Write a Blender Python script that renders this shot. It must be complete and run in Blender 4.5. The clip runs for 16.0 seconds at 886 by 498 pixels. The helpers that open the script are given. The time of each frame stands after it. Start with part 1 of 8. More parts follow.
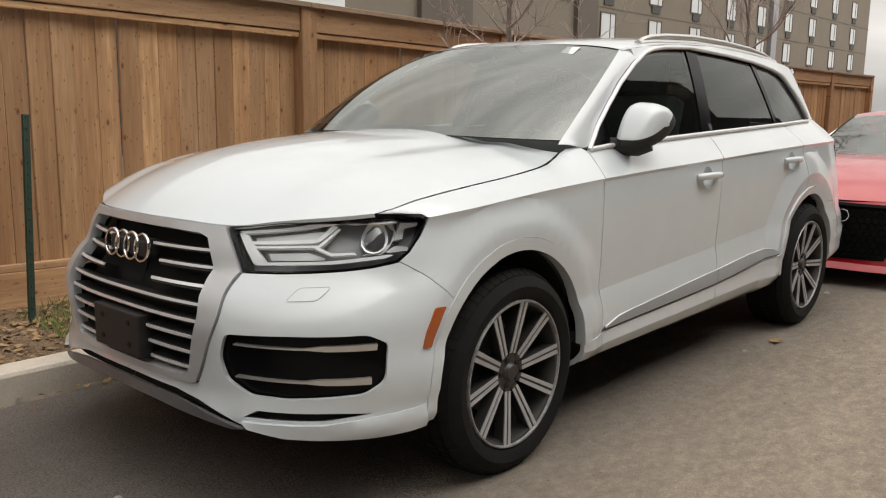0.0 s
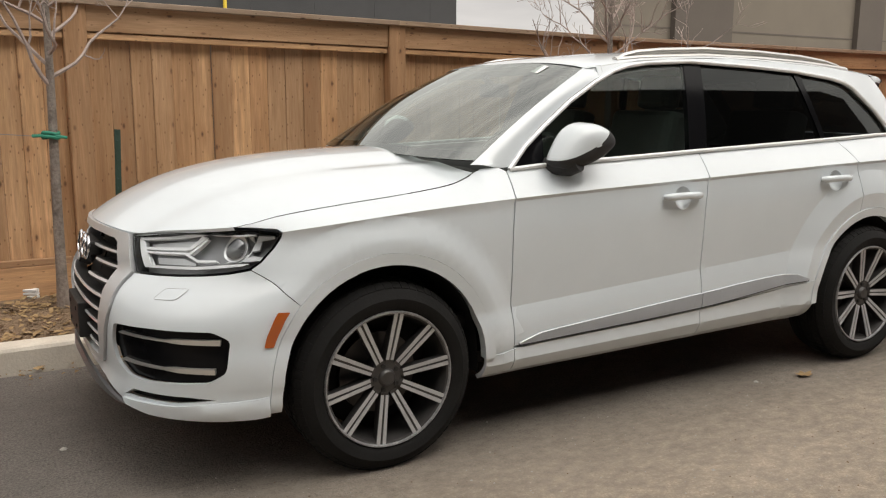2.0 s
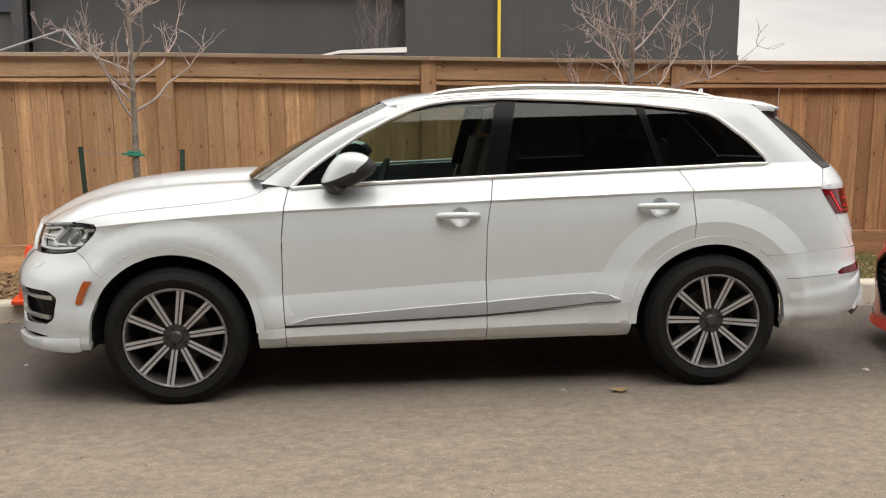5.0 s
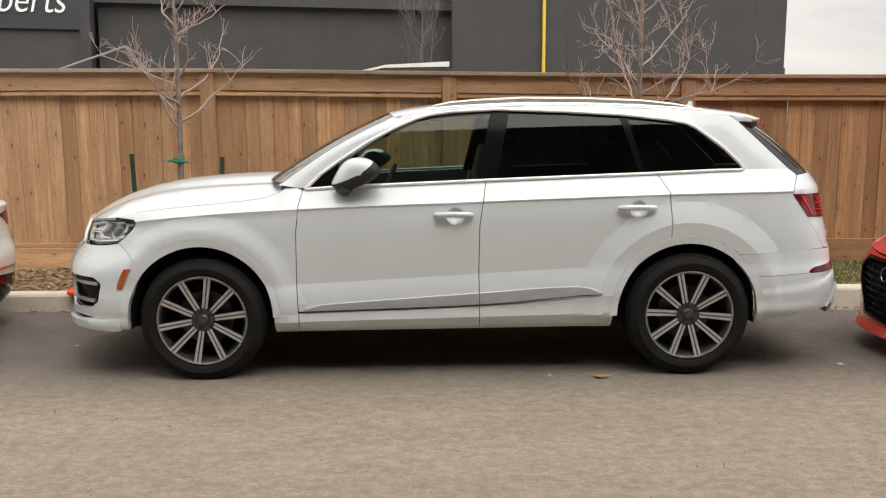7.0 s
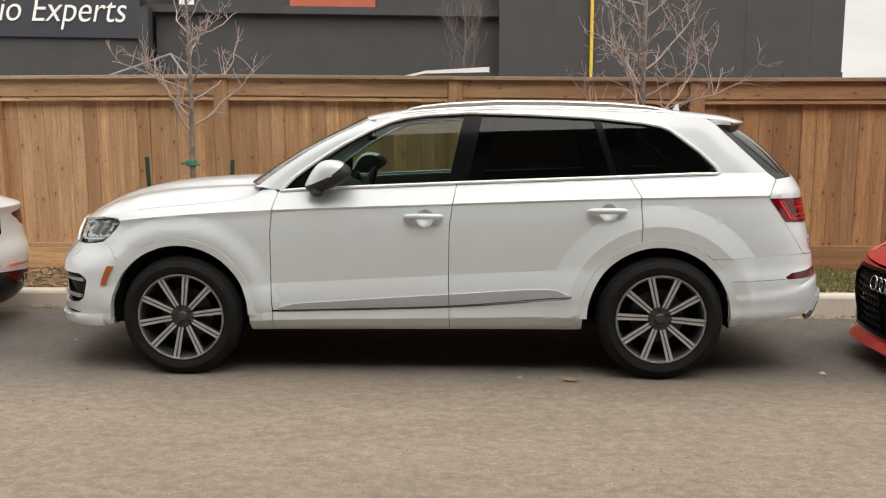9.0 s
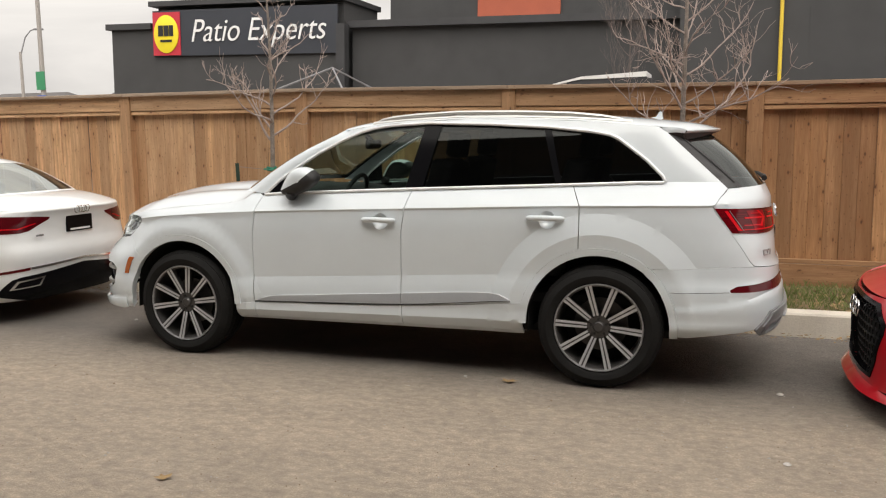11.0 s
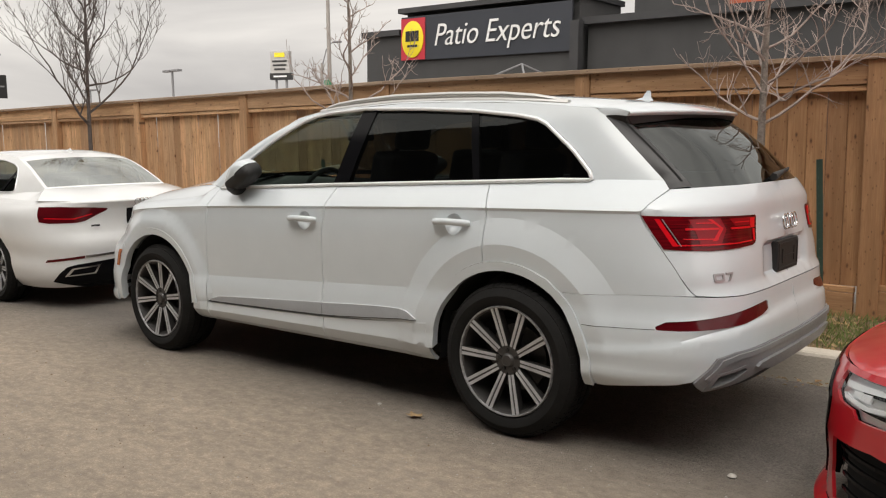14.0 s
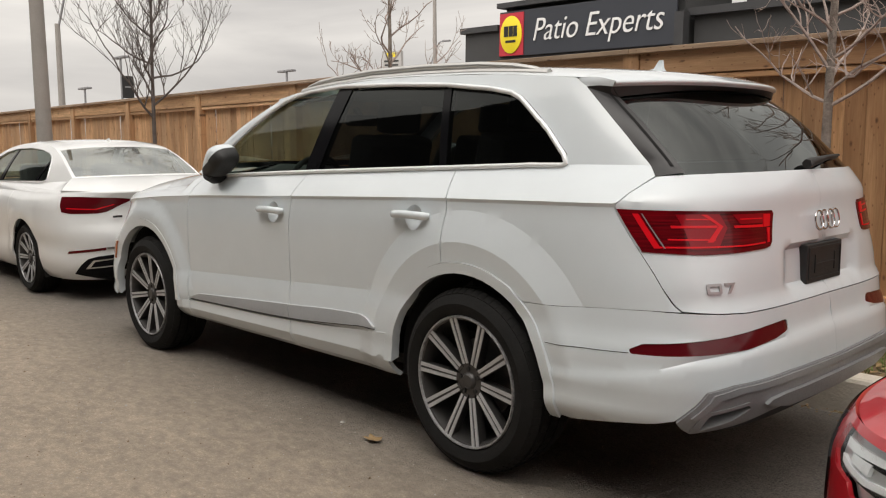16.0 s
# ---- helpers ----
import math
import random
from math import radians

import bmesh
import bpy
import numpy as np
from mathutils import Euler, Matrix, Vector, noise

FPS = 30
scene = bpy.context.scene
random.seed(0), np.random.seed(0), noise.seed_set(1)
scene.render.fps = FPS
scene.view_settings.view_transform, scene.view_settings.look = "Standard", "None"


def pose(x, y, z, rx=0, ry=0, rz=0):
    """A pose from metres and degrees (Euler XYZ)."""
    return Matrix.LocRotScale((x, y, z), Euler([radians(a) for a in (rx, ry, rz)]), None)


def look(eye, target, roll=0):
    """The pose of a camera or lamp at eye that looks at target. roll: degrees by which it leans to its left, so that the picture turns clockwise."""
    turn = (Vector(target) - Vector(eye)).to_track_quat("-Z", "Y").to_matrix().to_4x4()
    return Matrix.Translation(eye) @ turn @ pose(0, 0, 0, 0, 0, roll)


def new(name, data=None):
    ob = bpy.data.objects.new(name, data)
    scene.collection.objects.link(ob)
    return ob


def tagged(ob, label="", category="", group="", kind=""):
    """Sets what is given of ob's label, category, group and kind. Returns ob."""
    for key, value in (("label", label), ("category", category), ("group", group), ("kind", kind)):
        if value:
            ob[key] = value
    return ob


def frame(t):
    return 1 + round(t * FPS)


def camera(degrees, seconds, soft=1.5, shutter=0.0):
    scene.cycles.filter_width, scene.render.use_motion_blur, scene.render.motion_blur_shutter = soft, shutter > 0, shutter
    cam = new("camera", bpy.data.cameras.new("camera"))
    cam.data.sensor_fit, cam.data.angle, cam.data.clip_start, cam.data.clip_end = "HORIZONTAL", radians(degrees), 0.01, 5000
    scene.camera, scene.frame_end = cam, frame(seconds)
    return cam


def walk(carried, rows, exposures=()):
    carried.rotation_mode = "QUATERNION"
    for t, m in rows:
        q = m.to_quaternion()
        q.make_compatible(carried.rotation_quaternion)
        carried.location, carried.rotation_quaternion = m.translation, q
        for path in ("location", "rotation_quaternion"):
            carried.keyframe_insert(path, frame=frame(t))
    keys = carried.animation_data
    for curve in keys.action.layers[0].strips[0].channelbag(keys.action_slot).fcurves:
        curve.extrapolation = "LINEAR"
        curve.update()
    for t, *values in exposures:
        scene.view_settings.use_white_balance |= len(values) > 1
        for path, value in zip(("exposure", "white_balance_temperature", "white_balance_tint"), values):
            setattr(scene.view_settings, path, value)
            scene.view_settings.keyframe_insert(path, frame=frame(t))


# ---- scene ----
cam = camera(55.6, 16.0, soft=1.15)
EXPOSURE, KELVIN, TINT = 0.0, 7000, 10
METRES, EYE, TILT, LEAN, TURN = 10.82, 1.302, 0.0, 0.48, -48.19
ROWS = [
    (0.0, 0.0, 0.0, 0.0, 0.18, -9.31, -1.07),
    (0.5, 0.0118, -0.002, 0.001, 1.91, -9.53, -1.15),
    (1.0, 0.0443, -0.0079, 0.0045, 7.73, -9.67, -0.95),
    (1.5, 0.0862, -0.0018, 0.0074, 12.02, -9.83, -0.87),
    (2.0, 0.1334, 0.0015, 0.0117, 18.41, -9.81, -0.67),
    (2.5, 0.1814, 0.0055, 0.016, 26.5, -9.8, -0.54),
    (3.0, 0.2282, 0.0175, 0.018, 29.85, -9.9, -0.43),
    (3.5, 0.2734, 0.0227, 0.0208, 34.16, -9.83, -0.44),
    (4.0, 0.3145, 0.0378, 0.0221, 39.15, -9.73, -0.23),
    (4.5, 0.3544, 0.0573, 0.0215, 40.96, -9.56, -0.17),
    (5.0, 0.3948, 0.0646, 0.0252, 42.76, -9.33, -0.22),
    (6.25, 0.4433, 0.0582, 0.0245, 46.0, -8.75, -0.27),
    (7.5, 0.4546, 0.0515, 0.0234, 46.87, -8.37, -0.31),
    (8.0, 0.4604, 0.0548, 0.0233, 47.24, -8.3, -0.34),
    (8.5, 0.4685, 0.0691, 0.0218, 48.28, -8.15, -0.39),
    (9.75, 0.5342, 0.1294, 0.0235, 57.3, -7.95, -0.12),
    (11.0, 0.5995, 0.2134, 0.0253, 66.92, -7.79, 0.08),
    (11.5, 0.6074, 0.2521, 0.0233, 69.03, -7.6, 0.09),
    (12.0, 0.6109, 0.2884, 0.0224, 72.34, -7.5, 0.11),
    (12.5, 0.6108, 0.3271, 0.0219, 77.27, -7.49, 0.18),
    (13.0, 0.5982, 0.3643, 0.0174, 81.08, -7.51, 0.25),
    (13.5, 0.5858, 0.3984, 0.0161, 83.28, -7.5, 0.27),
    (14.0, 0.5732, 0.4285, 0.0162, 87.03, -7.48, 0.26),
    (14.5, 0.548, 0.4527, 0.0115, 90.51, -7.49, 0.4),
    (15.0, 0.5286, 0.4722, 0.009, 91.7, -7.5, 0.37),
    (15.5, 0.5185, 0.4856, 0.0084, 93.17, -7.46, 0.17),
    (16.0, 0.5137, 0.4928, 0.0073, 94.86, -7.43, 0.06),
]
walk(cam, [(t, pose(0, 0, 0, TILT, LEAN, 0) @ pose(-2.335, -2.71, EYE, 0, 0, TURN) @ pose(METRES * x, METRES * y, METRES * z, 90 + pitch, roll, yaw)) for t, x, y, z, yaw, pitch, roll in ROWS], exposures=[(t, EXPOSURE + e, KELVIN, TINT) for t, e in ((0.0, -0.08), (1.0, -0.06), (2.4, 0.13), (4.0, 0.20), (5.2, 0.20), (8.5, 0.17), (11.0, 0.12), (13.0, 0.01), (16.0, -0.11))])

SKY, SUN = 0.86, 0.6
ZENITH, GLOW = 0.9, 1.62
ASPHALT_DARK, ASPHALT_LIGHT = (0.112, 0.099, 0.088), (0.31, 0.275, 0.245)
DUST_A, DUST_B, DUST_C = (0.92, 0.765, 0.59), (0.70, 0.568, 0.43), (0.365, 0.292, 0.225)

# ---- world, sun and sky ----
world = bpy.data.worlds.new("overcast_sky")
scene.world = world
world.use_nodes = True
wt = world.node_tree
for n in list(wt.nodes):
    wt.nodes.remove(n)


def wnode(kind, **kw):
    n = wt.nodes.new(kind)
    for k, v in kw.items():
        n.inputs[k].default_value = v
    return n


sky = wt.nodes.new("ShaderNodeTexSky")
sky.sky_type, sky.sun_disc = "NISHITA", False
sky.sun_elevation, sky.sun_rotation = radians(65), radians(155)
sky.air_density, sky.dust_density = 1.0, 3.0
grey_sky = wt.nodes.new("ShaderNodeRGBToBW")
wt.links.new(sky.outputs["Color"], grey_sky.inputs["Color"])
sky_part = wt.nodes.new("ShaderNodeMath")
sky_part.operation = "MULTIPLY"
sky_part.inputs[1].default_value = 0.06
wt.links.new(grey_sky.outputs["Val"], sky_part.inputs[0])
tex = wt.nodes.new("ShaderNodeTexCoord")
squash = wt.nodes.new("ShaderNodeMapping")
squash.inputs["Scale"].default_value = (1.0, 1.0, 4.5)
wt.links.new(tex.outputs["Generated"], squash.inputs["Vector"])
clouds = wnode("ShaderNodeTexNoise", Scale=2.3, Detail=6.0, Roughness=0.52, Distortion=0.4)
wt.links.new(squash.outputs["Vector"], clouds.inputs["Vector"])
ramp = wt.nodes.new("ShaderNodeValToRGB")
ramp.color_ramp.elements[0].position, ramp.color_ramp.elements[0].color = 0.3, (0.43, 0.43, 0.45, 1)
ramp.color_ramp.elements[1].position, ramp.color_ramp.elements[1].color = 0.72, (0.84, 0.835, 0.835, 1)
wt.links.new(clouds.outputs["Fac"], ramp.inputs["Fac"])
both = wt.nodes.new("ShaderNodeMixRGB")
both.blend_type = "ADD"
both.inputs["Fac"].default_value = 1.0
wt.links.new(ramp.outputs["Color"], both.inputs["Color1"])
wt.links.new(sky_part.outputs["Value"], both.inputs["Color2"])
# an overcast sky: brighter towards the zenith and round the veiled sun


def wmath(op, a, b):
    n = wt.nodes.new("ShaderNodeMath")
    n.operation = op
    for sock, v in zip(n.inputs, (a, b)):
        if isinstance(v, (int, float)):
            sock.default_value = v
        else:
            wt.links.new(v, sock)
    return n.outputs["Value"]


SUN_FROM = Vector((2.2, -8.9, 8.3))
height = wt.nodes.new("ShaderNodeSeparateXYZ")
wt.links.new(tex.outputs["Generated"], height.inputs["Vector"])
toward = wt.nodes.new("ShaderNodeVectorMath")
toward.operation = "DOT_PRODUCT"
wt.links.new(tex.outputs["Generated"], toward.inputs[0])
toward.inputs[1].default_value = SUN_FROM.normalized()
veil = wmath("MULTIPLY", wmath("POWER", wmath("MAXIMUM", toward.outputs["Value"], 0.0), 2.0), GLOW)
dome = wmath("MULTIPLY", wmath("MAXIMUM", height.outputs["Z"], 0.0), ZENITH)
back = wt.nodes.new("ShaderNodeBackground")
wt.links.new(wmath("MULTIPLY", wmath("ADD", wmath("ADD", dome, veil), 1.0), SKY), back.inputs["Strength"])
wt.links.new(both.outputs["Color"], back.inputs["Color"])
wout = wt.nodes.new("ShaderNodeOutputWorld")
wt.links.new(back.outputs["Background"], wout.inputs["Surface"])

sun = new("sun", bpy.data.lights.new("sun", "SUN"))
sun.data.energy, sun.data.angle, sun.data.color = SUN, radians(70), (1.0, 0.96, 0.9)
sun.matrix_world = look(SUN_FROM, (0, 0, 0))

# ---- materials ----


def material(name, color, rough=0.5, metal=0.0, **kw):
    m = bpy.data.materials.new(name)
    m.use_nodes = True
    b = m.node_tree.nodes["Principled BSDF"]
    b.inputs["Base Color"].default_value = (*color, 1)
    b.inputs["Roughness"].default_value = rough
    b.inputs["Metallic"].default_value = metal
    for k, v in kw.items():
        b.inputs[k.replace("_", " ")].default_value = v
    return m


def N(m, kind, **kw):
    n = m.node_tree.nodes.new(kind)
    for k, v in kw.items():
        n.inputs[k.replace("_", " ")].default_value = v
    return n


def L(m, a, b):
    m.node_tree.links.new(a, b)


def coords(m, scale=(1, 1, 1), spread=0.0):
    """Object coordinates, scaled; spread moves each object to its own part of the texture."""
    t = N(m, "ShaderNodeTexCoord")
    mp = N(m, "ShaderNodeMapping")
    mp.inputs["Scale"].default_value = scale
    if spread:
        info = N(m, "ShaderNodeObjectInfo")
        mul = N(m, "ShaderNodeVectorMath")
        mul.operation = "SCALE"
        mul.inputs[0].default_value = (spread, spread * 0.7, spread * 1.3)
        L(m, info.outputs["Random"], mul.inputs["Scale"])
        L(m, mul.outputs["Vector"], mp.inputs["Location"])
    L(m, t.outputs["Object"], mp.inputs["Vector"])
    return mp.outputs["Vector"]


def noise_fac(m, vec, scale, detail=4.0, rough=0.55, lo=0.3, hi=0.7):
    n = N(m, "ShaderNodeTexNoise", Scale=scale, Detail=detail, Roughness=rough)
    L(m, vec, n.inputs["Vector"])
    r = N(m, "ShaderNodeMapRange", From_Min=lo, From_Max=hi)
    L(m, n.outputs["Fac"], r.inputs["Value"])
    return r.outputs["Result"]


def mix(m, fac, a, b, blend="MIX"):
    x = N(m, "ShaderNodeMixRGB")
    x.blend_type = blend
    for sock, v in ((x.inputs["Fac"], fac), (x.inputs["Color1"], a), (x.inputs["Color2"], b)):
        if isinstance(v, (int, float)):
            sock.default_value = v
        elif isinstance(v, tuple):
            sock.default_value = (*v, 1)
        else:
            L(m, v, sock)
    return x.outputs["Color"]


def finish(m, color=None, rough=None, bump=None, strength=0.3, distance=0.004):
    b = m.node_tree.nodes["Principled BSDF"]
    if color is not None:
        L(m, color, b.inputs["Base Color"])
    if rough is not None:
        L(m, rough, b.inputs["Roughness"])
    if bump is not None:
        bp = N(m, "ShaderNodeBump", Strength=strength, Distance=distance)
        L(m, bump, bp.inputs["Height"])
        L(m, bp.outputs["Normal"], b.inputs["Normal"])
    return m


def rerange(m, value, lo, hi):
    r = N(m, "ShaderNodeMapRange", To_Min=lo, To_Max=hi)
    L(m, value, r.inputs["Value"])
    return r.outputs["Result"]


def speckled(name, a, b, rough=0.7, scale=6.0, fine=60.0, strength=0.3, distance=0.004, metal=0.0, spread=0.0):
    """Two colours mixed at two scales, with fine relief."""
    m = material(name, a, rough, metal)
    v = coords(m, spread=spread)
    big, small = noise_fac(m, v, scale), noise_fac(m, v, fine, 3.0)
    c = mix(m, big, a, b)
    c = mix(m, 0.35, c, mix(m, small, a, b))
    return finish(m, c, rerange(m, small, max(rough - 0.08, 0.02), min(rough + 0.08, 1)), small, strength, distance)


def wood_material(name, a, b, dark, along, spread=9.0):
    m = material(name, a, 0.72)
    stretch = [14.0, 14.0, 14.0]
    stretch[along] = 0.9
    v = coords(m, tuple(stretch), spread)
    grain = noise_fac(m, v, 2.0, 6.0, 0.6)
    fine = noise_fac(m, v, 9.0, 4.0, 0.6)
    info = N(m, "ShaderNodeObjectInfo")
    other = N(m, "ShaderNodeMath")
    other.operation = "MULTIPLY"
    other.inputs[1].default_value = 13.7
    L(m, info.outputs["Random"], other.inputs[0])
    part_of = N(m, "ShaderNodeMath")
    part_of.operation = "FRACT"
    L(m, other.outputs["Value"], part_of.inputs[0])
    tone = mix(m, info.outputs["Random"], a, b)
    tone = mix(m, 1.0, tone, mix(m, part_of.outputs["Value"], (0.74, 0.76, 0.80), (1.14, 1.12, 1.08)), "MULTIPLY")
    broad_stretch = [7.0, 7.0, 7.0]
    broad_stretch[along] = 0.55
    broad = noise_fac(m, coords(m, tuple(broad_stretch), spread), 1.6, 3.0, 0.5, 0.35, 0.65)
    tone = mix(m, 1.0, tone, mix(m, broad, (0.80, 0.76, 0.70), (1.08, 1.08, 1.08)), "MULTIPLY")
    c = mix(m, grain, tone, mix(m, 0.62, tone, dark))
    c = mix(m, mix(m, 0.40, (0, 0, 0), fine), c, dark)
    flat = N(m, "ShaderNodeSeparateXYZ")
    L(m, coords(m, (1, 1, 1), spread), flat.inputs["Vector"])
    face = N(m, "ShaderNodeCombineXYZ")
    for k, (axis, size) in enumerate((("X", 7.0 if along == 2 else 3.4), ("Z", 3.6 if along == 2 else 7.5))):
        scaled = N(m, "ShaderNodeMath")
        scaled.operation = "MULTIPLY"
        scaled.inputs[1].default_value = size
        L(m, flat.outputs[axis], scaled.inputs[0])
        L(m, scaled.outputs["Value"], face.inputs[k])
    knots = N(m, "ShaderNodeTexVoronoi", Scale=1.0)
    knots.voronoi_dimensions = "2D"
    L(m, face.outputs["Vector"], knots.inputs["Vector"])
    some = N(m, "ShaderNodeSeparateColor")
    L(m, knots.outputs["Color"], some.inputs["Color"])
    shown = N(m, "ShaderNodeMapRange", From_Min=0.35, From_Max=0.75)
    L(m, some.outputs["Red"], shown.inputs["Value"])
    stain = N(m, "ShaderNodeMapRange", From_Min=0.06, From_Max=0.36, To_Min=0.40, To_Max=0.0)
    L(m, knots.outputs["Distance"], stain.inputs["Value"])
    c = mix(m, mix(m, 1.0, stain.outputs["Result"], shown.outputs["Result"], "MULTIPLY"), c, (dark[0] * 1.3, dark[1] * 1.2, dark[2] * 1.1))
    kr = N(m, "ShaderNodeMapRange", From_Min=0.025, From_Max=0.085, To_Min=0.85, To_Max=0.0)
    L(m, knots.outputs["Distance"], kr.inputs["Value"])
    c = mix(m, mix(m, 1.0, kr.outputs["Result"], shown.outputs["Result"], "MULTIPLY"), c, (dark[0] * 0.35, dark[1] * 0.3, dark[2] * 0.3))
    pin = N(m, "ShaderNodeTexVoronoi", Scale=2.3)
    pin.voronoi_dimensions = "2D"
    L(m, face.outputs["Vector"], pin.inputs["Vector"])
    pr = N(m, "ShaderNodeMapRange", From_Min=0.03, From_Max=0.09, To_Min=0.7, To_Max=0.0)
    L(m, pin.outputs["Distance"], pr.inputs["Value"])
    c = mix(m, pr.outputs["Result"], c, (dark[0] * 0.6, dark[1] * 0.55, dark[2] * 0.5))
    # the boards turn paler towards -x, darker and redder towards +x
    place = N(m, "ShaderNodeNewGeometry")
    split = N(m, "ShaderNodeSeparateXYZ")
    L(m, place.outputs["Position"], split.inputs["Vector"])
    pale_left = N(m, "ShaderNodeMapRange", From_Min=1.5, From_Max=-4.0)
    L(m, split.outputs["X"], pale_left.inputs["Value"])
    c = mix(m, 1.0, c, mix(m, pale_left.outputs["Result"], (1, 1, 1), (1.22, 1.29, 1.42)), "MULTIPLY")
    dark_right = N(m, "ShaderNodeMapRange", From_Min=1.5, From_Max=5.0)
    L(m, split.outputs["X"], dark_right.inputs["Value"])
    c = mix(m, 1.0, c, mix(m, dark_right.outputs["Result"], (1, 1, 1), (0.84, 0.76, 0.71)), "MULTIPLY")
    return finish(m, c, rerange(m, fine, 0.6, 0.85), fine, 0.35, 0.003)


ASPHALT = material("asphalt", (0.08, 0.075, 0.07), 0.85)
v = coords(ASPHALT)
vs = coords(ASPHALT, (0.22, 1.5, 1.0))
grit = noise_fac(ASPHALT, v, 95.0, 3.0, 0.75, 0.38, 0.62)
stone = noise_fac(ASPHALT, v, 30.0, 5.0, 0.75, 0.38, 0.62)
blotch = noise_fac(ASPHALT, v, 1.3, 5.0)
streak = noise_fac(ASPHALT, vs, 1.2, 6.0, 0.6)
sep = N(ASPHALT, "ShaderNodeSeparateXYZ")
L(ASPHALT, v, sep.inputs["Vector"])
# tan lane dust stops short of the cars, which also paints in their shade
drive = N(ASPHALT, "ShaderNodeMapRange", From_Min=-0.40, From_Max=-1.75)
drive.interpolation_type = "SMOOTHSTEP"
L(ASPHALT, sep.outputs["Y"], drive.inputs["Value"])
mottle = noise_fac(ASPHALT, coords(ASPHALT, (0.8, 1.2, 1.0)), 15.0, 8.0, 0.78, 0.38, 0.62)
pits = N(ASPHALT, "ShaderNodeTexVoronoi", Scale=70.0)
L(ASPHALT, v, pits.inputs["Vector"])
pit = N(ASPHALT, "ShaderNodeMapRange", From_Min=0.05, From_Max=0.45)
L(ASPHALT, pits.outputs["Distance"], pit.inputs["Value"])
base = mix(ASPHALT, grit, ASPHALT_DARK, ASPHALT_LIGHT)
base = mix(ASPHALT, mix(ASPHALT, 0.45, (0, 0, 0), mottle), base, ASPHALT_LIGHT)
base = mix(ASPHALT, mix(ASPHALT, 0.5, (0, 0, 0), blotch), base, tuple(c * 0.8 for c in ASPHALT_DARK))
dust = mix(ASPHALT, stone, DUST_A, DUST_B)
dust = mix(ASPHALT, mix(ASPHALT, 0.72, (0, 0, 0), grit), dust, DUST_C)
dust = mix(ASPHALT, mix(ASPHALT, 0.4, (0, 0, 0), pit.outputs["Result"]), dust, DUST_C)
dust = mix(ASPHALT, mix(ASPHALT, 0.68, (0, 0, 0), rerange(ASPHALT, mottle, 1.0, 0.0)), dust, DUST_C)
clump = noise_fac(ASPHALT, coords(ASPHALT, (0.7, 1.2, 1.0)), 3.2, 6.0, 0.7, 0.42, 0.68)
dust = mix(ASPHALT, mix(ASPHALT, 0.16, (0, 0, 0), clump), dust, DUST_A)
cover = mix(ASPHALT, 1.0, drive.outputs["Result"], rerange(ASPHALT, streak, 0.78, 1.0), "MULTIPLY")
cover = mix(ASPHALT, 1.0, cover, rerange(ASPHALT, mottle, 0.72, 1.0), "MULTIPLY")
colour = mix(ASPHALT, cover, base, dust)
relief = mix(ASPHALT, 0.5, grit, stone)
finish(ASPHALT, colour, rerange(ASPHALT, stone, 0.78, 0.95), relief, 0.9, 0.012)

CONCRETE = speckled("kerb_concrete", (0.68, 0.62, 0.53), (0.52, 0.47, 0.40), 0.85, 3.0, 70.0, 0.4)
SOIL = speckled("mulch_soil", (0.16, 0.10, 0.06), (0.30, 0.21, 0.13), 0.95, 8.0, 60.0, 0.9, 0.02)
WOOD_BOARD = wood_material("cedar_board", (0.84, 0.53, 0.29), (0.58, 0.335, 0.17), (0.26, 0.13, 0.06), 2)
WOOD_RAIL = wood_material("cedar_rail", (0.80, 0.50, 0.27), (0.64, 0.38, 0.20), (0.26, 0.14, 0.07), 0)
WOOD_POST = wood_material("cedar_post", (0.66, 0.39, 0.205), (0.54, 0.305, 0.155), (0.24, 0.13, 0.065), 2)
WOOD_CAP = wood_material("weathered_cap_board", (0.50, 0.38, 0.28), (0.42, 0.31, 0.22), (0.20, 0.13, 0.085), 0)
BARK = speckled("young_bark", (0.34, 0.29, 0.25), (0.12, 0.095, 0.08), 0.9, 14.0, 60.0, 0.8, 0.006)
TWIG = speckled("twig_bark", (0.48, 0.39, 0.35), (0.27, 0.21, 0.185), 0.85, 12.0, 80.0, 0.3)
FAR_TWIG = speckled("dark_twig", (0.16, 0.13, 0.12), (0.09, 0.075, 0.07), 0.9, 12.0, 80.0, 0.3)
STAKE_GREEN = speckled("green_steel", (0.018, 0.045, 0.03), (0.03, 0.06, 0.045), 0.5, 10.0, 80.0)
TIE_GREEN = material("green_tie", (0.02, 0.22, 0.14), 0.6)
CONE_ORANGE = speckled("orange_pvc", (0.85, 0.085, 0.02), (0.70, 0.07, 0.02), 0.45, 10.0, 60.0, 0.1)
GRASS = speckled("grass", (0.11, 0.17, 0.04), (0.21, 0.23, 0.08), 0.9, 7.0, 30.0, 0.1)
DRY = speckled("dry_leaf_litter", (0.40, 0.28, 0.14), (0.22, 0.13, 0.06), 0.9, 8.0, 40.0, 0.1)
DARK_STUCCO = speckled("dark_grey_stucco", (0.062, 0.062, 0.063), (0.046, 0.046, 0.047), 0.9, 1.2, 60.0, 0.3)
DARK_TRIM = speckled("black_parapet_metal", (0.030, 0.030, 0.033), (0.05, 0.05, 0.052), 0.55, 2.0, 40.0, 0.1)
SIGN_NAVY = speckled("sign_navy", (0.028, 0.032, 0.042), (0.035, 0.039, 0.05), 0.55, 1.0, 40.0, 0.05)
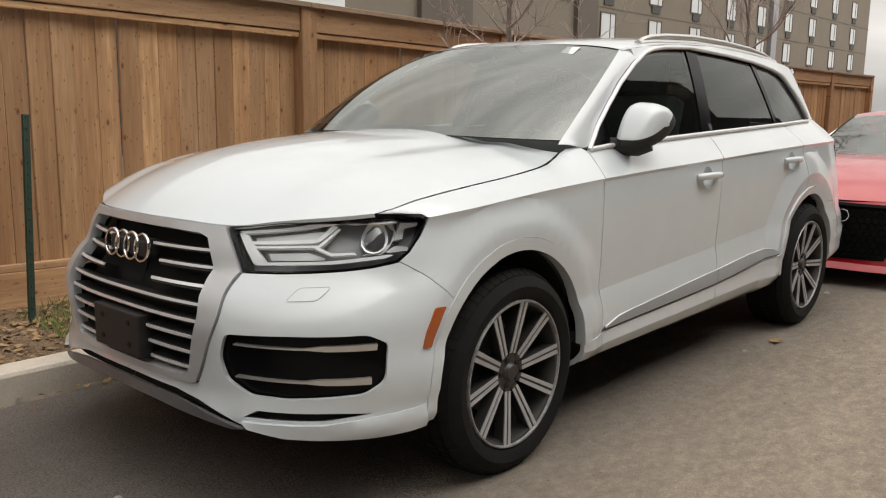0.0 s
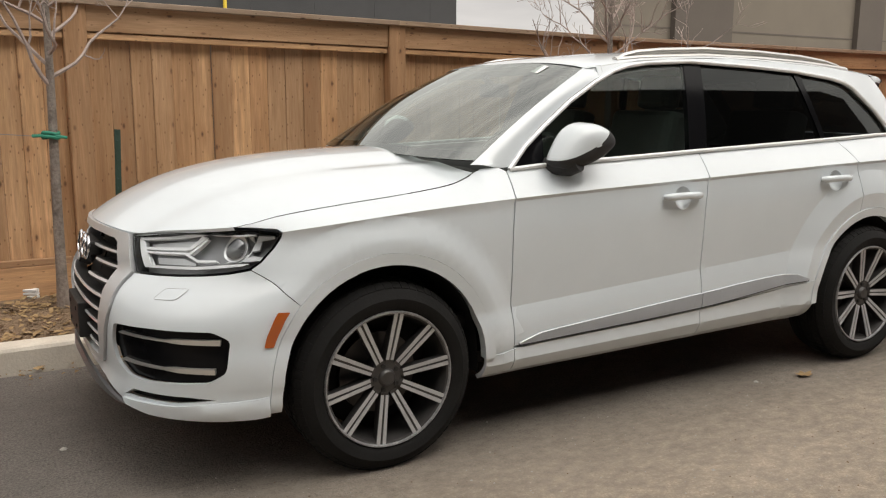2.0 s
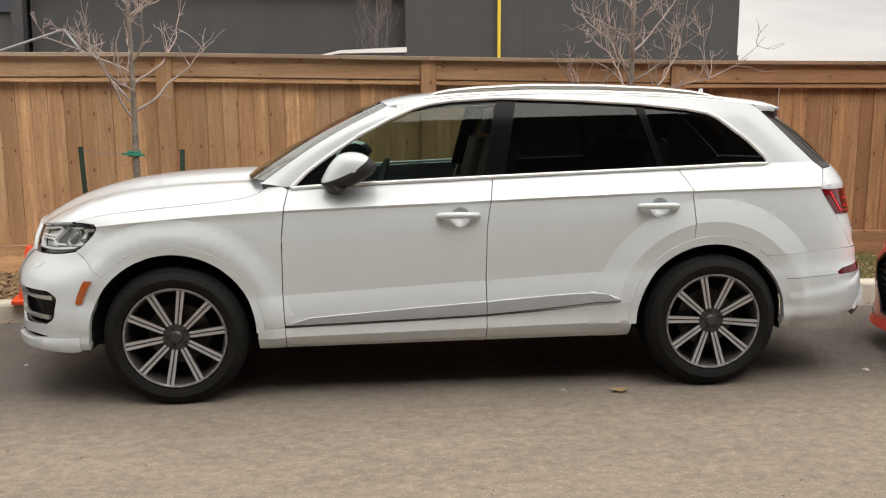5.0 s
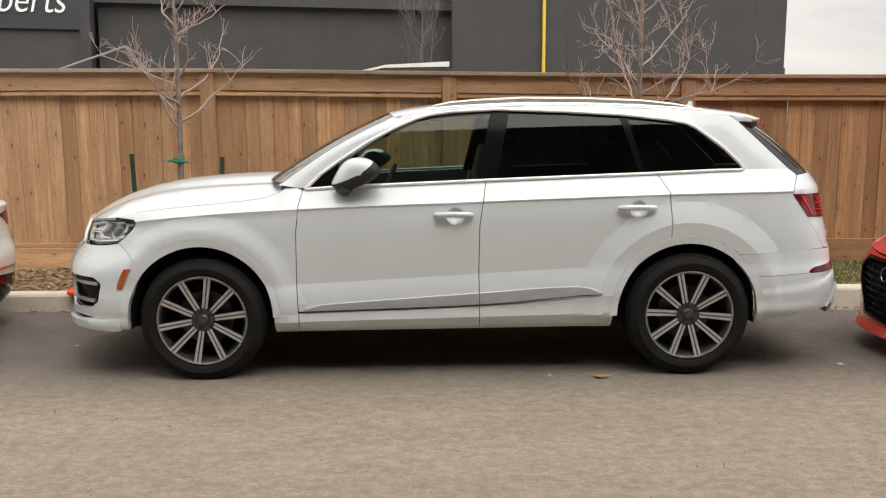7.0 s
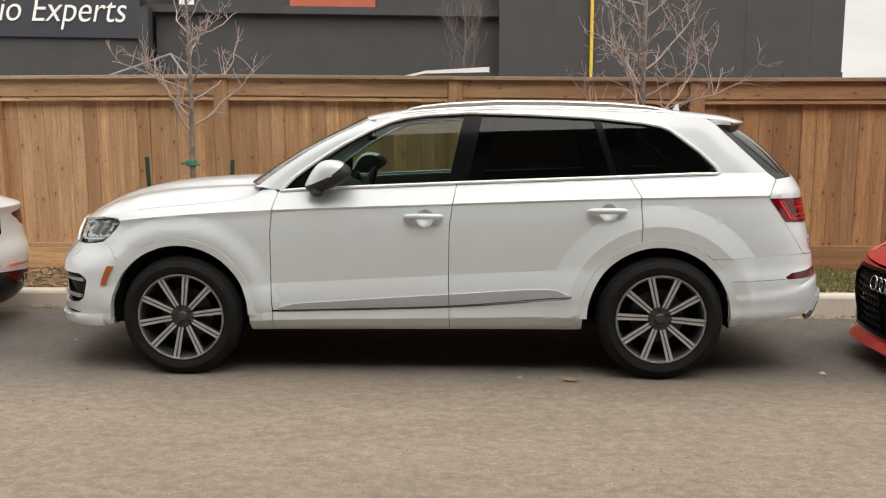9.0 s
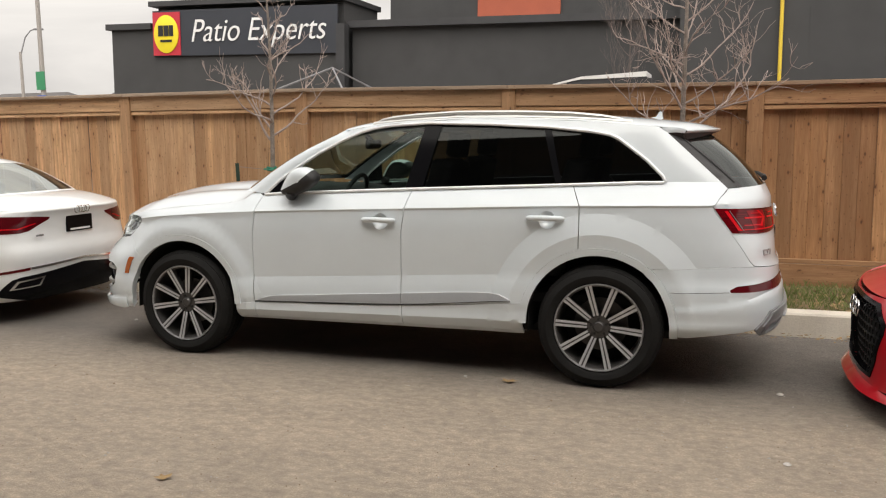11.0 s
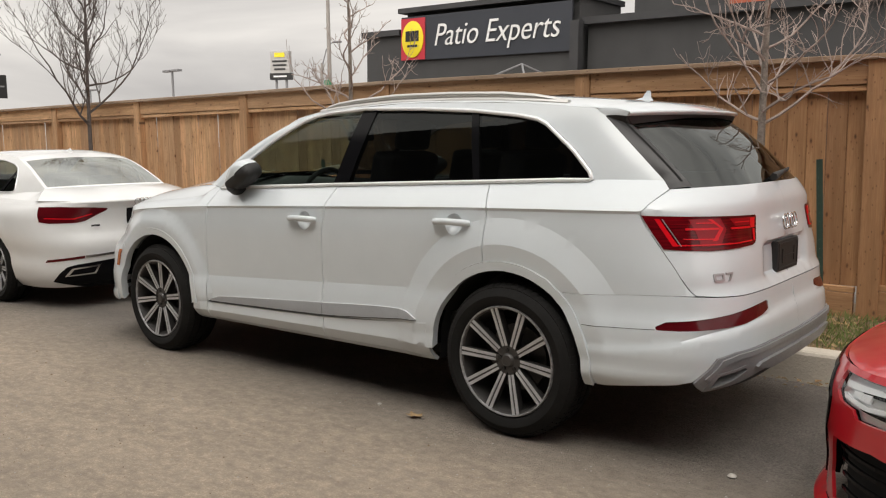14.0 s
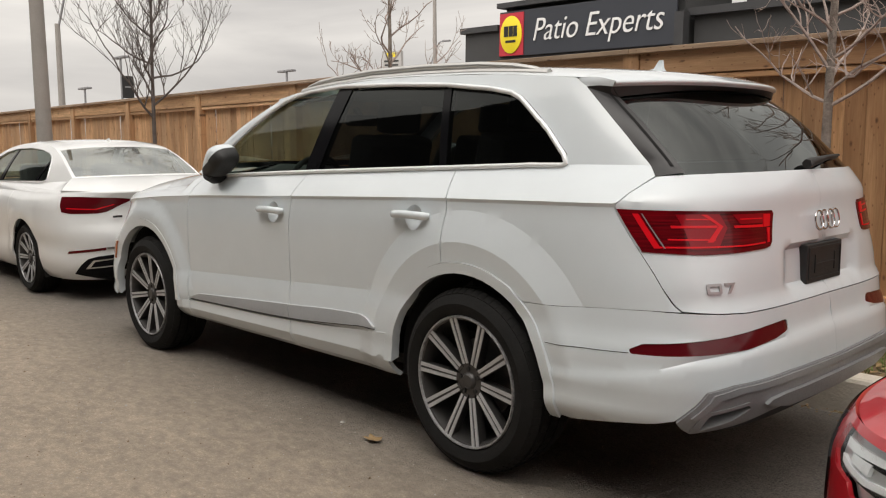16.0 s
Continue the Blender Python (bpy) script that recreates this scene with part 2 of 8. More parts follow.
SIGN_WHITE = material("sign_lettering_white", (0.8, 0.8, 0.8), 0.5)
SIGN_GREY = material("sign_cabinet_grey", (0.42, 0.41, 0.40), 0.5)
SIGN_RED = material("sign_red", (0.50, 0.03, 0.05), 0.5)
SIGN_YELLOW = material("sign_yellow", (0.85, 0.68, 0.03), 0.5)
SIGN_BLACK = material("sign_black", (0.015, 0.015, 0.015), 0.5)
ORANGE_PANEL = speckled("orange_panel", (0.42, 0.10, 0.05), (0.36, 0.085, 0.045), 0.6, 2.0, 30.0, 0.1)
YELLOW_PIPE = material("yellow_gas_pipe", (0.70, 0.50, 0.05), 0.5)
WHITE_CLAD = speckled("white_cladding", (0.78, 0.77, 0.75), (0.68, 0.67, 0.66), 0.6, 2.0, 40.0, 0.1)
TAUPE = speckled("taupe_stucco", (0.160, 0.137, 0.108), (0.132, 0.113, 0.09), 0.9, 0.4, 30.0, 0.2)
TAUPE_DARK = speckled("dark_taupe_stucco", (0.10, 0.085, 0.07), (0.085, 0.07, 0.06), 0.9, 0.4, 30.0, 0.2)
FAR_GLASS = material("far_window_glass", (0.45, 0.47, 0.48), 0.15)
FAR_GRILLE = material("air_vent_black", (0.03, 0.03, 0.03), 0.6)
GALV = speckled("galvanised_steel", (0.30, 0.30, 0.31), (0.22, 0.22, 0.23), 0.5, 4.0, 40.0, 0.1, metal=0.4)
POLE_CONCRETE = speckled("pole_concrete", (0.36, 0.33, 0.31), (0.29, 0.27, 0.25), 0.85, 3.0, 50.0, 0.2)
ROOF_SHINGLE = speckled("dark_shingle", (0.075, 0.07, 0.07), (0.12, 0.11, 0.105), 0.9, 6.0, 30.0, 0.4)
BLUE_SIGN = material("blue_sign", (0.03, 0.10, 0.45), 0.5)
GREEN_SIGN = material("green_sign", (0.03, 0.22, 0.10), 0.5)
BRICK_RED = speckled("far_red_brick", (0.30, 0.10, 0.07), (0.22, 0.08, 0.06), 0.9, 3.0, 30.0)
STONE_BIT = speckled("pale_pebble", (0.55, 0.52, 0.48), (0.40, 0.37, 0.33), 0.9, 20.0, 90.0)

# ---- mesh tools ----


class Geo:
    """Vertices and faces of one mesh."""

    def __init__(self):
        self.v, self.f = [], []

    def add(self, verts, faces):
        k = len(self.v)
        self.v += [tuple(p) for p in verts]
        self.f += [tuple(i + k for i in q) for q in faces]
        return self

    def box(self, x0, x1, y0, y1, z0, z1, c=0.0, m=None):
        """A box, its edges along z chamfered by c."""
        if c:
            ring = [(x0 + c, y0), (x1 - c, y0), (x1, y0 + c), (x1, y1 - c), (x1 - c, y1), (x0 + c, y1), (x0, y1 - c), (x0, y0 + c)]
        else:
            ring = [(x0, y0), (x1, y0), (x1, y1), (x0, y1)]
        n = len(ring)
        vs = [Vector((x, y, z)) for z in (z0, z1) for x, y in ring]
        if m is not None:
            vs = [m @ p for p in vs]
        fs = [tuple(range(n))[::-1], tuple(range(n, 2 * n))] + [(i, (i + 1) % n, (i + 1) % n + n, i + n) for i in range(n)]
        return self.add(vs, fs)

    def tube(self, pts, radii, n=6, cap=True):
        """A tapered tube along a line of points."""
        pts = [Vector(p) for p in pts]
        rings, side = [], None
        for i, p in enumerate(pts):
            d = (pts[min(i + 1, len(pts) - 1)] - pts[max(i - 1, 0)]).normalized()
            if side is None:
                side = d.orthogonal().normalized()
            side = (side - d * side.dot(d)).normalized()
            up = d.cross(side)
            r = radii[i] if isinstance(radii, (list, tuple)) else radii
            rings.append([p + (side * math.cos(a) + up * math.sin(a)) * r for a in (2 * math.pi * j / n for j in range(n))])
        vs = [q for ring in rings for q in ring]
        fs = [(i * n + j, i * n + (j + 1) % n, (i + 1) * n + (j + 1) % n, (i + 1) * n + j) for i in range(len(pts) - 1) for j in range(n)]
        if cap:
            fs += [tuple(range(n))[::-1], tuple((len(pts) - 1) * n + j for j in range(n))]
        return self.add(vs, fs)

    def lathe(self, profile, n=32, m=None, close=True):
        """A turned shape about the local y axis from (radius, y) pairs."""
        m = m or Matrix()
        vs = [m @ Vector((r * math.cos(a), y, r * math.sin(a))) for r, y in profile for a in (2 * math.pi * j / n for j in range(n))]
        fs = [(i * n + j, (i + 1) * n + j, (i + 1) * n + (j + 1) % n, i * n + (j + 1) % n) for i in range(len(profile) - 1) for j in range(n)]
        return self.add(vs, fs)

    def prism(self, poly, m, depth):
        """A flat outline in the local xy plane, given depth along local z."""
        n = len(poly)
        vs = [m @ Vector((x, y, z)) for z in (0, depth) for x, y in poly]
        fs = [tuple(range(n))[::-1], tuple(range(n, 2 * n))] + [(i, (i + 1) % n, (i + 1) % n + n, i + n) for i in range(n)]
        return self.add(vs, fs)

    def mesh(self, name):
        me = bpy.data.meshes.new(name)
        me.from_pydata(self.v, [], self.f)
        me.validate()
        bm = bmesh.new()
        bm.from_mesh(me)
        bmesh.ops.recalc_face_normals(bm, faces=bm.faces)
        bm.to_mesh(me)
        bm.free()
        return me


def part(name, geo, mat, parent=None, label="", smooth=0.0, bevel=0.0):
    """Links a mesh as one object under a thing or a part. smooth: the angle in degrees up to which edges are smooth."""
    me = geo.mesh(name) if isinstance(geo, Geo) else geo
    if mat is not None and not me.materials:
        me.materials.append(mat)
    if smooth and isinstance(geo, Geo):
        me.polygons.foreach_set("use_smooth", [True] * len(me.polygons))
        me.set_sharp_from_angle(angle=radians(smooth))
    ob = new(name, me)
    if parent is not None:
        ob.parent = parent
    if bevel:
        bv = ob.modifiers.new("bevel", "BEVEL")
        bv.width, bv.segments, bv.limit_method = bevel, 2, "ANGLE"
    if label:
        tagged(ob, label)
    return ob


def thing(name, m, label, category, group="", kind=""):
    ob = new(name)
    ob.empty_display_size = 0.1
    ob.matrix_basis = m
    return tagged(ob, label, category, group, kind)


# ---- ground, kerb and verge ----


def gutter(x, y):
    """The road falls a little towards the kerb behind the car."""
    sx = min(max((x - 1.0) / 3.0, 0), 1)
    sy = min(max((y + 0.9) / 1.8, 0), 1)
    return -0.045 * sx * sx * (3 - 2 * sx) * sy * sy * (3 - 2 * sy)


def sheet(xs, ys, height):
    g = Geo()
    g.v = [(x, y, height(x, y)) for y in ys for x in xs]
    n = len(xs)
    g.f = [(j * n + i, j * n + i + 1, (j + 1) * n + i + 1, (j + 1) * n + i) for j in range(len(ys) - 1) for i in range(n - 1)]
    return g


far = [-900, -300, -100, -40, -20]
xs = far + [i * 0.5 for i in range(-30, 31)] + [-a for a in far[::-1]]
ys = far + [i * 0.5 for i in range(-24, 1)] + [0.4, 0.8, 1.0, 1.2, 1.5, 2, 3, 5, 9] + [-a for a in far[::-1]]
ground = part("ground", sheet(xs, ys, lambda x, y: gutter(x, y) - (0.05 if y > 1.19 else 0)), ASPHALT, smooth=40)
tagged(ground, "dusty grey asphalt driveway with tan grit", "asphalt", kind="structure")

KERB_Y = 1.10
kerb = tagged(new("kerb"), "pale cast concrete kerb along the verge", "kerb", kind="structure")
x = -18.0
while x < 16:
    g = Geo()
    prof = [(KERB_Y, -0.2), (KERB_Y + 0.012, 0.105), (KERB_Y + 0.022, 0.122), (KERB_Y + 0.04, 0.13), (KERB_Y + 0.15, 0.13), (KERB_Y + 0.15, -0.2)]
    n = len(prof)
    g.add([(xx, y, z) for xx in (x + 0.004, x + 2.996) for y, z in prof], [tuple(range(n)), tuple(range(n, 2 * n))[::-1]] + [(i, i + n, (i + 1) % n + n, (i + 1) % n) for i in range(n)])
    part("kerb_stone", g, CONCRETE, kerb)
    x += 3.0


def verge_z(x, y):
    return 0.115 + 0.05 * min(max((y - 1.3) / 0.9, 0), 1) + 0.018 * noise.noise((x * 2.1, y * 2.3, 0.3)) + 0.012 * noise.noise((x * 7, y * 7, 4))


verge = part("verge", sheet([-40, -25] + [-18 + i * 0.12 for i in range(284)] + [25, 40], [1.245 + i * 0.11 for i in range(15)], verge_z), SOIL, smooth=60)
tagged(verge, "narrow bed of soil and bark mulch", "verge", kind="structure")

# ---- cedar fence ----
POST_X = [1.64 + 2.29 * k for k in range(-8, 7)]
FENCE_Y = 2.15


def fence_top(x):
    return 2.03 - 0.0135 * min(max(x + 0.6, 0), 5.0)


fence = thing("fence", pose(0, FENCE_Y, 0), "tall cedar board fence with posts, rails and a cap", "fence")
for px in POST_X:
    g = Geo().box(-0.07, 0.07, 0, 0.14, 0.0, fence_top(px), 0.006)
    part("post", g, WOOD_POST, fence).location = (px, 0, 0)
for a, b in zip(POST_X, POST_X[1:]):
    slope = math.atan2(fence_top(b) - fence_top(a), b - a)
    for name, x0, x1, y0, y1, z0, z1, wood in (
        ("cap_board", a - 0.001, b - 0.003, -0.025, 0.165, 0.0, 0.036, WOOD_CAP),
        ("top_rail", a + 0.072, b - 0.072, 0.02, 0.058, -0.165, 0.012, WOOD_RAIL),
        ("trim_strip", a + 0.072, b - 0.072, 0.03, 0.075, -0.21, -0.172, WOOD_RAIL),
        ("kick_strip", a + 0.072, b - 0.072, 0.03, 0.075, 0.37 - fence_top(a), 0.41 - fence_top(a), WOOD_RAIL),
        ("kick_board", a + 0.072, b - 0.072, 0.02, 0.058, 0.15 - fence_top(a), 0.366 - fence_top(a), WOOD_RAIL),
    ):
        g = Geo().box(x0 - a, x1 - a, y0, y1, z0, z1)
        part(name, g, wood, fence, bevel=0.004).matrix_basis = pose(a, 0, fence_top(a), 0, -math.degrees(slope), 0)

# ---- bare young trees ----


def grow(trunk_h, seed, spread=1.0, levels=3, limbs=11, twig_r=0.0028, clear=0.42, stout=1.0):
    """A bare tree: a tapered trunk, rising limbs and fine twigs. Gives trunk and branch meshes."""
    rnd = random.Random(seed)
    trunk, wood = Geo(), Geo()
    pts, radii = [], []
    steps = 14
    for i in range(steps + 1):
        k = i / steps
        pts.append(Vector((0.05 * math.sin(3.1 * k + seed) * k, 0.04 * math.sin(4.3 * k + 2 * seed) * k, trunk_h * k)))
        radii.append(0.033 * (1 - k) ** 0.8 * (1.35 if i == 0 else 1) + 0.004)
    trunk.tube(pts, radii, 8)

    def limb(start, way, length, r, level):
        n = (8, 6, 5, 4)[level]
        p, d, line, rr = start.copy(), way.normalized(), [start.copy()], [r]
        for i in range(n):
            d = (d + Vector((rnd.uniform(-1, 1), rnd.uniform(-1, 1), rnd.uniform(-0.5, 1.0))) * (0.26 if levels > 2 else 0.38) + Vector((0, 0, 0.06))).normalized()
            p = p + d * length / n
            line.append(p.copy())
            rr.append(max(r * (1 - 0.75 * (i + 1) / n), twig_r * 0.6))
        wood.tube(line, rr, 5 if level == 0 else 4 if level == 1 else 3, cap=False)
        if level < levels:
            for _ in range((rnd.randint(6, 9) if levels > 2 else rnd.randint(6, 8)) if level == 0 else rnd.randint(3, 5) if level == 1 else rnd.randint(2, 3)):
                i = rnd.randint(1, n)
                away = Vector((rnd.uniform(-1, 1), rnd.uniform(-1, 1), rnd.uniform(-0.3, 0.7)))
                limb(line[i], (d * 1.0 + away * 0.9), length * rnd.uniform(0.38, 0.62), max(rr[i] * 0.7, twig_r), level + 1)

    for i in range(limbs):
        k = clear + (0.97 - clear) * (i + rnd.random() * 0.6) / limbs
        at = pts[min(int(k * steps), steps)].lerp(pts[min(int(k * steps) + 1, steps)], (k * steps) % 1)
        a = i * 2.4 + rnd.uniform(-0.5, 0.5)
        way = Vector((math.cos(a) * spread, math.sin(a) * spread, rnd.uniform(0.35, 1.0) if levels > 2 else rnd.uniform(0.42, 0.95)))
        limb(at, way, (1.25 - 0.75 * (k - clear) / (1 - clear)) * trunk_h * 0.27 * rnd.uniform(0.8, 1.15), (0.016 * (1.25 - k) + 0.004) * stout, 0)
    return trunk, wood


def candelabra(trunk_h, seed, limbs, clear, reach, twigs, twig_r, stout):
    """A bare young tree whose limbs leave the trunk wide and sweep upwards, with upright crooked twigs along them."""
    rnd = random.Random(seed)
    trunk, wood = Geo(), Geo()
    steps = 16
    pts = [Vector((0.035 * math.sin(3.1 * k + seed) * k, 0.03 * math.sin(4.3 * k + 2 * seed) * k, trunk_h * k)) for k in (i / steps for i in range(steps + 1))]
    trunk.tube(pts, [0.031 * (1 - i / steps) ** 0.75 * (1.3 if i == 0 else 1) + 0.004 for i in range(steps + 1)], 8)

    def jitter(s):
        return Vector((rnd.uniform(-s, s), rnd.uniform(-s, s), rnd.uniform(-s, s)))

    def twig(start, way, length, r, level):
        n = 5 if level < 2 else 4
        p, d, line, rr = start.copy(), way.normalized(), [start.copy()], [r]
        for i in range(n):
            d = (d + jitter(0.34) + Vector((0, 0, 0.10))).normalized()
            p = p + d * length / n
            line.append(p.copy())
            rr.append(max(r * (1 - 0.7 * (i + 1) / n), twig_r * 0.55))
        wood.tube(line, rr, 4 if level < 2 else 3, cap=False)
        if level < 2:
            for _ in range(rnd.randint(1, 3)):
                i = rnd.randint(1, n - 1)
                twig(line[i], d + jitter(0.9), length * rnd.uniform(0.35, 0.6), max(rr[i] * 0.75, twig_r * 0.8), level + 1)

    for i in range(limbs):
        f = (i + 0.5 * rnd.random()) / limbs
        k = clear + (0.96 - clear) * f ** 1.35
        j = min(int(k * steps), steps - 1)
        at = pts[j].lerp(pts[j + 1], k * steps - j)
        a = i * 2.4 + rnd.uniform(-0.4, 0.4)
        out = Vector((math.cos(a), math.sin(a), 0))
        length = reach * (1.0 - 0.62 * f) * rnd.uniform(0.8, 1.15)
        n, r = 9, (0.0125 * (1 - 0.6 * f) + 0.002) * stout
        p, d, line, rr = at.copy(), (out + Vector((0, 0, rnd.uniform(0.35, 0.70)))).normalized(), [at.copy()], [r]
        bend = rnd.uniform(-0.10, 0.10)
        for q in range(n):
            d = (d + jitter(0.30) + Vector((-out.y, out.x, 0)) * bend + Vector((0, 0, 0.075))).normalized()
            p = p + d * length / n
            line.append(p.copy())
            rr.append(max(r * (1 - 0.72 * (q + 1) / n), twig_r))
        wood.tube(line, rr, 5, cap=False)
        for q in range(int(twigs * (1 - 0.5 * f) + 0.5)):
            m = rnd.randint(2, n)
            side = (d * 0.55 + Vector((0, 0, rnd.uniform(0.1, 0.9))) + jitter(0.75))
            twig(line[m], side, length * rnd.uniform(0.22, 0.42), max(rr[m] * 0.75, twig_r), 1 if q % 3 else 0)
    return trunk, wood


def tree(x, y, z, h, seed, label, spread=1.0, limbs=11, twig=None, levels=3, clear=0.42, twig_r=0.0036, stout=1.0, young=None):
    t = thing("tree", pose(x, y, z, 0, 0, seed * 77), label, "tree", "bare young trees")
    trunk, wood = candelabra(h, seed, limbs, clear, *young, twig_r, stout) if young else grow(h, seed, spread, levels, limbs, twig_r, clear, stout)
    part("trunk", trunk, BARK if twig is None else twig, t, smooth=60)
    part("crown", wood, twig or TWIG, t, "leafless pale twigs", smooth=60)
    return t


tree(-0.86, 1.86, 0.13, 3.2, 3, "bare young street tree tied to two stakes", limbs=16, clear=0.43, twig_r=0.0038, stout=1.0, young=(0.86, 6))
tree(3.32, 1.66, 0.13, 3.5, 5, "bare young street tree before the fence", limbs=22, clear=0.40, twig_r=0.0034, stout=0.85, young=(1.08, 9))
tree(-5.94, 1.87, 0.13, 4.4, 8, "bare young tree with a rounded twiggy crown", 1.25, 20, FAR_TWIG, 3, 0.36)
tree(8.4, 1.75, 0.13, 4.0, 11, "bare young street tree beyond the parked cars", 0.9, 13)

# ---- dark building with the sign ----
tilt = pose(-15.4, 19.0, 0, 0, 1.3, 0)
shop = thing("shop_building", tilt, "low dark grey stucco shop with black parapets", "building")


def blk(name, mat, x0, x1, y0, y1, z0, z1, parent=None, label="", bevel=0.0):
    return part(name, Geo().box(x0, x1, y0, y1, z0, z1), mat, shop if parent is None else parent, label, bevel=bevel)


blk("wall", DARK_STUCCO, -1.75, 7.1, 0, 12, -1, 5.3)
blk("sign_wall", DARK_STUCCO, 0.0, 7.1, 0.3, 3, 5.3, 6.05)
blk("parapet_trim", DARK_TRIM, -1.9, -0.02, -0.15, 12, 5.3, 5.5)
blk("parapet_trim", DARK_TRIM, -0.1, 7.2, -0.12, 3.1, 6.05, 6.22)
blk("pilaster", DARK_TRIM, 7.0, 7.3, -0.12, 0.2, -1, 5.3)
blk("wing_wall", DARK_STUCCO, 7.3, 18.0, 0.5, 12, -1, 5.2)
blk("parapet_trim", DARK_TRIM, 7.2, 18.0, 0.25, 12.1, 5.2, 5.42)
blk("upper_wall", DARK_STUCCO, 7.6, 18.0, 3.0, 12, 5.42, 8.0)
blk("orange_panel", ORANGE_PANEL, 10.8, 13.6, 2.9, 3.0, 5.5, 8.0)
board = thing("shop_sign", tilt @ pose(0.05, -0.1, 4.38), "navy shop sign with white brush lettering and an emblem", "sign")
part("board", Geo().box(0, 7.0, 0, 0.08, 0, 1.52), SIGN_NAVY, board, bevel=0.01)
part("emblem_square", Geo().box(0.02, 1.12, -0.03, -0.004, 0.02, 1.46), SIGN_RED, board)
part("emblem_disc", Geo().lathe([(0.0, -0.07), (0.5, -0.07), (0.52, -0.06), (0.52, -0.034)], 40, Matrix.Translation((0.57, 0, 0.73)) @ Matrix.Diagonal((0.95, 1, 1.22, 1))), SIGN_YELLOW, board, smooth=30)
for x, z, w, h in ((0.37, 0.66, 0.20, 0.36), (0.59, 0.66, 0.19, 0.36), (0.79, 0.66, 0.17, 0.36), (0.58, 0.46, 0.46, 0.08)):
    part("emblem_bar", Geo().box(x - w / 2, x + w / 2, -0.085, -0.075, z, z + h), SIGN_BLACK, board)


def lettering(words, size, m, mat, parent, name, depth=0.015, shear=0.26):
    """Writing in the built-in font, turned into a mesh."""
    cu = bpy.data.curves.new(name, "FONT")
    cu.body, cu.size, cu.extrude, cu.shear = words, size, depth, shear
    cu.offset = -0.006 * size
    cu.align_x = "LEFT"
    ob = bpy.data.objects.new(name, cu)
    me = bpy.data.meshes.new_from_object(ob)
    bpy.data.objects.remove(ob)
    me.materials.clear()
    out = part(name, me, mat, parent)
    out.matrix_basis = m
    return out


lettering("Patio Experts", 1.02, pose(1.5, -0.02, 0.46, 90, 0, 0) @ Matrix.Diagonal((0.92, 1.05, 1, 1)), SIGN_WHITE, board, "lettering")

warehouse = thing("warehouse", pose(2.3, 18.6, 0), "tall dark grey metal-clad warehouse with a gas pipe", "building")
blk("wall", DARK_STUCCO, 0.0, 9.6, 0, 14, -1, 6.1, warehouse)
blk("parapet_trim", DARK_TRIM, -0.06, 9.68, -0.06, 14, 6.1, 6.25, warehouse)
blk("plinth", DARK_TRIM, 8.0, 9.62, -0.05, 14, -1, 3.1, warehouse)
for i in range(5):
    blk("cladding_seam", DARK_STUCCO, 1.5 + i * 1.8, 1.52 + i * 1.8, -0.008, 0.0, 0, 6.1, warehouse)
part("gas_pipe", Geo().tube([(2.6, -0.12, 0), (2.6, -0.12, 6.0)], 0.05, 8), YELLOW_PIPE, warehouse, "yellow painted gas pipe", smooth=50)

# ---- far hotel ----
hotel = thing("hotel_building", pose(26.6, 30, 0, 0, 0, 0), "five-storey taupe hotel with rows of windows", "building")
for nm, mt, z0, z1, o in (("wall", TAUPE, -1, 17, 0.0), ("parapet", TAUPE_DARK, 17, 17.6, 0.2)):
    g = Geo()
    g.prism([(-o, -o), (86 + o, -o), (86 + o, 16), (22, 16)], pose(0, 0, z0), z1 - z0)
    part(nm, g, mt, hotel)
# raised darker panels put in for recesses of the facade
for x0, x1 in ((5.2, 9.5), (20.5, 23.0)):
    blk("dark_bay", TAUPE_DARK, x0, x1, -0.35, 0.0, -1, 17, hotel, "darker projecting bay")
blk("downpipe", GALV, 54.3, 55.6, -0.4, 0.0, -1, 17, hotel)
for z in (5.2, 8.3, 11.3):
    blk("joint_band", TAUPE_DARK, 0, 86, -0.02, 0.0, z, z + 0.08, hotel)

# ---- behind the viewer ----
opposite = thing("showroom_wall", pose(0, -11.5, 0), "plain dark showroom wall across the driveway", "building")
blk("wall", DARK_STUCCO, -60, 31, -1.0, 0, -0.5, 13.2, opposite)
blk("low_wall", DARK_STUCCO, 31, 75, -1.0, 0, -0.5, 9.0, opposite)

# ---- car materials ----


def paint(name, color, flake=0.0):
    m = material(name, color, 0.32, 0.0, Coat_Weight=1.0, Coat_Roughness=0.04)
    v = coords(m)
    dirt = noise_fac(m, v, 5.0, 5.0)
    fine = noise_fac(m, v, 220.0, 2.0)
    c = mix(m, mix(m, 0.5, (0, 0, 0), dirt), color, tuple(k * 0.93 for k in color))
    finish(m, c, rerange(m, dirt, 0.28, 0.42), fine, 0.02, 0.0005)
    return m


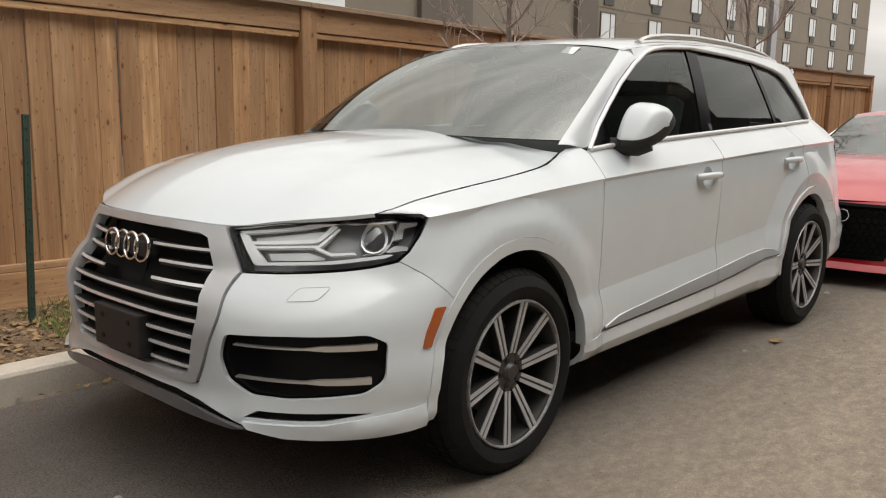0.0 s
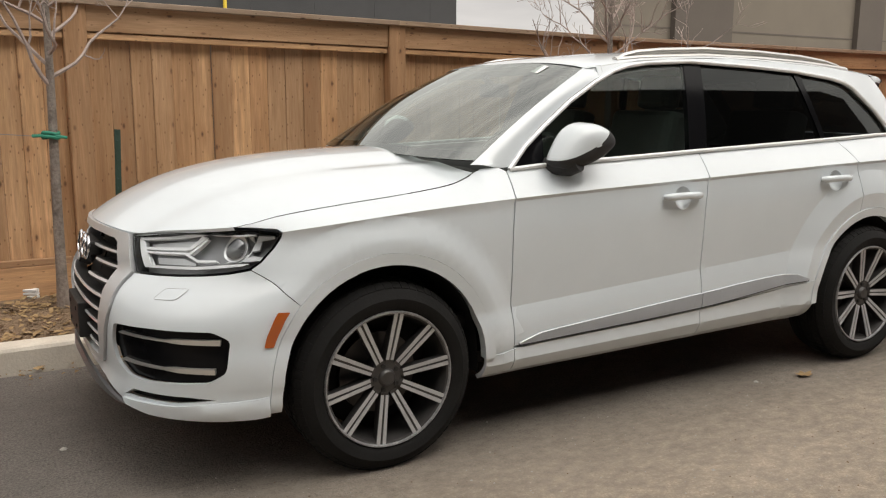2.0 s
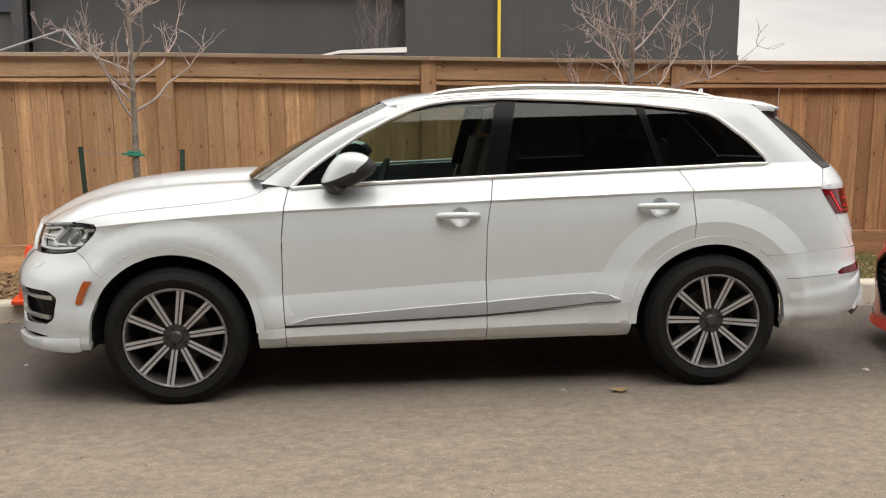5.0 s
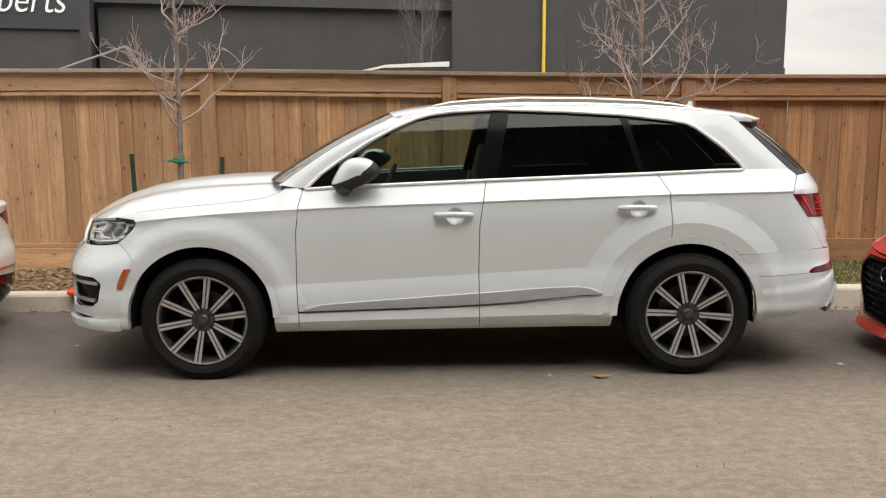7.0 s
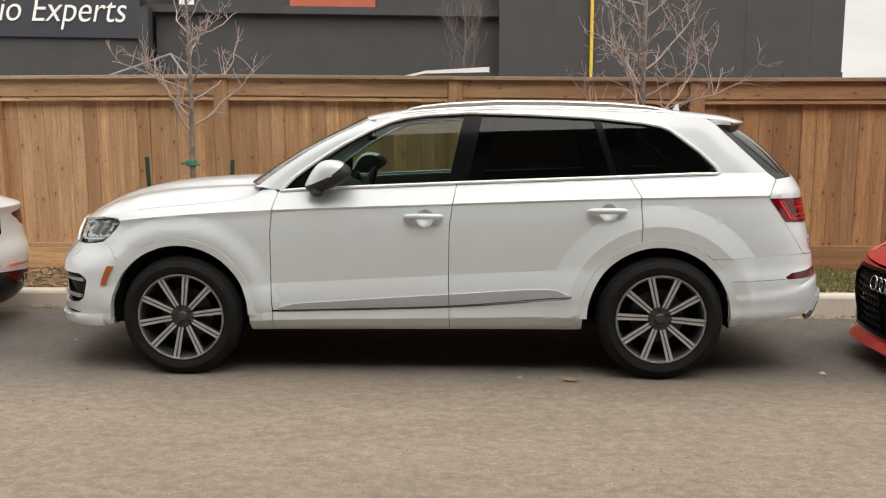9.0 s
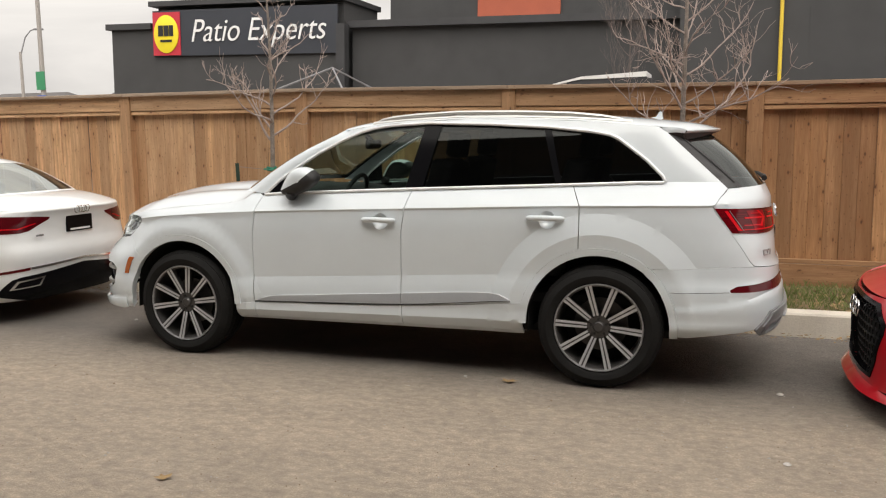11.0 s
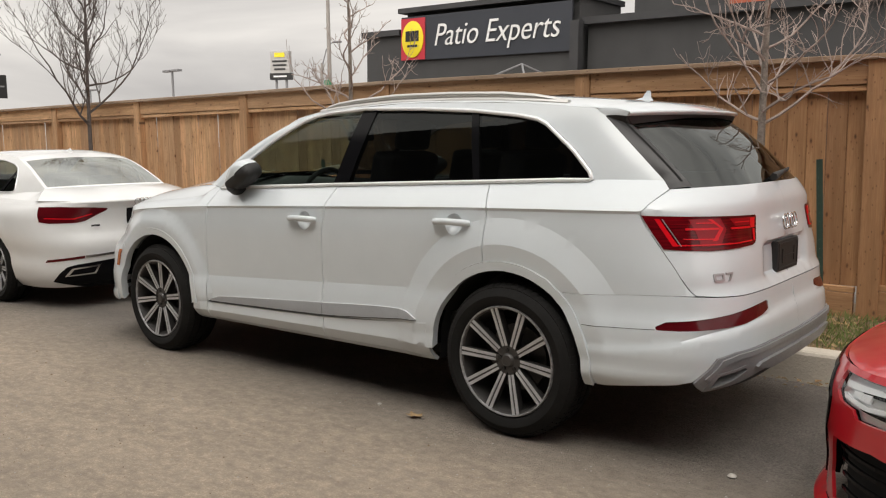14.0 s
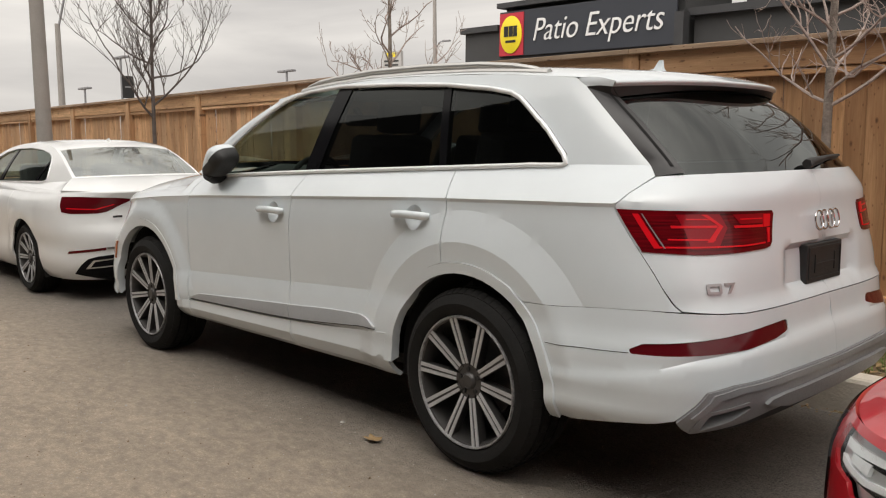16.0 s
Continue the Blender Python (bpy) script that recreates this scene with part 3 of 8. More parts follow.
def pane(name, tint, gloss=1.5, film=0.0):
    """Thin glass: tinted see-through with a mirror film that grows at grazing angles."""
    m = bpy.data.materials.new(name)
    m.use_nodes = True
    t = m.node_tree
    t.nodes.remove(t.nodes["Principled BSDF"])
    see, shine = N(m, "ShaderNodeBsdfTransparent"), N(m, "ShaderNodeBsdfGlossy", Roughness=0.015)
    see.inputs["Color"].default_value = (*tint, 1)
    shine.inputs["Color"].default_value = (0.93, 0.97, 0.95, 1)
    fr, ms, pw = N(m, "ShaderNodeLayerWeight", Blend=0.5), N(m, "ShaderNodeMixShader"), N(m, "ShaderNodeMath")
    pw.operation = "POWER"
    pw.inputs[1].default_value = 5.0
    L(m, fr.outputs["Facing"], pw.inputs[0])
    L(m, rerange(m, pw.outputs["Value"], film + ((gloss - 1) / (gloss + 1)) ** 2, 1.0), ms.inputs["Fac"])
    L(m, see.outputs["BSDF"], ms.inputs[1])
    L(m, shine.outputs["BSDF"], ms.inputs[2])
    L(m, ms.outputs["Shader"], t.nodes["Material Output"].inputs["Surface"])
    return m


WHITE_PAINT = paint("white_car_paint", (0.65, 0.70, 0.73))
SALOON_PAINT = paint("bright_white_car_paint", (0.79, 0.80, 0.80))
RED_PAINT = paint("red_car_paint", (0.50, 0.006, 0.016))
BLACK_GLOSS = material("gloss_black_trim", (0.006, 0.006, 0.007), 0.12, Specular_IOR_Level=0.10)
FIN_GREY = material("dark_grey_gloss_trim", (0.038, 0.037, 0.038), 0.30, Specular_IOR_Level=0.3)
BLACK_PLASTIC = speckled("black_plastic", (0.012, 0.012, 0.012), (0.022, 0.021, 0.021), 0.6, 12.0, 200.0, 0.15, 0.001)
BLACK_DEEP = material("dark_cavity_plastic", (0.006, 0.006, 0.006), 0.9)
SLAT_CHROME = material("slat_chrome", (0.84, 0.85, 0.87), 0.25, 0.3)
FRAME_SILVER = material("silver_grille_frame", (0.54, 0.55, 0.56), 0.30, 0.35)
CHROME = material("chrome", (0.72, 0.72, 0.73), 0.12, 1.0)
SKID = speckled("satin_skid_plate", (0.31, 0.31, 0.32), (0.25, 0.25, 0.26), 0.36, 6.0, 150.0, 0.05, 0.0005, metal=0.3)
CHIN = speckled("dark_chin_plastic", (0.15, 0.15, 0.155), (0.11, 0.11, 0.115), 0.42, 6.0, 150.0, 0.05, 0.0005, metal=0.15)
BADGE = material("badge_chrome", (0.42, 0.42, 0.43), 0.35, 0.6)
TRIM_CHROME = material("trim_chrome", (0.84, 0.85, 0.86), 0.26, 0.3)
SATIN = material("satin_aluminium", (0.60, 0.59, 0.57), 0.28, 0.7)
GREY_TRIM = speckled("grey_door_strip", (0.42, 0.445, 0.475), (0.37, 0.392, 0.42), 0.34, 6.0, 150.0, 0.05, 0.0005, metal=0.12)
RIM_LIP = speckled("scuffed_rim_lip", (0.50, 0.50, 0.51), (0.10, 0.10, 0.105), 0.4, 22.0, 150.0, 0.1, 0.0005, metal=0.45)
MACHINED = speckled("machined_alloy", (0.58, 0.59, 0.61), (0.42, 0.43, 0.45), 0.36, 9.0, 150.0, 0.05, 0.0005, metal=0.45)
RIM_DARK = speckled("dark_grey_alloy", (0.055, 0.053, 0.052), (0.085, 0.08, 0.078), 0.42, 9.0, 150.0, 0.05, 0.0005, metal=0.5)
RUBBER = speckled("tyre_rubber", (0.0075, 0.0073, 0.0072), (0.0145, 0.014, 0.0135), 0.78, 7.0, 90.0, 0.25, 0.002)
RUBBER.node_tree.nodes["Principled BSDF"].inputs["Specular IOR Level"].default_value = 0.2
AMBER = material("amber_lens", (0.42, 0.09, 0.012), 0.22, Coat_Weight=0.6)
RED_LENS = material("red_lens", (0.15, 0.004, 0.006), 0.10, Specular_IOR_Level=0.35)
lens_streak = noise_fac(RED_LENS, coords(RED_LENS, (3.0, 3.0, 90.0)), 1.5, 2.0, 0.5, 0.30, 0.70)
finish(RED_LENS, mix(RED_LENS, lens_streak, (0.055, 0.001, 0.003), (0.16, 0.002, 0.006)))
RED_MID = material("red_lens_panel", (0.25, 0.003, 0.009), 0.12, Specular_IOR_Level=0.35)
RED_BRIGHT = material("red_lamp_tube", (0.66, 0.006, 0.014), 0.2, Specular_IOR_Level=0.35)
RED_DARK = material("dark_red_lens", (0.085, 0.003, 0.006), 0.12, Specular_IOR_Level=0.35)
LAMP_GREY = material("lamp_housing", (0.25, 0.25, 0.26), 0.3, 0.3)
LENS_GLASS = material("projector_glass", (0.10, 0.10, 0.105), 0.05, 0.3, Coat_Weight=1.0)
LAMP_SILVER = material("lamp_reflector", (0.62, 0.625, 0.63), 0.32, 0.7)
LAMP_TUBE = material("lamp_light_guide", (0.88, 0.89, 0.90), 0.25)
CLEAR = pane("clear_lamp_cover", (0.92, 0.94, 0.95), 1.4)
GLASS_FRONT = pane("windscreen_glass", (0.50, 0.57, 0.53), 1.52, 0.20)
GLASS_REAR = pane("rear_privacy_glass", (0.075, 0.08, 0.08), 1.52, 0.045)
GLASS_SIDE = pane("side_glass", (0.50, 0.60, 0.55), 1.40, 0.0)
GLASS_DARK = pane("privacy_glass", (0.078, 0.083, 0.085), 1.38, 0.0)
SALOON_GLASS = pane("pale_rear_glass", (0.42, 0.48, 0.45), 1.52, 0.36)
SEAT = speckled("grey_leather", (0.10, 0.10, 0.10), (0.075, 0.075, 0.075), 0.55, 8.0, 120.0, 0.1)
DASH = speckled("dashboard_vinyl", (0.035, 0.035, 0.036), (0.05, 0.05, 0.05), 0.6, 8.0, 150.0, 0.1)
HEADLINER = material("headliner_cloth", (0.42, 0.41, 0.39), 0.95)

# ---- panels on a car's shell ----
from mathutils.geometry import delaunay_2d_cdt


def curve(*pairs):
    """A smooth function through (x, y) pairs."""
    px, py = [p[0] for p in pairs], [p[1] for p in pairs]
    n = len(px)
    d = [(py[i + 1] - py[i]) / (px[i + 1] - px[i]) for i in range(n - 1)]
    m = [d[0]] + [0.0 if d[i - 1] * d[i] <= 0 else 2 * d[i - 1] * d[i] / (d[i - 1] + d[i]) for i in range(1, n - 1)] + [d[-1]]

    def f(x):
        if x <= px[0]:
            return py[0] + m[0] * (x - px[0]) * 0.0
        if x >= px[-1]:
            return py[-1]
        i = 0
        while x > px[i + 1]:
            i += 1
        h = px[i + 1] - px[i]
        t = (x - px[i]) / h
        return py[i] * (1 + 2 * t) * (1 - t) ** 2 + m[i] * h * t * (1 - t) ** 2 + py[i + 1] * t * t * (3 - 2 * t) + m[i + 1] * h * t * t * (t - 1)

    return f


def step(a, b, x):
    t = min(max((x - a) / (b - a), 0), 1)
    return t * t * (3 - 2 * t)


class Shell:
    """The outside of a car below the roof, as a sheet wound round it: a place is (a, z), where a is x along the side and runs on round the
    front and rear corners to the middle. side(x, z): half width. nose(z), tail(z): lengths of the rounded ends before x0 and behind x1."""

    def __init__(self, side, x0, nose, front_power, x1, tail, rear_power, reach=0.0):
        self.side, self.x0, self.x1, self.nose, self.tail, self.fp, self.rp = side, x0, x1, nose, tail, front_power, rear_power
        self.reach = reach
        self.ft = self.table(x0, self.nose(0.65), self.fp(0.65))
        self.rt = self.table(x1, self.tail(0.65), self.rp(0.65))

    def table(self, xe, length, power):
        w, out, last, total = self.side(xe, 0.65), [0.0], None, 0.0
        for i in range(241):
            th = math.pi / 2 * (1 - i / 240)
            p = (length * math.cos(th) ** (2 / power) if th < math.pi / 2 else 0.0, w * math.sin(th) ** (2 / power) if th > 0 else 0.0)
            if last:
                total += math.dist(p, last)
                out.append(total)
            last = p
        return out

    def ends(self, which):
        return self.x0 - self.ft[-1] if which < 0 else self.x1 + self.rt[-1]

    def theta(self, table, s):
        lo, hi = 0, len(table) - 1
        s = min(max(s, 0.0), table[-1])
        while hi - lo > 1:
            mid = (lo + hi) // 2
            lo, hi = (mid, hi) if table[mid] <= s else (lo, mid)
        k = lo + (s - table[lo]) / max(table[hi] - table[lo], 1e-9)
        return math.pi / 2 * (1 - k / (len(table) - 1))

    def at(self, a, z):
        if a < self.x0 or a > self.x1:
            front = a < self.x0
            xe, sgn, table, ln, pw = (self.x0, -1, self.ft, self.nose(z), self.fp(z)) if front else (self.x1, 1, self.rt, self.tail(z), self.rp(z))
            th = self.theta(table, abs(a - xe))
            c, s = max(math.cos(th), 0.0), max(math.sin(th), 0.0)
            x = xe + sgn * ln * c ** (2 / pw)
            return Vector((x, -self.side(min(max(x, self.x0 - self.reach), self.x1 + self.reach), z) * s ** (2 / pw), z))
        return Vector((a, -self.side(a, z), z))

    def a_of(self, y, z, front):
        """The place round the end at which the sheet is y from the middle at height z."""
        pw = (self.fp if front else self.rp)(z)
        xe = self.x0 if front else self.x1
        table = self.ft if front else self.rt
        x, ln = xe, (self.nose if front else self.tail)(z)
        for _ in range(6):
            th = math.asin(min((y / self.side(min(max(x, self.x0 - self.reach), self.x1 + self.reach), z)) ** (pw / 2), 1.0))
            x = xe + (-1 if front else 1) * ln * math.cos(th) ** (2 / pw)
        k = (1 - th / (math.pi / 2)) * (len(table) - 1)
        i = min(int(k), len(table) - 2)
        s = table[i] + (table[i + 1] - table[i]) * (k - i)
        return xe - s if front else xe + s

    def normal(self, a, z):
        e = 0.004
        da, dz = self.at(a + e, z) - self.at(a - e, z), self.at(a, z + e) - self.at(a, z - e)
        n = da.cross(dz)
        return n.normalized() if n.length > 1e-9 else Vector((0, -1, 0))


def inside(p, poly):
    x, z, hit = p[0], p[1], False
    for (x0, z0), (x1, z1) in zip(poly, poly[1:] + poly[:1]):
        if (z0 > z) != (z1 > z) and x < (x1 - x0) * (z - z0) / (z1 - z0) + x0:
            hit = not hit
    return hit


def dense(poly, h, closed=True):
    out = []
    ring = list(zip(poly, poly[1:] + poly[:1])) if closed else list(zip(poly, poly[1:]))
    for (x0, z0), (x1, z1) in ring:
        n = max(1, math.ceil(math.hypot(x1 - x0, z1 - z0) / h))
        out += [(x0 + (x1 - x0) * i / n, z0 + (z1 - z0) * i / n) for i in range(n)]
    return out if closed else out + [poly[-1]]


def rounded(poly, r=0.012, n=3):
    """The outline with its corners rounded."""
    out = []
    for i, p in enumerate(poly):
        p, a, b = Vector(p), Vector(poly[i - 1]), Vector(poly[(i + 1) % len(poly)])
        la, lb = (a - p).length, (b - p).length
        k = min(r, la * 0.45, lb * 0.45)
        s, e = p + (a - p) / la * k, p + (b - p) / lb * k
        for j in range(n + 1):
            t = j / n
            q = s * (1 - t) ** 2 + p * 2 * t * (1 - t) + e * t * t
            out.append((q.x, q.y))
    return out


def skin(at, normal, outline, holes=(), lines=(), h=0.04, lift=0.0, turn=0.014, mirror=False, near=None):
    """A panel cut from a sheet at(a, z) along an outline, with openings, and its rim turned inwards by turn."""
    rings = [dense(list(outline), h * 0.6)] + [dense(list(o), h * 0.5) for o in holes]
    pts, edges = [], []
    for ring in rings:
        k = len(pts)
        pts += ring
        edges += [(k + i, k + (i + 1) % len(ring)) for i in range(len(ring))]
    for ln in lines:
        ln = [p for p in dense(list(ln), h * 0.6, False) if inside(p, rings[0]) and not any(inside(p, o) for o in rings[1:])]
        k = len(pts)
        pts += ln
        edges += [(k + i, k + i + 1) for i in range(len(ln) - 1) if math.dist(ln[i], ln[i + 1]) < h]
    taken = np.array(pts)
    lo, hi = taken.min(0), taken.max(0)
    row, z = 0, lo[1] + h * 0.5
    extra = []
    while z < hi[1]:
        x = lo[0] + h * (0.5 if row % 2 else 1.0)
        while x < hi[0]:
            if inside((x, z), rings[0]) and not any(inside((x, z), o) for o in rings[1:]):
                if ((taken - (x, z)) ** 2).sum(1).min() > (0.45 * h) ** 2:
                    extra.append((x, z))
            x += h
        z += h * 0.87
        row += 1
    pts += extra
    vs, _, tris, _, _, _ = delaunay_2d_cdt([Vector(p) for p in pts], edges, [], 0, 1e-5)
    keep = []
    for t in tris:
        c = (sum(vs[i].x for i in t) / 3, sum(vs[i].y for i in t) / 3)
        if inside(c, rings[0]) and not any(inside(c, o) for o in rings[1:]):
            keep.append(tuple(t))
    g = Geo()
    s = -1 if mirror else 1
    place, norm = [], []
    for p in vs:
        n = normal(p.x, p.y)
        q = at(p.x, p.y) + n * (lift(p.x, p.y) if callable(lift) else lift)
        place.append(q)
        norm.append(n)
    used = {}
    for t in keep:
        for i in t:
            used.setdefault(i, len(used))
    order = sorted(used, key=used.get)
    verts = [(place[i].x, place[i].y * s, place[i].z) for i in order]
    faces = [tuple(used[i] for i in t) for t in keep]
    if turn:
        count = {}
        for t in faces:
            for e in ((t[0], t[1]), (t[1], t[2]), (t[2], t[0])):
                count[tuple(sorted(e))] = count.get(tuple(sorted(e)), []) + [e]
        inner = {}
        for es in count.values():
            if len(es) == 1:
                a, b = es[0]
                for i in (a, b):
                    if i not in inner:
                        q = place[order[i]] - norm[order[i]] * turn
                        inner[i] = len(verts)
                        verts.append((q.x, q.y * s, q.z))
                faces.append((b, a, inner[a], inner[b]))
    g.add(verts, faces)
    return g


def patch(f, nu, nv, turn=0.0, mirror=False):
    """A sheet from f(u, v), both 0 to 1."""
    g = Geo()
    s = -1 if mirror else 1
    vs = [f(i / nu, j / nv) for j in range(nv + 1) for i in range(nu + 1)]
    n = nu + 1
    return g.add([(p[0], p[1] * s, p[2]) for p in vs], [(j * n + i, j * n + i + 1, (j + 1) * n + i + 1, (j + 1) * n + i) for j in range(nv) for i in range(nu)])


def arc(cx, cz, r, a0, a1, n=28):
    return [(cx + r * math.cos(radians(a0 + (a1 - a0) * i / n)), cz + r * math.sin(radians(a0 + (a1 - a0) * i / n))) for i in range(n + 1)]


# ---- wheels ----


def wheel_parts(radius, rim, width, spokes, paired=True):
    """Meshes of a wheel about the local y axis, its outer face towards -y."""
    made = []
    w = width / 2
    tyre = Geo().lathe([(rim - 0.012, -w + 0.03), (rim + 0.004, -w + 0.004), (rim + 0.02, -w - 0.006), (rim + 0.05, -w - 0.012), (radius - 0.045, -w - 0.004), (radius - 0.025, -w + 0.008),
                        (radius - 0.010, -w + 0.026), (radius - 0.002, -w + 0.045), (radius - 0.010, -w + 0.047), (radius - 0.010, -w + 0.056), (radius, -w + 0.058), (radius, -0.035), (radius - 0.010, -0.033), (radius - 0.010, -0.022), (radius, -0.02), (radius, 0.02), (radius - 0.010, 0.022), (radius - 0.010, 0.033), (radius, 0.035), (radius - 0.002, w - 0.05), (radius - 0.012, w - 0.02), (radius - 0.05, w), (rim, w - 0.01)], 72)
    made.append(("tyre", tyre, RUBBER, 40))
    tread = Geo()
    for k in range(64):
        m = Matrix.Rotation(2 * math.pi * k / 64, 4, "Y")
        for y0, y1, r0, r1 in ((-w + 0.012, -w + 0.044, radius - 0.020, radius - 0.001), (-w + 0.059, -0.036, radius, radius + 0.001), (-0.019, 0.019, radius, radius + 0.001)):
            hw = math.pi * radius / 64 * 0.80
            tread.add([m @ Vector(p) for p in ((-hw, y0, r0 - 0.004), (hw, y0, r0 - 0.004), (hw, y1, r1 - 0.004), (-hw, y1, r1 - 0.004), (-hw, y0, r0 + 0.003), (hw, y0, r0 + 0.003), (hw, y1, r1 + 0.002), (-hw, y1, r1 + 0.002))], [(4, 5, 6, 7), (0, 1, 5, 4), (1, 2, 6, 5), (2, 3, 7, 6), (3, 0, 4, 7)])
    made.append(("tread", tread, RUBBER, 0))
    barrel = Geo().lathe([(rim + 0.002, -w + 0.012), (rim - 0.006, -w + 0.004), (rim - 0.016, -w + 0.010), (rim - 0.022, -w + 0.03), (rim - 0.03, w - 0.03), (rim, w - 0.01)], 64)
    made.append(("rim", barrel, RIM_DARK, 40))
    lip = Geo().lathe([(rim + 0.002, -w + 0.006), (rim - 0.002, -w - 0.003), (rim - 0.0075, -w - 0.002), (rim - 0.011, -w + 0.010)], 72)
    made.append(("rim_lip", lip, RIM_LIP, 40))
    made.append(("brake_disc", Geo().lathe([(0.07, 0.0), (0.07, -0.012), (0.165, -0.012), (0.165, 0.02)], 48), RIM_DARK, 40))
    made.append(("backing_disc", Geo().lathe([(0.0, 0.03), (0.2, 0.03), (rim - 0.03, 0.05)], 48), BLACK_DEEP, 40))
    for i in range(spokes):
        m = Matrix.Rotation(2 * math.pi * (i + 0.25) / spokes, 4, "Y")
        y_in, y_out = -w + 0.035, -w + 0.008
        r0, r1 = 0.06, rim - 0.012
        h0, h1 = 0.0165, 0.0205
        body = Geo()
        top = [(-h0, y_in, r0), (h0, y_in, r0), (h1, y_out + 0.004, r1), (-h1, y_out + 0.004, r1)]
        low = [(-h0 * 0.8, y_in + 0.05, r0), (h0 * 0.8, y_in + 0.05, r0), (h1 * 0.6, y_out + 0.05, r1), (-h1 * 0.6, y_out + 0.05, r1)]
        body.add([m @ Vector(p) for p in top + low], [(0, 1, 2, 3), (7, 6, 5, 4), (0, 4, 5, 1), (1, 5, 6, 2), (2, 6, 7, 3), (3, 7, 4, 0)])
        made.append(("spoke", body, RIM_DARK, 0))
        bright = Geo()
        for sg in (-1, 1):
            q = [(sg * h0 * 0.24, y_in - 0.001, r0 + 0.012), (sg * h0, y_in - 0.001, r0 + 0.012), (sg * h1, y_out, r1 + 0.004), (sg * h1 * 0.24, y_out, r1 + 0.004)]
            q2 = [(x, y - 0.004, z) for x, y, z in q]
            bright.add([m @ Vector(p) for p in q + q2], [(0, 1, 2, 3), (4, 5, 6, 7), (0, 1, 5, 4), (1, 2, 6, 5), (2, 3, 7, 6), (3, 0, 4, 7)])
        made.append(("spoke_face", bright, MACHINED, 0))
    made.append(("hub", Geo().lathe([(0.0, -w + 0.026), (0.03, -w + 0.026), (0.034, -w + 0.03), (0.036, -w + 0.036), (0.062, -w + 0.038), (0.070, -w + 0.05), (0.070, 0.0)], 36), RIM_DARK, 30))
    made.append(("hub_cap", Geo().lathe([(0.0, -w + 0.02), (0.026, -w + 0.021), (0.031, -w + 0.026)], 30), RIM_DARK, 30))
    for i in range(5):
        a = 2 * math.pi * (i + 0.5) / 5
        made.append(("wheel_nut", Geo().lathe([(0.0, -w + 0.030), (0.009, -w + 0.030), (0.011, -w + 0.044)], 8, Matrix.Translation((0.050 * math.cos(a), 0, 0.050 * math.sin(a)))), BLACK_PLASTIC, 30))
    return [(nm, g.mesh(nm), mt, sm) for nm, g, mt, sm in made]


def add_wheels(car, meshes, places):
    first = True
    for x, y, z, flip, turn in places:
        hubpart = new("wheel")
        hubpart.parent = car
        hubpart.matrix_basis = pose(x, y, z, 0, turn, 180 if flip else 0)
        for nm, me, mt, sm in meshes:
            if first:
                me.materials.append(mt)
                if sm:
                    me.polygons.foreach_set("use_smooth", [True] * len(me.polygons))
                    me.set_sharp_from_angle(angle=radians(sm))
            part(nm, me, mt, hubpart)
        first = False

# ---- the white suv ----
suv = thing("suv", pose(0, 0, 0), "white seven-seat suv with a chrome slatted grille and ten-spoke alloy wheels", "car")
crease = curve((-1.2, 0.925), (-0.6, 0.93), (-0.46, 0.950), (-0.36, 0.968), (-0.25, 0.983), (-0.131, 0.995), (0.1, 1.013), (0.211, 1.021), (0.621, 1.043), (1.065, 1.061), (1.579, 1.078), (2.266, 1.102), (2.851, 1.119), (3.578, 1.129), (4.1, 1.132))
fold_z = lambda x: 0.593 + 0.053 * (min(max(x, 0.4), 2.6) - 0.746)
belt = curve((0.3, 1.135), (0.65, 1.150), (1.75, 1.196), (2.83, 1.234), (3.34, 1.252), (4.1, 1.27))
belt_y = curve((0.4, 0.825), (0.65, 0.835), (1.7, 0.842), (2.8, 0.822), (3.34, 0.782), (4.1, 0.70))
roof_mid = curve((0.9, 1.50), (1.145, 1.626), (1.2, 1.640), (1.35, 1.664), (1.6, 1.688), (2.1, 1.708), (2.7, 1.692), (3.2, 1.655), (3.5, 1.622), (3.9, 1.575))
door_section = curve((0.0, 0.895), (0.03, 0.928), (0.088, 0.954), (0.094, 0.955), (0.15, 0.9505), (0.155, 0.9505), (0.19, 0.957), (0.235, 0.959), (0.30, 0.957), (0.383, 0.9435), (0.387, 0.943), (0.44, 0.945), (0.59, 0.949), (0.78, 0.950), (0.90, 0.944), (0.960, 0.938), (0.982, 0.9375), (1.0, 0.944))
plan = curve((-0.46, 1.03), (-0.3, 1.015), (0.0, 1.0), (2.5, 1.0), (3.0, 0.992), (3.3, 0.972), (4.0, 0.95))
rear_plan = curve((0.0, 1.0), (3.0, 0.992), (3.3, 0.984), (4.0, 0.988))
HUB_F, HUB_R = 0.028, 2.985
ARCH_Z, ARCH_R, FLARE_R = 0.390, 0.434, 0.480
hood_side = curve((-0.6, 0.76), (-0.513, 0.798), (-0.42, 0.820), (-0.3, 0.834), (0.0, 0.835), (0.3, 0.815), (0.5, 0.785), (0.6, 0.78))


def lip_x(y):
    return -0.1 - 0.78 * max(1 - (abs(y) / 0.94) ** 2, 0.0) ** 0.5


lip_curve = curve((0, 0.946), (0.2, 0.944), (0.38, 0.937), (0.43, 0.936), (0.58, 0.957), (0.74, 0.976), (0.80, 0.983), (0.94, 0.985))


def lip_z(y):
    return lip_curve(abs(y))


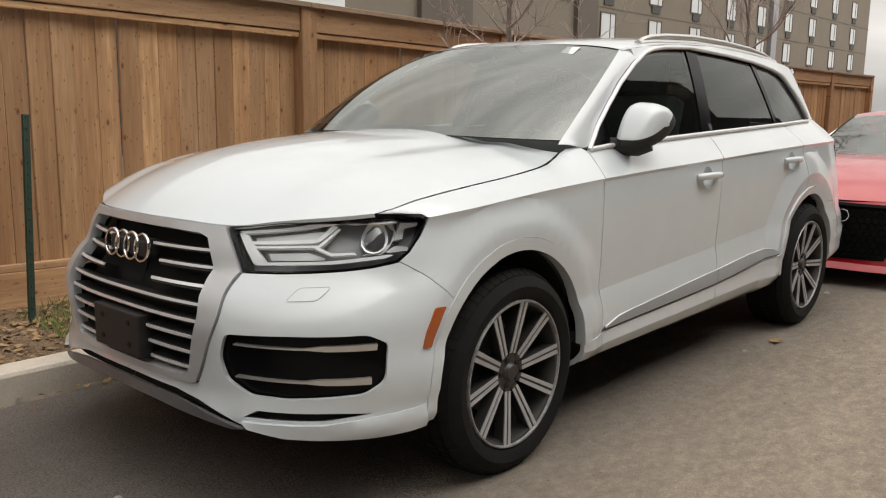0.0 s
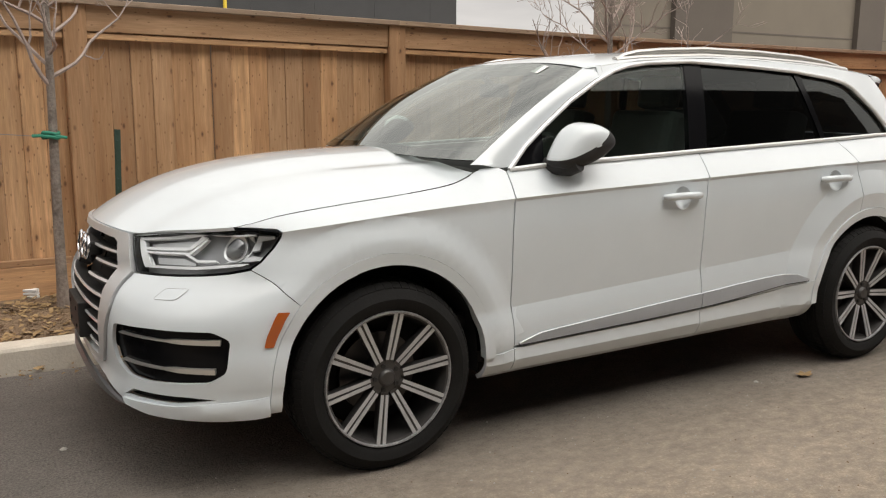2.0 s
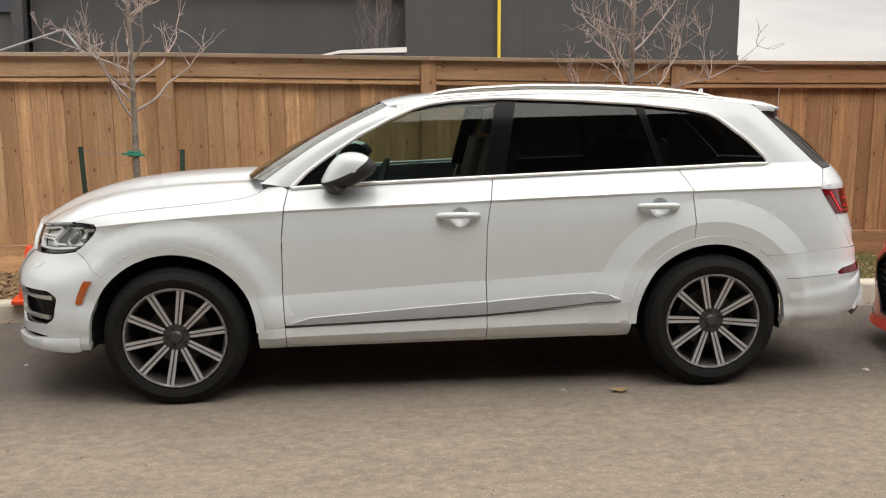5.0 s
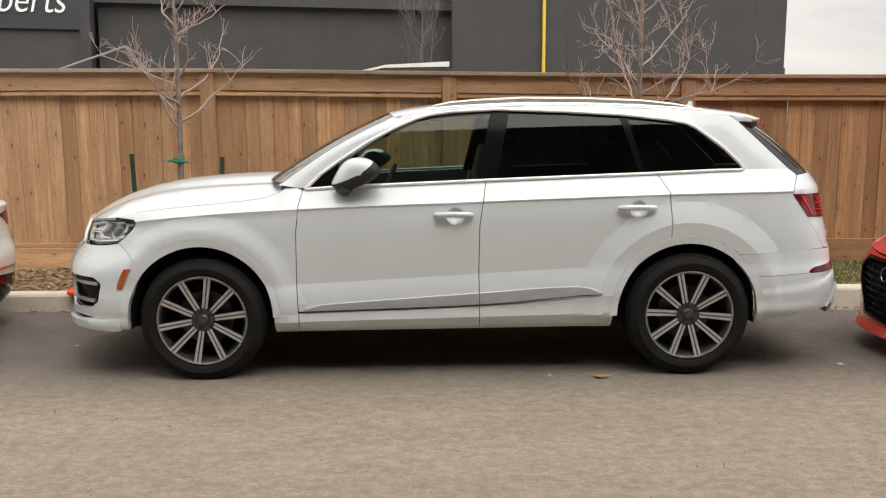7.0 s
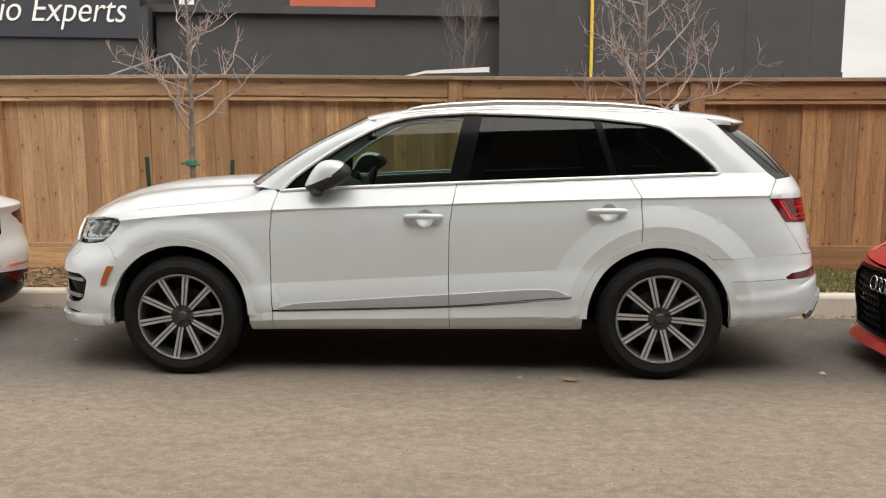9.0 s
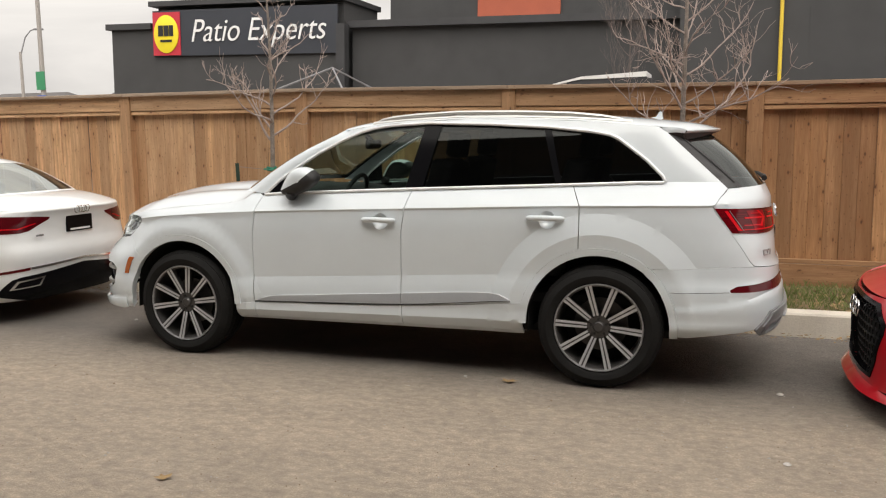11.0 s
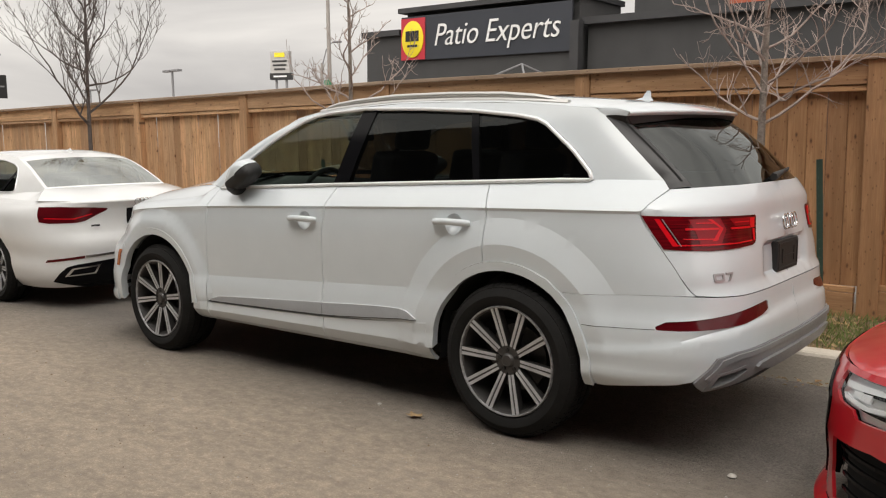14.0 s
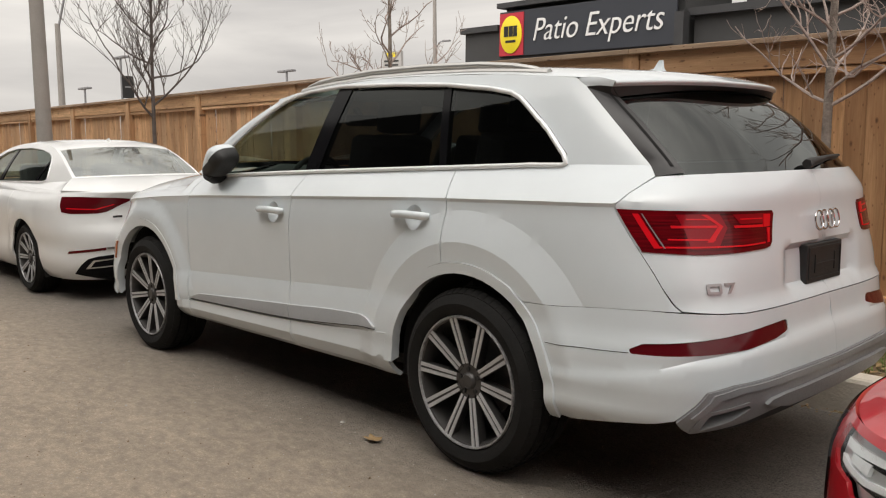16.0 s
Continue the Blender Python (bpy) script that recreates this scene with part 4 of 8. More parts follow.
seam_z = curve((-0.6, 0.975), (-0.513, 0.982), (-0.46, 0.996), (-0.342, 1.024), (-0.112, 1.051), (0.129, 1.073), (0.254, 1.085), (0.40, 1.104), (0.48, 1.130), (0.53, 1.160), (0.62, 1.175))


def hood_z(x, y):
    d = max(x - lip_x(y), 0.0)
    ys = hood_side(x)
    rise_s = 0.28 * (1 - math.exp(-max(x - lip_x(ys), 0.0) / 0.36))
    g = 0.4 if rise_s < 0.02 else min(max(1 - (seam_z(x) - lip_z(ys)) / rise_s, 0.0), 0.8)
    ridge = 0.004 * math.exp(-((abs(y) - 0.50 - 0.10 * x) / 0.07) ** 2) * step(-0.7, -0.2, x)
    return lip_z(y) + 0.28 * (1 - math.exp(-d / 0.36)) * (1 - g * min(abs(y) / ys, 1.1) ** 2.4) + ridge


BLISTER, BLISTER_R = 0.522, 0.56


def blister(x, z, cx):
    r = math.hypot(x - cx, max(z, ARCH_Z) - ARCH_Z)
    fade = step(crease(x), crease(x) - 0.03, z) * step(0.24, 0.42, z)
    edge_r = BLISTER if cx < 1 else BLISTER_R
    if r < edge_r:
        h = (0.027 if cx < 1 else 0.037) - 0.10 * (edge_r - r)
    else:
        t = min((r - edge_r) / (0.095 if cx < 1 else 0.125), 1.0)
        h = (0.027 if cx < 1 else 0.037) * (1 - t)
    return h * fade


def suv_side(x, z):
    zs, zc = 0.283 + 0.008 * x, crease(x)
    pl = 1 + (plan(x) - 1) * step(0.92, 0.74, z) if x < 0 else plan(x) + (rear_plan(x) - plan(x)) * step(1.115, 0.70, z)
    wc = 0.944 * (min(plan(x), 1.0) if x < 0 else plan(x))
    if z <= zc:
        zf = fold_z(x)
        w = door_section(0.387 * (z - zs) / (zf - zs) if z < zf else 0.387 + 0.613 * (z - zf) / (zc - zf)) * pl
        return w + blister(x, z, HUB_F) + blister(x, z, HUB_R) * 0.95
    zb, yb = belt(x), belt_y(x)
    k = step(0.66, 0.45, x)
    if z <= zb:
        t = (z - zc) / (zb - zc)
        w = wc + (yb - wc) * (0.80 * t + 0.20 * t * t)
    else:
        d = z - zb
        w = yb - 0.30 * d - 0.22 * d * d
    if k > 0:
        yh = hood_side(x) / math.sqrt(1 - (min(max(-0.1 - x, 0.0), 0.6) / 0.775) ** 2)
        zh = max(hood_z(x, hood_side(x)), zc + 0.02)
        t = min((z - zc) / max(zh - zc, 0.02), 1.3)
        w = w * (1 - k) + (wc + (yh - wc) * (0.75 * t if t < 0.8 else 0.6 + 2.0 * (t - 0.8))) * k
    return w


suv_shell = Shell(
    suv_side, -0.1,
    curve((0.20, 0.74), (0.25, 0.81), (0.29, 0.848), (0.36, 0.858), (0.42, 0.842), (0.50, 0.850), (0.62, 0.862), (0.70, 0.856), (0.76, 0.835), (0.80, 0.812), (0.86, 0.803), (0.93, 0.785), (0.97, 0.775)),
    curve((0.25, 3.0), (0.65, 2.8), (0.74, 2.45), (0.80, 2.2), (0.86, 2.15), (0.95, 2.0), (0.98, 2.0)),
    3.2,
    curve((0.26, 0.76), (0.32, 0.82), (0.40, 0.865), (0.48, 0.885), (0.60, 0.875), (0.665, 0.862), (0.68, 0.850), (0.76, 0.842), (0.80, 0.822), (0.92, 0.812), (1.085, 0.790), (1.14, 0.788), (1.20, 0.765), (1.25, 0.735), (1.52, 0.42), (1.66, 0.30)),
    curve((0.3, 4.2), (0.82, 4.2), (0.97, 3.7), (1.2, 3.4), (1.6, 3.4)), 0.36)
S = suv_shell
fa = lambda y, z: (S.a_of(y, z, True), z)
ra = lambda y, z: (S.a_of(y, z, False), z)
AR = S.ends(1)
GAP = 0.0025
sill_z = lambda x: 0.283 + 0.008 * x
strip_lo = curve((0.5, 0.415), (0.63, 0.42), (1.71, 0.455), (2.47, 0.518))
roof_edge = lambda x: roof_mid(x) - 0.052


def rear_x(x, z):
    """The place round the rear corner at which the sheet reaches x at height z."""
    q = min(max((x - S.x1) / S.tail(z), 0.0), 1.0)
    th = math.acos(min(q ** (S.rp(z) / 2), 1.0))
    k = (1 - th / (math.pi / 2)) * (len(S.rt) - 1)
    i = min(int(k), len(S.rt) - 2)
    return (S.x1 + S.rt[i] + (S.rt[i + 1] - S.rt[i]) * (k - i), z)


def front_x(x, z):
    """The place round the front corner at which the sheet reaches x at height z."""
    if x >= S.x0:
        return (x, z)
    q = min((S.x0 - x) / S.nose(z), 1.0)
    th = math.acos(min(q ** (S.fp(z) / 2), 1.0))
    k = (1 - th / (math.pi / 2)) * (len(S.ft) - 1)
    i = min(int(k), len(S.ft) - 2)
    return (S.x0 - S.ft[i] - (S.ft[i + 1] - S.ft[i]) * (k - i), z)


def wrapped(line):
    """Side-view points (x, z) as places on the sheet."""
    return [front_x(x, z) if x < S.x0 else rear_x(x, z) if x > S.x1 else (x, z) for x, z in line]


# window band outline, front low corner round the top to the rear low corner
band_top = [(0.655, 1.152), (0.75, 1.243), (0.86, 1.322), (1.03, 1.432), (1.20, 1.520), (1.33, 1.575), (1.42, 1.600), (1.55, 1.618), (1.83, 1.632), (2.26, 1.618), (2.62, 1.597), (2.90, 1.566), (3.02, 1.543), (3.075, 1.518), (3.14, 1.470), (3.25, 1.385), (3.345, 1.292), (3.36, 1.262), (3.345, 1.252)]
band_top = wrapped(dense(band_top, 0.025, False))
band_low = [(x, belt(x) + 0.006) for x in (3.2, 2.83, 2.2, 1.75, 1.2, 0.8)]
gap_a = [(0.640, 1.146), (0.622, 1.06), (0.606, 0.90), (0.603, 0.60), (0.612, 0.42), (0.615, sill_z(0.61))]
gap_b = [(1.755, 1.196), (1.735, 1.09), (1.713, 0.94), (1.707, 0.66), (1.711, 0.45), (1.712, sill_z(1.71))]
gap_c = [(2.815, 1.233), (2.868, 1.125), (2.874, 0.95), (2.872, ARCH_Z + math.sqrt(FLARE_R**2 - (2.872 - HUB_R) ** 2))]


def shifted(line, d):
    return [(x + d, z) for x, z in line]


crease_line = wrapped([(x / 40, crease(x / 40)) for x in range(-16, 147)])
crease_low = [(x, z - 0.014) for x, z in crease_line]
crease_high = [(x, z + 0.012) for x, z in crease_line]
fold_line = [(x / 20, fold_z(x / 20) - 0.001) for x in range(12, 50)]
lines = (crease_line, crease_low, crease_high, fold_line)
blister_f, blister_r = ([wrapped(arc(hx, ARCH_Z, r, 176, 4, 44)) for r in ((BLISTER, BLISTER + 0.095) if hx < 1 else (BLISTER_R, BLISTER_R + 0.125))] for hx in (HUB_F, HUB_R))
gate_line = [rear_x(3.305, 1.592), rear_x(3.325, 1.580), rear_x(3.345, 1.567), rear_x(3.362, 1.553)] + [rear_x(3.362 + 0.356 * i / 10, 1.553 - 0.331 * i / 10) for i in range(1, 11)] + [rear_x(3.672, 1.165), rear_x(3.642, 1.120), rear_x(3.652, 1.095), rear_x(3.747, 0.962), rear_x(3.825, 0.85), rear_x(3.868, 0.785), rear_x(3.885, 0.771)]
door_lo = curve((0.6, 0.415), (1.71, 0.452), (2.47, 0.50), (2.7, 0.53))

# headlamp, intake and grille outlines on the front
lamp = [fa(0.425, 0.932), fa(0.516, 0.800), fa(0.621, 0.803), fa(0.706, 0.808), fa(0.779, 0.815), fa(0.828, 0.824), front_x(-0.480, 0.840), front_x(-0.442, 0.865), front_x(-0.400, 0.907), front_x(-0.370, 0.948), front_x(-0.365, 0.964), front_x(-0.380, 0.976), front_x(-0.455, 0.980), fa(0.794, 0.978), fa(0.736, 0.971), fa(0.671, 0.962), fa(0.584, 0.951)]
fog = rounded([fa(0.538, 0.620), fa(0.72, 0.630), fa(0.895, 0.632), fa(0.928, 0.60), fa(0.932, 0.485), fa(0.90, 0.448), fa(0.72, 0.430), fa(0.61, 0.432), fa(0.533, 0.472), fa(0.513, 0.535)], 0.02)
slot = rounded([fa(0.60, 0.362), fa(0.82, 0.368), fa(0.91, 0.386), fa(0.85, 0.392), fa(0.64, 0.388)], 0.006)
frame_out = [fa(0.0005, 0.941), fa(0.20, 0.939), fa(0.418, 0.930), fa(0.510, 0.797), fa(0.505, 0.745), fa(0.435, 0.490), fa(0.405, 0.441), fa(0.38, 0.434), fa(0.2, 0.429), fa(0.0005, 0.427)]
frame_in = [fa(0.0005, 0.914), fa(0.20, 0.911), fa(0.338, 0.904), fa(0.372, 0.892), fa(0.420, 0.80), fa(0.425, 0.72), fa(0.385, 0.490), fa(0.372, 0.466), fa(0.35, 0.459), fa(0.2, 0.455), fa(0.0005, 0.453)]
chin = [fa(0.0005, 0.402), fa(0.30, 0.400), fa(0.42, 0.386), fa(0.50, 0.366)]

for mir in (False, True):
    kw = dict(mirror=mir)

    def sk(name, outline, mat, label="", holes=(), lines_=(), h=0.045, lift=0.0, turn=0.014, parent=suv, smooth=35):
        return part(name, skin(S.at, S.normal, outline, holes, lines_, h, lift, turn, mir), mat, parent, label, smooth=smooth)

    def arch(outline, lift):
        held = lambda a, z: max(z, 0.47) if HUB_F < a < HUB_R else z
        at = lambda a, z: (lambda p: Vector((p.x, p.y, z)))(S.at(a, held(a, z)))
        return part("arch_trim", skin(at, lambda a, z: S.normal(a, held(a, z)), outline, (), (), 0.03, lift, 0.05, mir), WHITE_PAINT, suv, smooth=35)

    # front bumper with its openings
    bumper = chin[::-1] + [fa(0.0005, 0.422), fa(0.2, 0.424), fa(0.382, 0.429), fa(0.409, 0.438), fa(0.439, 0.488), fa(0.509, 0.745), fa(0.514, 0.795), fa(0.621, 0.798), fa(0.706, 0.803), fa(0.779, 0.810), fa(0.832, 0.819), front_x(-0.477, 0.834)] + wrapped(arc(HUB_F, ARCH_Z, FLARE_R, 138.5, 178, 10)) + [front_x(HUB_F - FLARE_R, 0.33), front_x(-0.455, 0.318), front_x(-0.50, 0.312), fa(0.90, 0.310), fa(0.72, 0.314), fa(0.60, 0.333)]
    sk("front_bumper", bumper, WHITE_PAINT, "white moulded front bumper", (fog, slot), (), 0.035)
    sk("chin_plate", [fa(0.0005, 0.383), fa(0.30, 0.380), fa(0.43, 0.365), fa(0.52, 0.345), fa(0.60, 0.328), fa(0.56, 0.322), fa(0.43, 0.335), fa(0.2, 0.350), fa(0.0005, 0.352)], CHIN, "dark grey chin plate", h=0.04, lift=0.012)
    sk("air_slot", [fa(0.0005, 0.400), fa(0.30, 0.398), fa(0.42, 0.384), fa(0.50, 0.364), fa(0.43, 0.362), fa(0.30, 0.375), fa(0.0005, 0.378)], BLACK_DEEP, h=0.04, lift=-0.03, turn=0)
    sk("air_slot", slot, BLACK_DEEP, h=0.03, lift=-0.03, turn=0)
    sk("fog_intake", fog, BLACK_GLOSS, "gloss black intake with two chrome strips", (), (), 0.04, -0.022)
    for zc in (0.590, 0.486):
        sk("intake_strip", [fa(0.565, zc + 0.001), fa(0.77, zc + 0.003), fa(0.81, zc + 0.010), fa(0.912, zc + 0.013), fa(0.912, zc - 0.007), fa(0.82, zc - 0.006), fa(0.78, zc - 0.002), fa(0.565, zc - 0.003)], SATIN, "satin chrome strip", (), (), 0.03, -0.004, 0.02)
    # grille frame
    frame_ring = frame_out + frame_in[::-1]
    sk("grille_frame", frame_ring, FRAME_SILVER, "satin silver grille surround", h=0.03, lift=lambda a, z: 0.011, turn=0.04)
    sk("grille_back", frame_in, BLACK_DEEP, h=0.05, lift=-0.075, turn=0)
    for i in range(8):
        z = 0.858 - i * 0.0535
        ye = curve((0.42, 0.350), (0.46, 0.378), (0.72, 0.422), (0.80, 0.425), (0.88, 0.385))(z) + 0.004
        y0 = 0.165 if i in (1, 2) else 0.0005 if i < 5 else 0.16
        sk("grille_slat", [fa(y0, z + 0.006), fa(ye * 0.5 + y0 * 0.5, z + 0.006), fa(ye, z + 0.006), fa(ye, z - 0.012), fa(ye * 0.5 + y0 * 0.5, z - 0.012), fa(y0, z - 0.012)], BLACK_PLASTIC, "", (), (), 0.05, -0.006, 0.05)
        sk("slat_chrome", [fa(y0, z + 0.003), fa(ye * 0.5 + y0 * 0.5, z + 0.003), fa(ye, z + 0.003), fa(ye, z - 0.006), fa(ye * 0.5 + y0 * 0.5, z - 0.006), fa(y0, z - 0.006)], SLAT_CHROME, "chrome slat edge", (), (), 0.05, 0.0, 0.006)
    sk("bumper_lip", [fa(0.60, 0.352), fa(0.82, 0.358), fa(0.91, 0.374), front_x(-0.50, 0.384), front_x(-0.456, 0.390), front_x(-0.454, 0.325), front_x(-0.50, 0.318), fa(0.90, 0.315), fa(0.72, 0.319), fa(0.62, 0.335)], WHITE_PAINT, "", (), (), 0.03, lambda a, z: 0.003 + 0.016 * step(0.375, 0.335, z), 0.02)
    # headlamp
    head = new("headlamp")
    head.parent = suv
    tagged(head, "clear headlamp with silver light guides")
    mid_a = sum(q[0] for q in lamp) / len(lamp)
    inner = [(p[0] + (mid_a - p[0]) * 0.032, p[1] + (0.892 - p[1]) * 0.055) for p in lamp]
    sk("lamp_bowl", lamp, LAMP_GREY, "", (), (), 0.03, -0.055, 0, head)
    sk("lamp_rim", lamp + [lamp[0]] + [inner[0]] + inner[::-1], BLACK_GLOSS, "", (), (), 0.025, -0.004, 0.05, head)
    for pts in ([(0.455, 0.924), (0.655, 0.944), (0.827, 0.963), (0.84, 0.961), (0.827, 0.957), (0.655, 0.937), (0.47, 0.917)],
                [(0.455, 0.920), (0.53, 0.829), (0.568, 0.833), (0.522, 0.884), (0.488, 0.915)],
                [(0.484, 0.896), (0.68, 0.911), (0.708, 0.943), (0.722, 0.940), (0.690, 0.904), (0.676, 0.900), (0.495, 0.887)],
                [(0.507, 0.883), (0.676, 0.893), (0.692, 0.893), (0.722, 0.938), (0.728, 0.936), (0.700, 0.888), (0.676, 0.886), (0.512, 0.876)],
                [(0.692, 0.889), (0.732, 0.869), (0.78, 0.872), (0.788, 0.865), (0.735, 0.860), (0.681, 0.886)],
                [(0.53, 0.830), (0.633, 0.837), (0.74, 0.844), (0.845, 0.862), (0.858, 0.861), (0.847, 0.851), (0.743, 0.833), (0.636, 0.827), (0.54, 0.822)]):
        sk("light_guide", [fa(*p) for p in pts], LAMP_TUBE, "", (), (), 0.03, -0.018, 0.02, head)
    sk("reflector_panel", [fa(0.50, 0.914), fa(0.64, 0.930), fa(0.69, 0.934), fa(0.67, 0.915), fa(0.51, 0.902)], LAMP_SILVER, "", (), (), 0.03, -0.045, 0.005, head)
    sk("reflector_panel", [fa(0.56, 0.868), fa(0.67, 0.878), fa(0.72, 0.858), fa(0.72, 0.850), fa(0.575, 0.840)], LAMP_SILVER, "", (), (), 0.03, -0.045, 0.005, head)
    c1 = S.a_of(0.806, 0.91, True)
    sk("lens_ring", arc(c1, 0.909, 0.040, 0, 345, 22), LAMP_SILVER, "", (), (), 0.02, lambda a, z: -0.026 - 0.012 * max(0.0, 1 - math.hypot(a - c1, z - 0.909) / 0.040), 0.02, head)
    sk("projector_lens", arc(c1, 0.909, 0.031, 0, 345, 22), LENS_GLASS, "", (), (), 0.012, lambda a, z: -0.026 + 0.016 * math.sqrt(max(0.0, 1 - (math.hypot(a - c1, z - 0.909) / 0.032) ** 2)), 0.01, head)
    sk("reflector_wing", [fa(0.842, 0.905), front_x(-0.44, 0.945), front_x(-0.388, 0.950), front_x(-0.388, 0.942), front_x(-0.43, 0.935), front_x(-0.442, 0.908)], LAMP_SILVER, "", (), (), 0.03, -0.02, 0.02, head)
    sk("reflector_wing", [front_x(-0.47, 0.889), front_x(-0.435, 0.884), front_x(-0.435, 0.873), front_x(-0.50, 0.868), front_x(-0.50, 0.874)], LAMP_SILVER, "", (), (), 0.03, -0.02, 0.02, head)
    sk("reflector_wing", [fa(0.806, 0.955), fa(0.835, 0.950), fa(0.842, 0.925), fa(0.842, 0.885), fa(0.836, 0.868), fa(0.80, 0.866), fa(0.84, 0.90), fa(0.838, 0.93)], LAMP_SILVER, "", (), (), 0.02, -0.034, 0.01, head)
    cover = sk("lamp_cover", lamp, CLEAR, "", (), (), 0.03, 0.0, 0, head)
    cover.visible_shadow = False
    # washer lid, side marker
    lid = rounded([fa(0.700, 0.764), fa(0.772, 0.768), fa(0.764, 0.731), fa(0.690, 0.727)], 0.012)
    sk("washer_lid", lid, WHITE_PAINT, "", (), (), 0.03, 0.001, 0.004)
    seam = Geo()
    seam.tube([(lambda q: (q.x, q.y * (-1 if mir else 1), q.z))(S.at(a, z) + S.normal(a, z) * 0.0012) for a, z in dense(lid + lid[:1], 0.02, False)], 0.0007, 5, cap=False)
    part("lid_seam", seam, SKID, suv)
    sk("side_marker", rounded(wrapped([(-0.414, 0.693), (-0.372, 0.692), (-0.402, 0.645), (-0.424, 0.60), (-0.435, 0.568), (-0.468, 0.570), (-0.457, 0.61), (-0.436, 0.655)]), 0.006), AMBER, "amber side marker", (), (), 0.02, 0.006, 0.014)
    # fender
    hood_line = [(x, max(hood_z(x, hood_side(x)), crease(x) + 0.02) - 0.003) for x in [-0.5 + 0.0258 * i for i in range(41)]]
    hood_crease = [crease(x) for x, _ in hood_line]
    hood_line = wrapped(hood_line)
    fender = wrapped([(-0.476, 0.837), (-0.437, 0.864), (-0.395, 0.906), (-0.364, 0.948), (-0.360, 0.965), (-0.376, 0.979), (-0.455, 0.983)]) + hood_line + [(0.60, 1.165)] + shifted(gap_a[:5], -GAP) + [(0.612 - GAP, 0.41)] + [(0.53, 0.40), (HUB_F + FLARE_R, ARCH_Z)] + wrapped(arc(HUB_F, ARCH_Z, FLARE_R, 0, 138.2))
    sk("fender", fender, WHITE_PAINT, "white front fender", smooth=34, h=0.03, lines_=lines[:1] + tuple(blister_f) + tuple([(a, zc + (zh - zc) * f) for (a, zh), zc in zip(hood_line, hood_crease)] for f in (-0.4, 0.4, 0.8)))
    arch(wrapped(arc(HUB_F, ARCH_Z, FLARE_R - 0.001, 177, 2)) + [(HUB_F + FLARE_R - 0.001, 0.392), (HUB_F + ARCH_R + 0.012, 0.392)] + wrapped(arc(HUB_F, ARCH_Z, ARCH_R, 0, 177)) + [front_x(HUB_F - ARCH_R - 0.003, 0.322), front_x(HUB_F - FLARE_R + 0.001, 0.322)], 0.004)
    # doors
    front_door = [(0.648, belt(0.65))] + [(x, belt(x)) for x in (0.9, 1.2, 1.5)] + shifted(gap_b[:5], -GAP) + [(x, door_lo(x)) for x in (1.70, 1.3, 0.9)] + shifted(gap_a[:5], GAP)[::-1]
    d1 = sk("front_door", front_door, WHITE_PAINT, "white front door", (arc(1.565, 0.995, 0.054, 0, 345, 24),), lines, 0.04, smooth=10)
    rear_door = [(1.757, belt(1.755))] + [(x, belt(x)) for x in (2.0, 2.3, 2.6)] + shifted(gap_c, -GAP) + [p for p in arc(HUB_R, ARCH_Z, FLARE_R, 103.5, 166.5, 14)] + [(x, door_lo(x)) for x in (2.45, 2.1)] + shifted(gap_b[:5], GAP)[::-1]
    d2 = sk("rear_door", rear_door, WHITE_PAINT, "white rear door", (arc(2.675, 1.030, 0.054, 0, 345, 24),), lines + tuple(blister_r), 0.04, smooth=12)
    for x0, x1, door in ((0.64, 1.7085, d1), (1.7135, 2.455, d2)):
        top = [(x0 + (x1 - x0) * i / 10, 0) for i in range(11)]
        up = curve((0.63, 0.425), (0.67, 0.447), (0.74, 0.461), (1.0, 0.480), (1.71, 0.527), (2.30, 0.560), (2.37, 0.556), (2.47, 0.522))
        outline = [(x, strip_lo(x) + 0.004) for x, _ in top] + [(x, up(x)) for x, _ in top[::-1]]
        sk("door_strip", outline, GREY_TRIM, "grey moulded door strip", (), (), 0.03, 0.010, 0.014, door)
        # dark groove below the strip; the pale line above draws in its top highlight
        for edge, rad, mat in (([(x, strip_lo(x) + 0.001) for x, _ in top], 0.0030, BLACK_PLASTIC), ([(x, up(x) - 0.001) for x, _ in top], 0.0026, TRIM_CHROME)):
            line = Geo().tube([(lambda q: (q.x, q.y * (-1 if mir else 1), q.z))(S.at(x, z) + S.normal(x, z) * 0.007) for x, z in dense(edge, 0.04, False)], rad, 6)
            part("strip_edge", line, mat, door, smooth=60)
    for cx, zh, door in ((1.555, 1.005, d1), (2.665, 1.040, d2)):
        g = Geo()
        yb = S.side(cx, zh)
        pts = [(cx - 0.112 + 0.224 * i / 12, 0, 0) for i in range(13)]
        g.tube([(p[0], -(S.side(p[0], zh) + 0.004 + 0.030 * math.sin(math.pi * i / 12) ** 0.3) * (-1 if mir else 1), zh + 0.004 * math.sin(math.pi * i / 12)) for i, p in enumerate(pts)], [0.012] + [0.0175] * 11 + [0.012], 12)
        part("door_handle", g, WHITE_PAINT, door, "white bar door handle", smooth=60)
        sk("handle_cup", arc(cx + 0.01, zh - 0.010, 0.054, 0, 345, 24), WHITE_PAINT, "", (), (), 0.02, lambda a, z, c=cx, zz=zh: 0.0 - 0.034 * max(0, 1 - (math.hypot(a - c - 0.01, z - zz + 0.010) / 0.054) ** 2), 0.0, door)
    # sill
    sill_up = curve((0.45, 0.395), (0.62, 0.408), (1.3, 0.428), (1.71, 0.445), (2.2, 0.478), (2.515, 0.512))
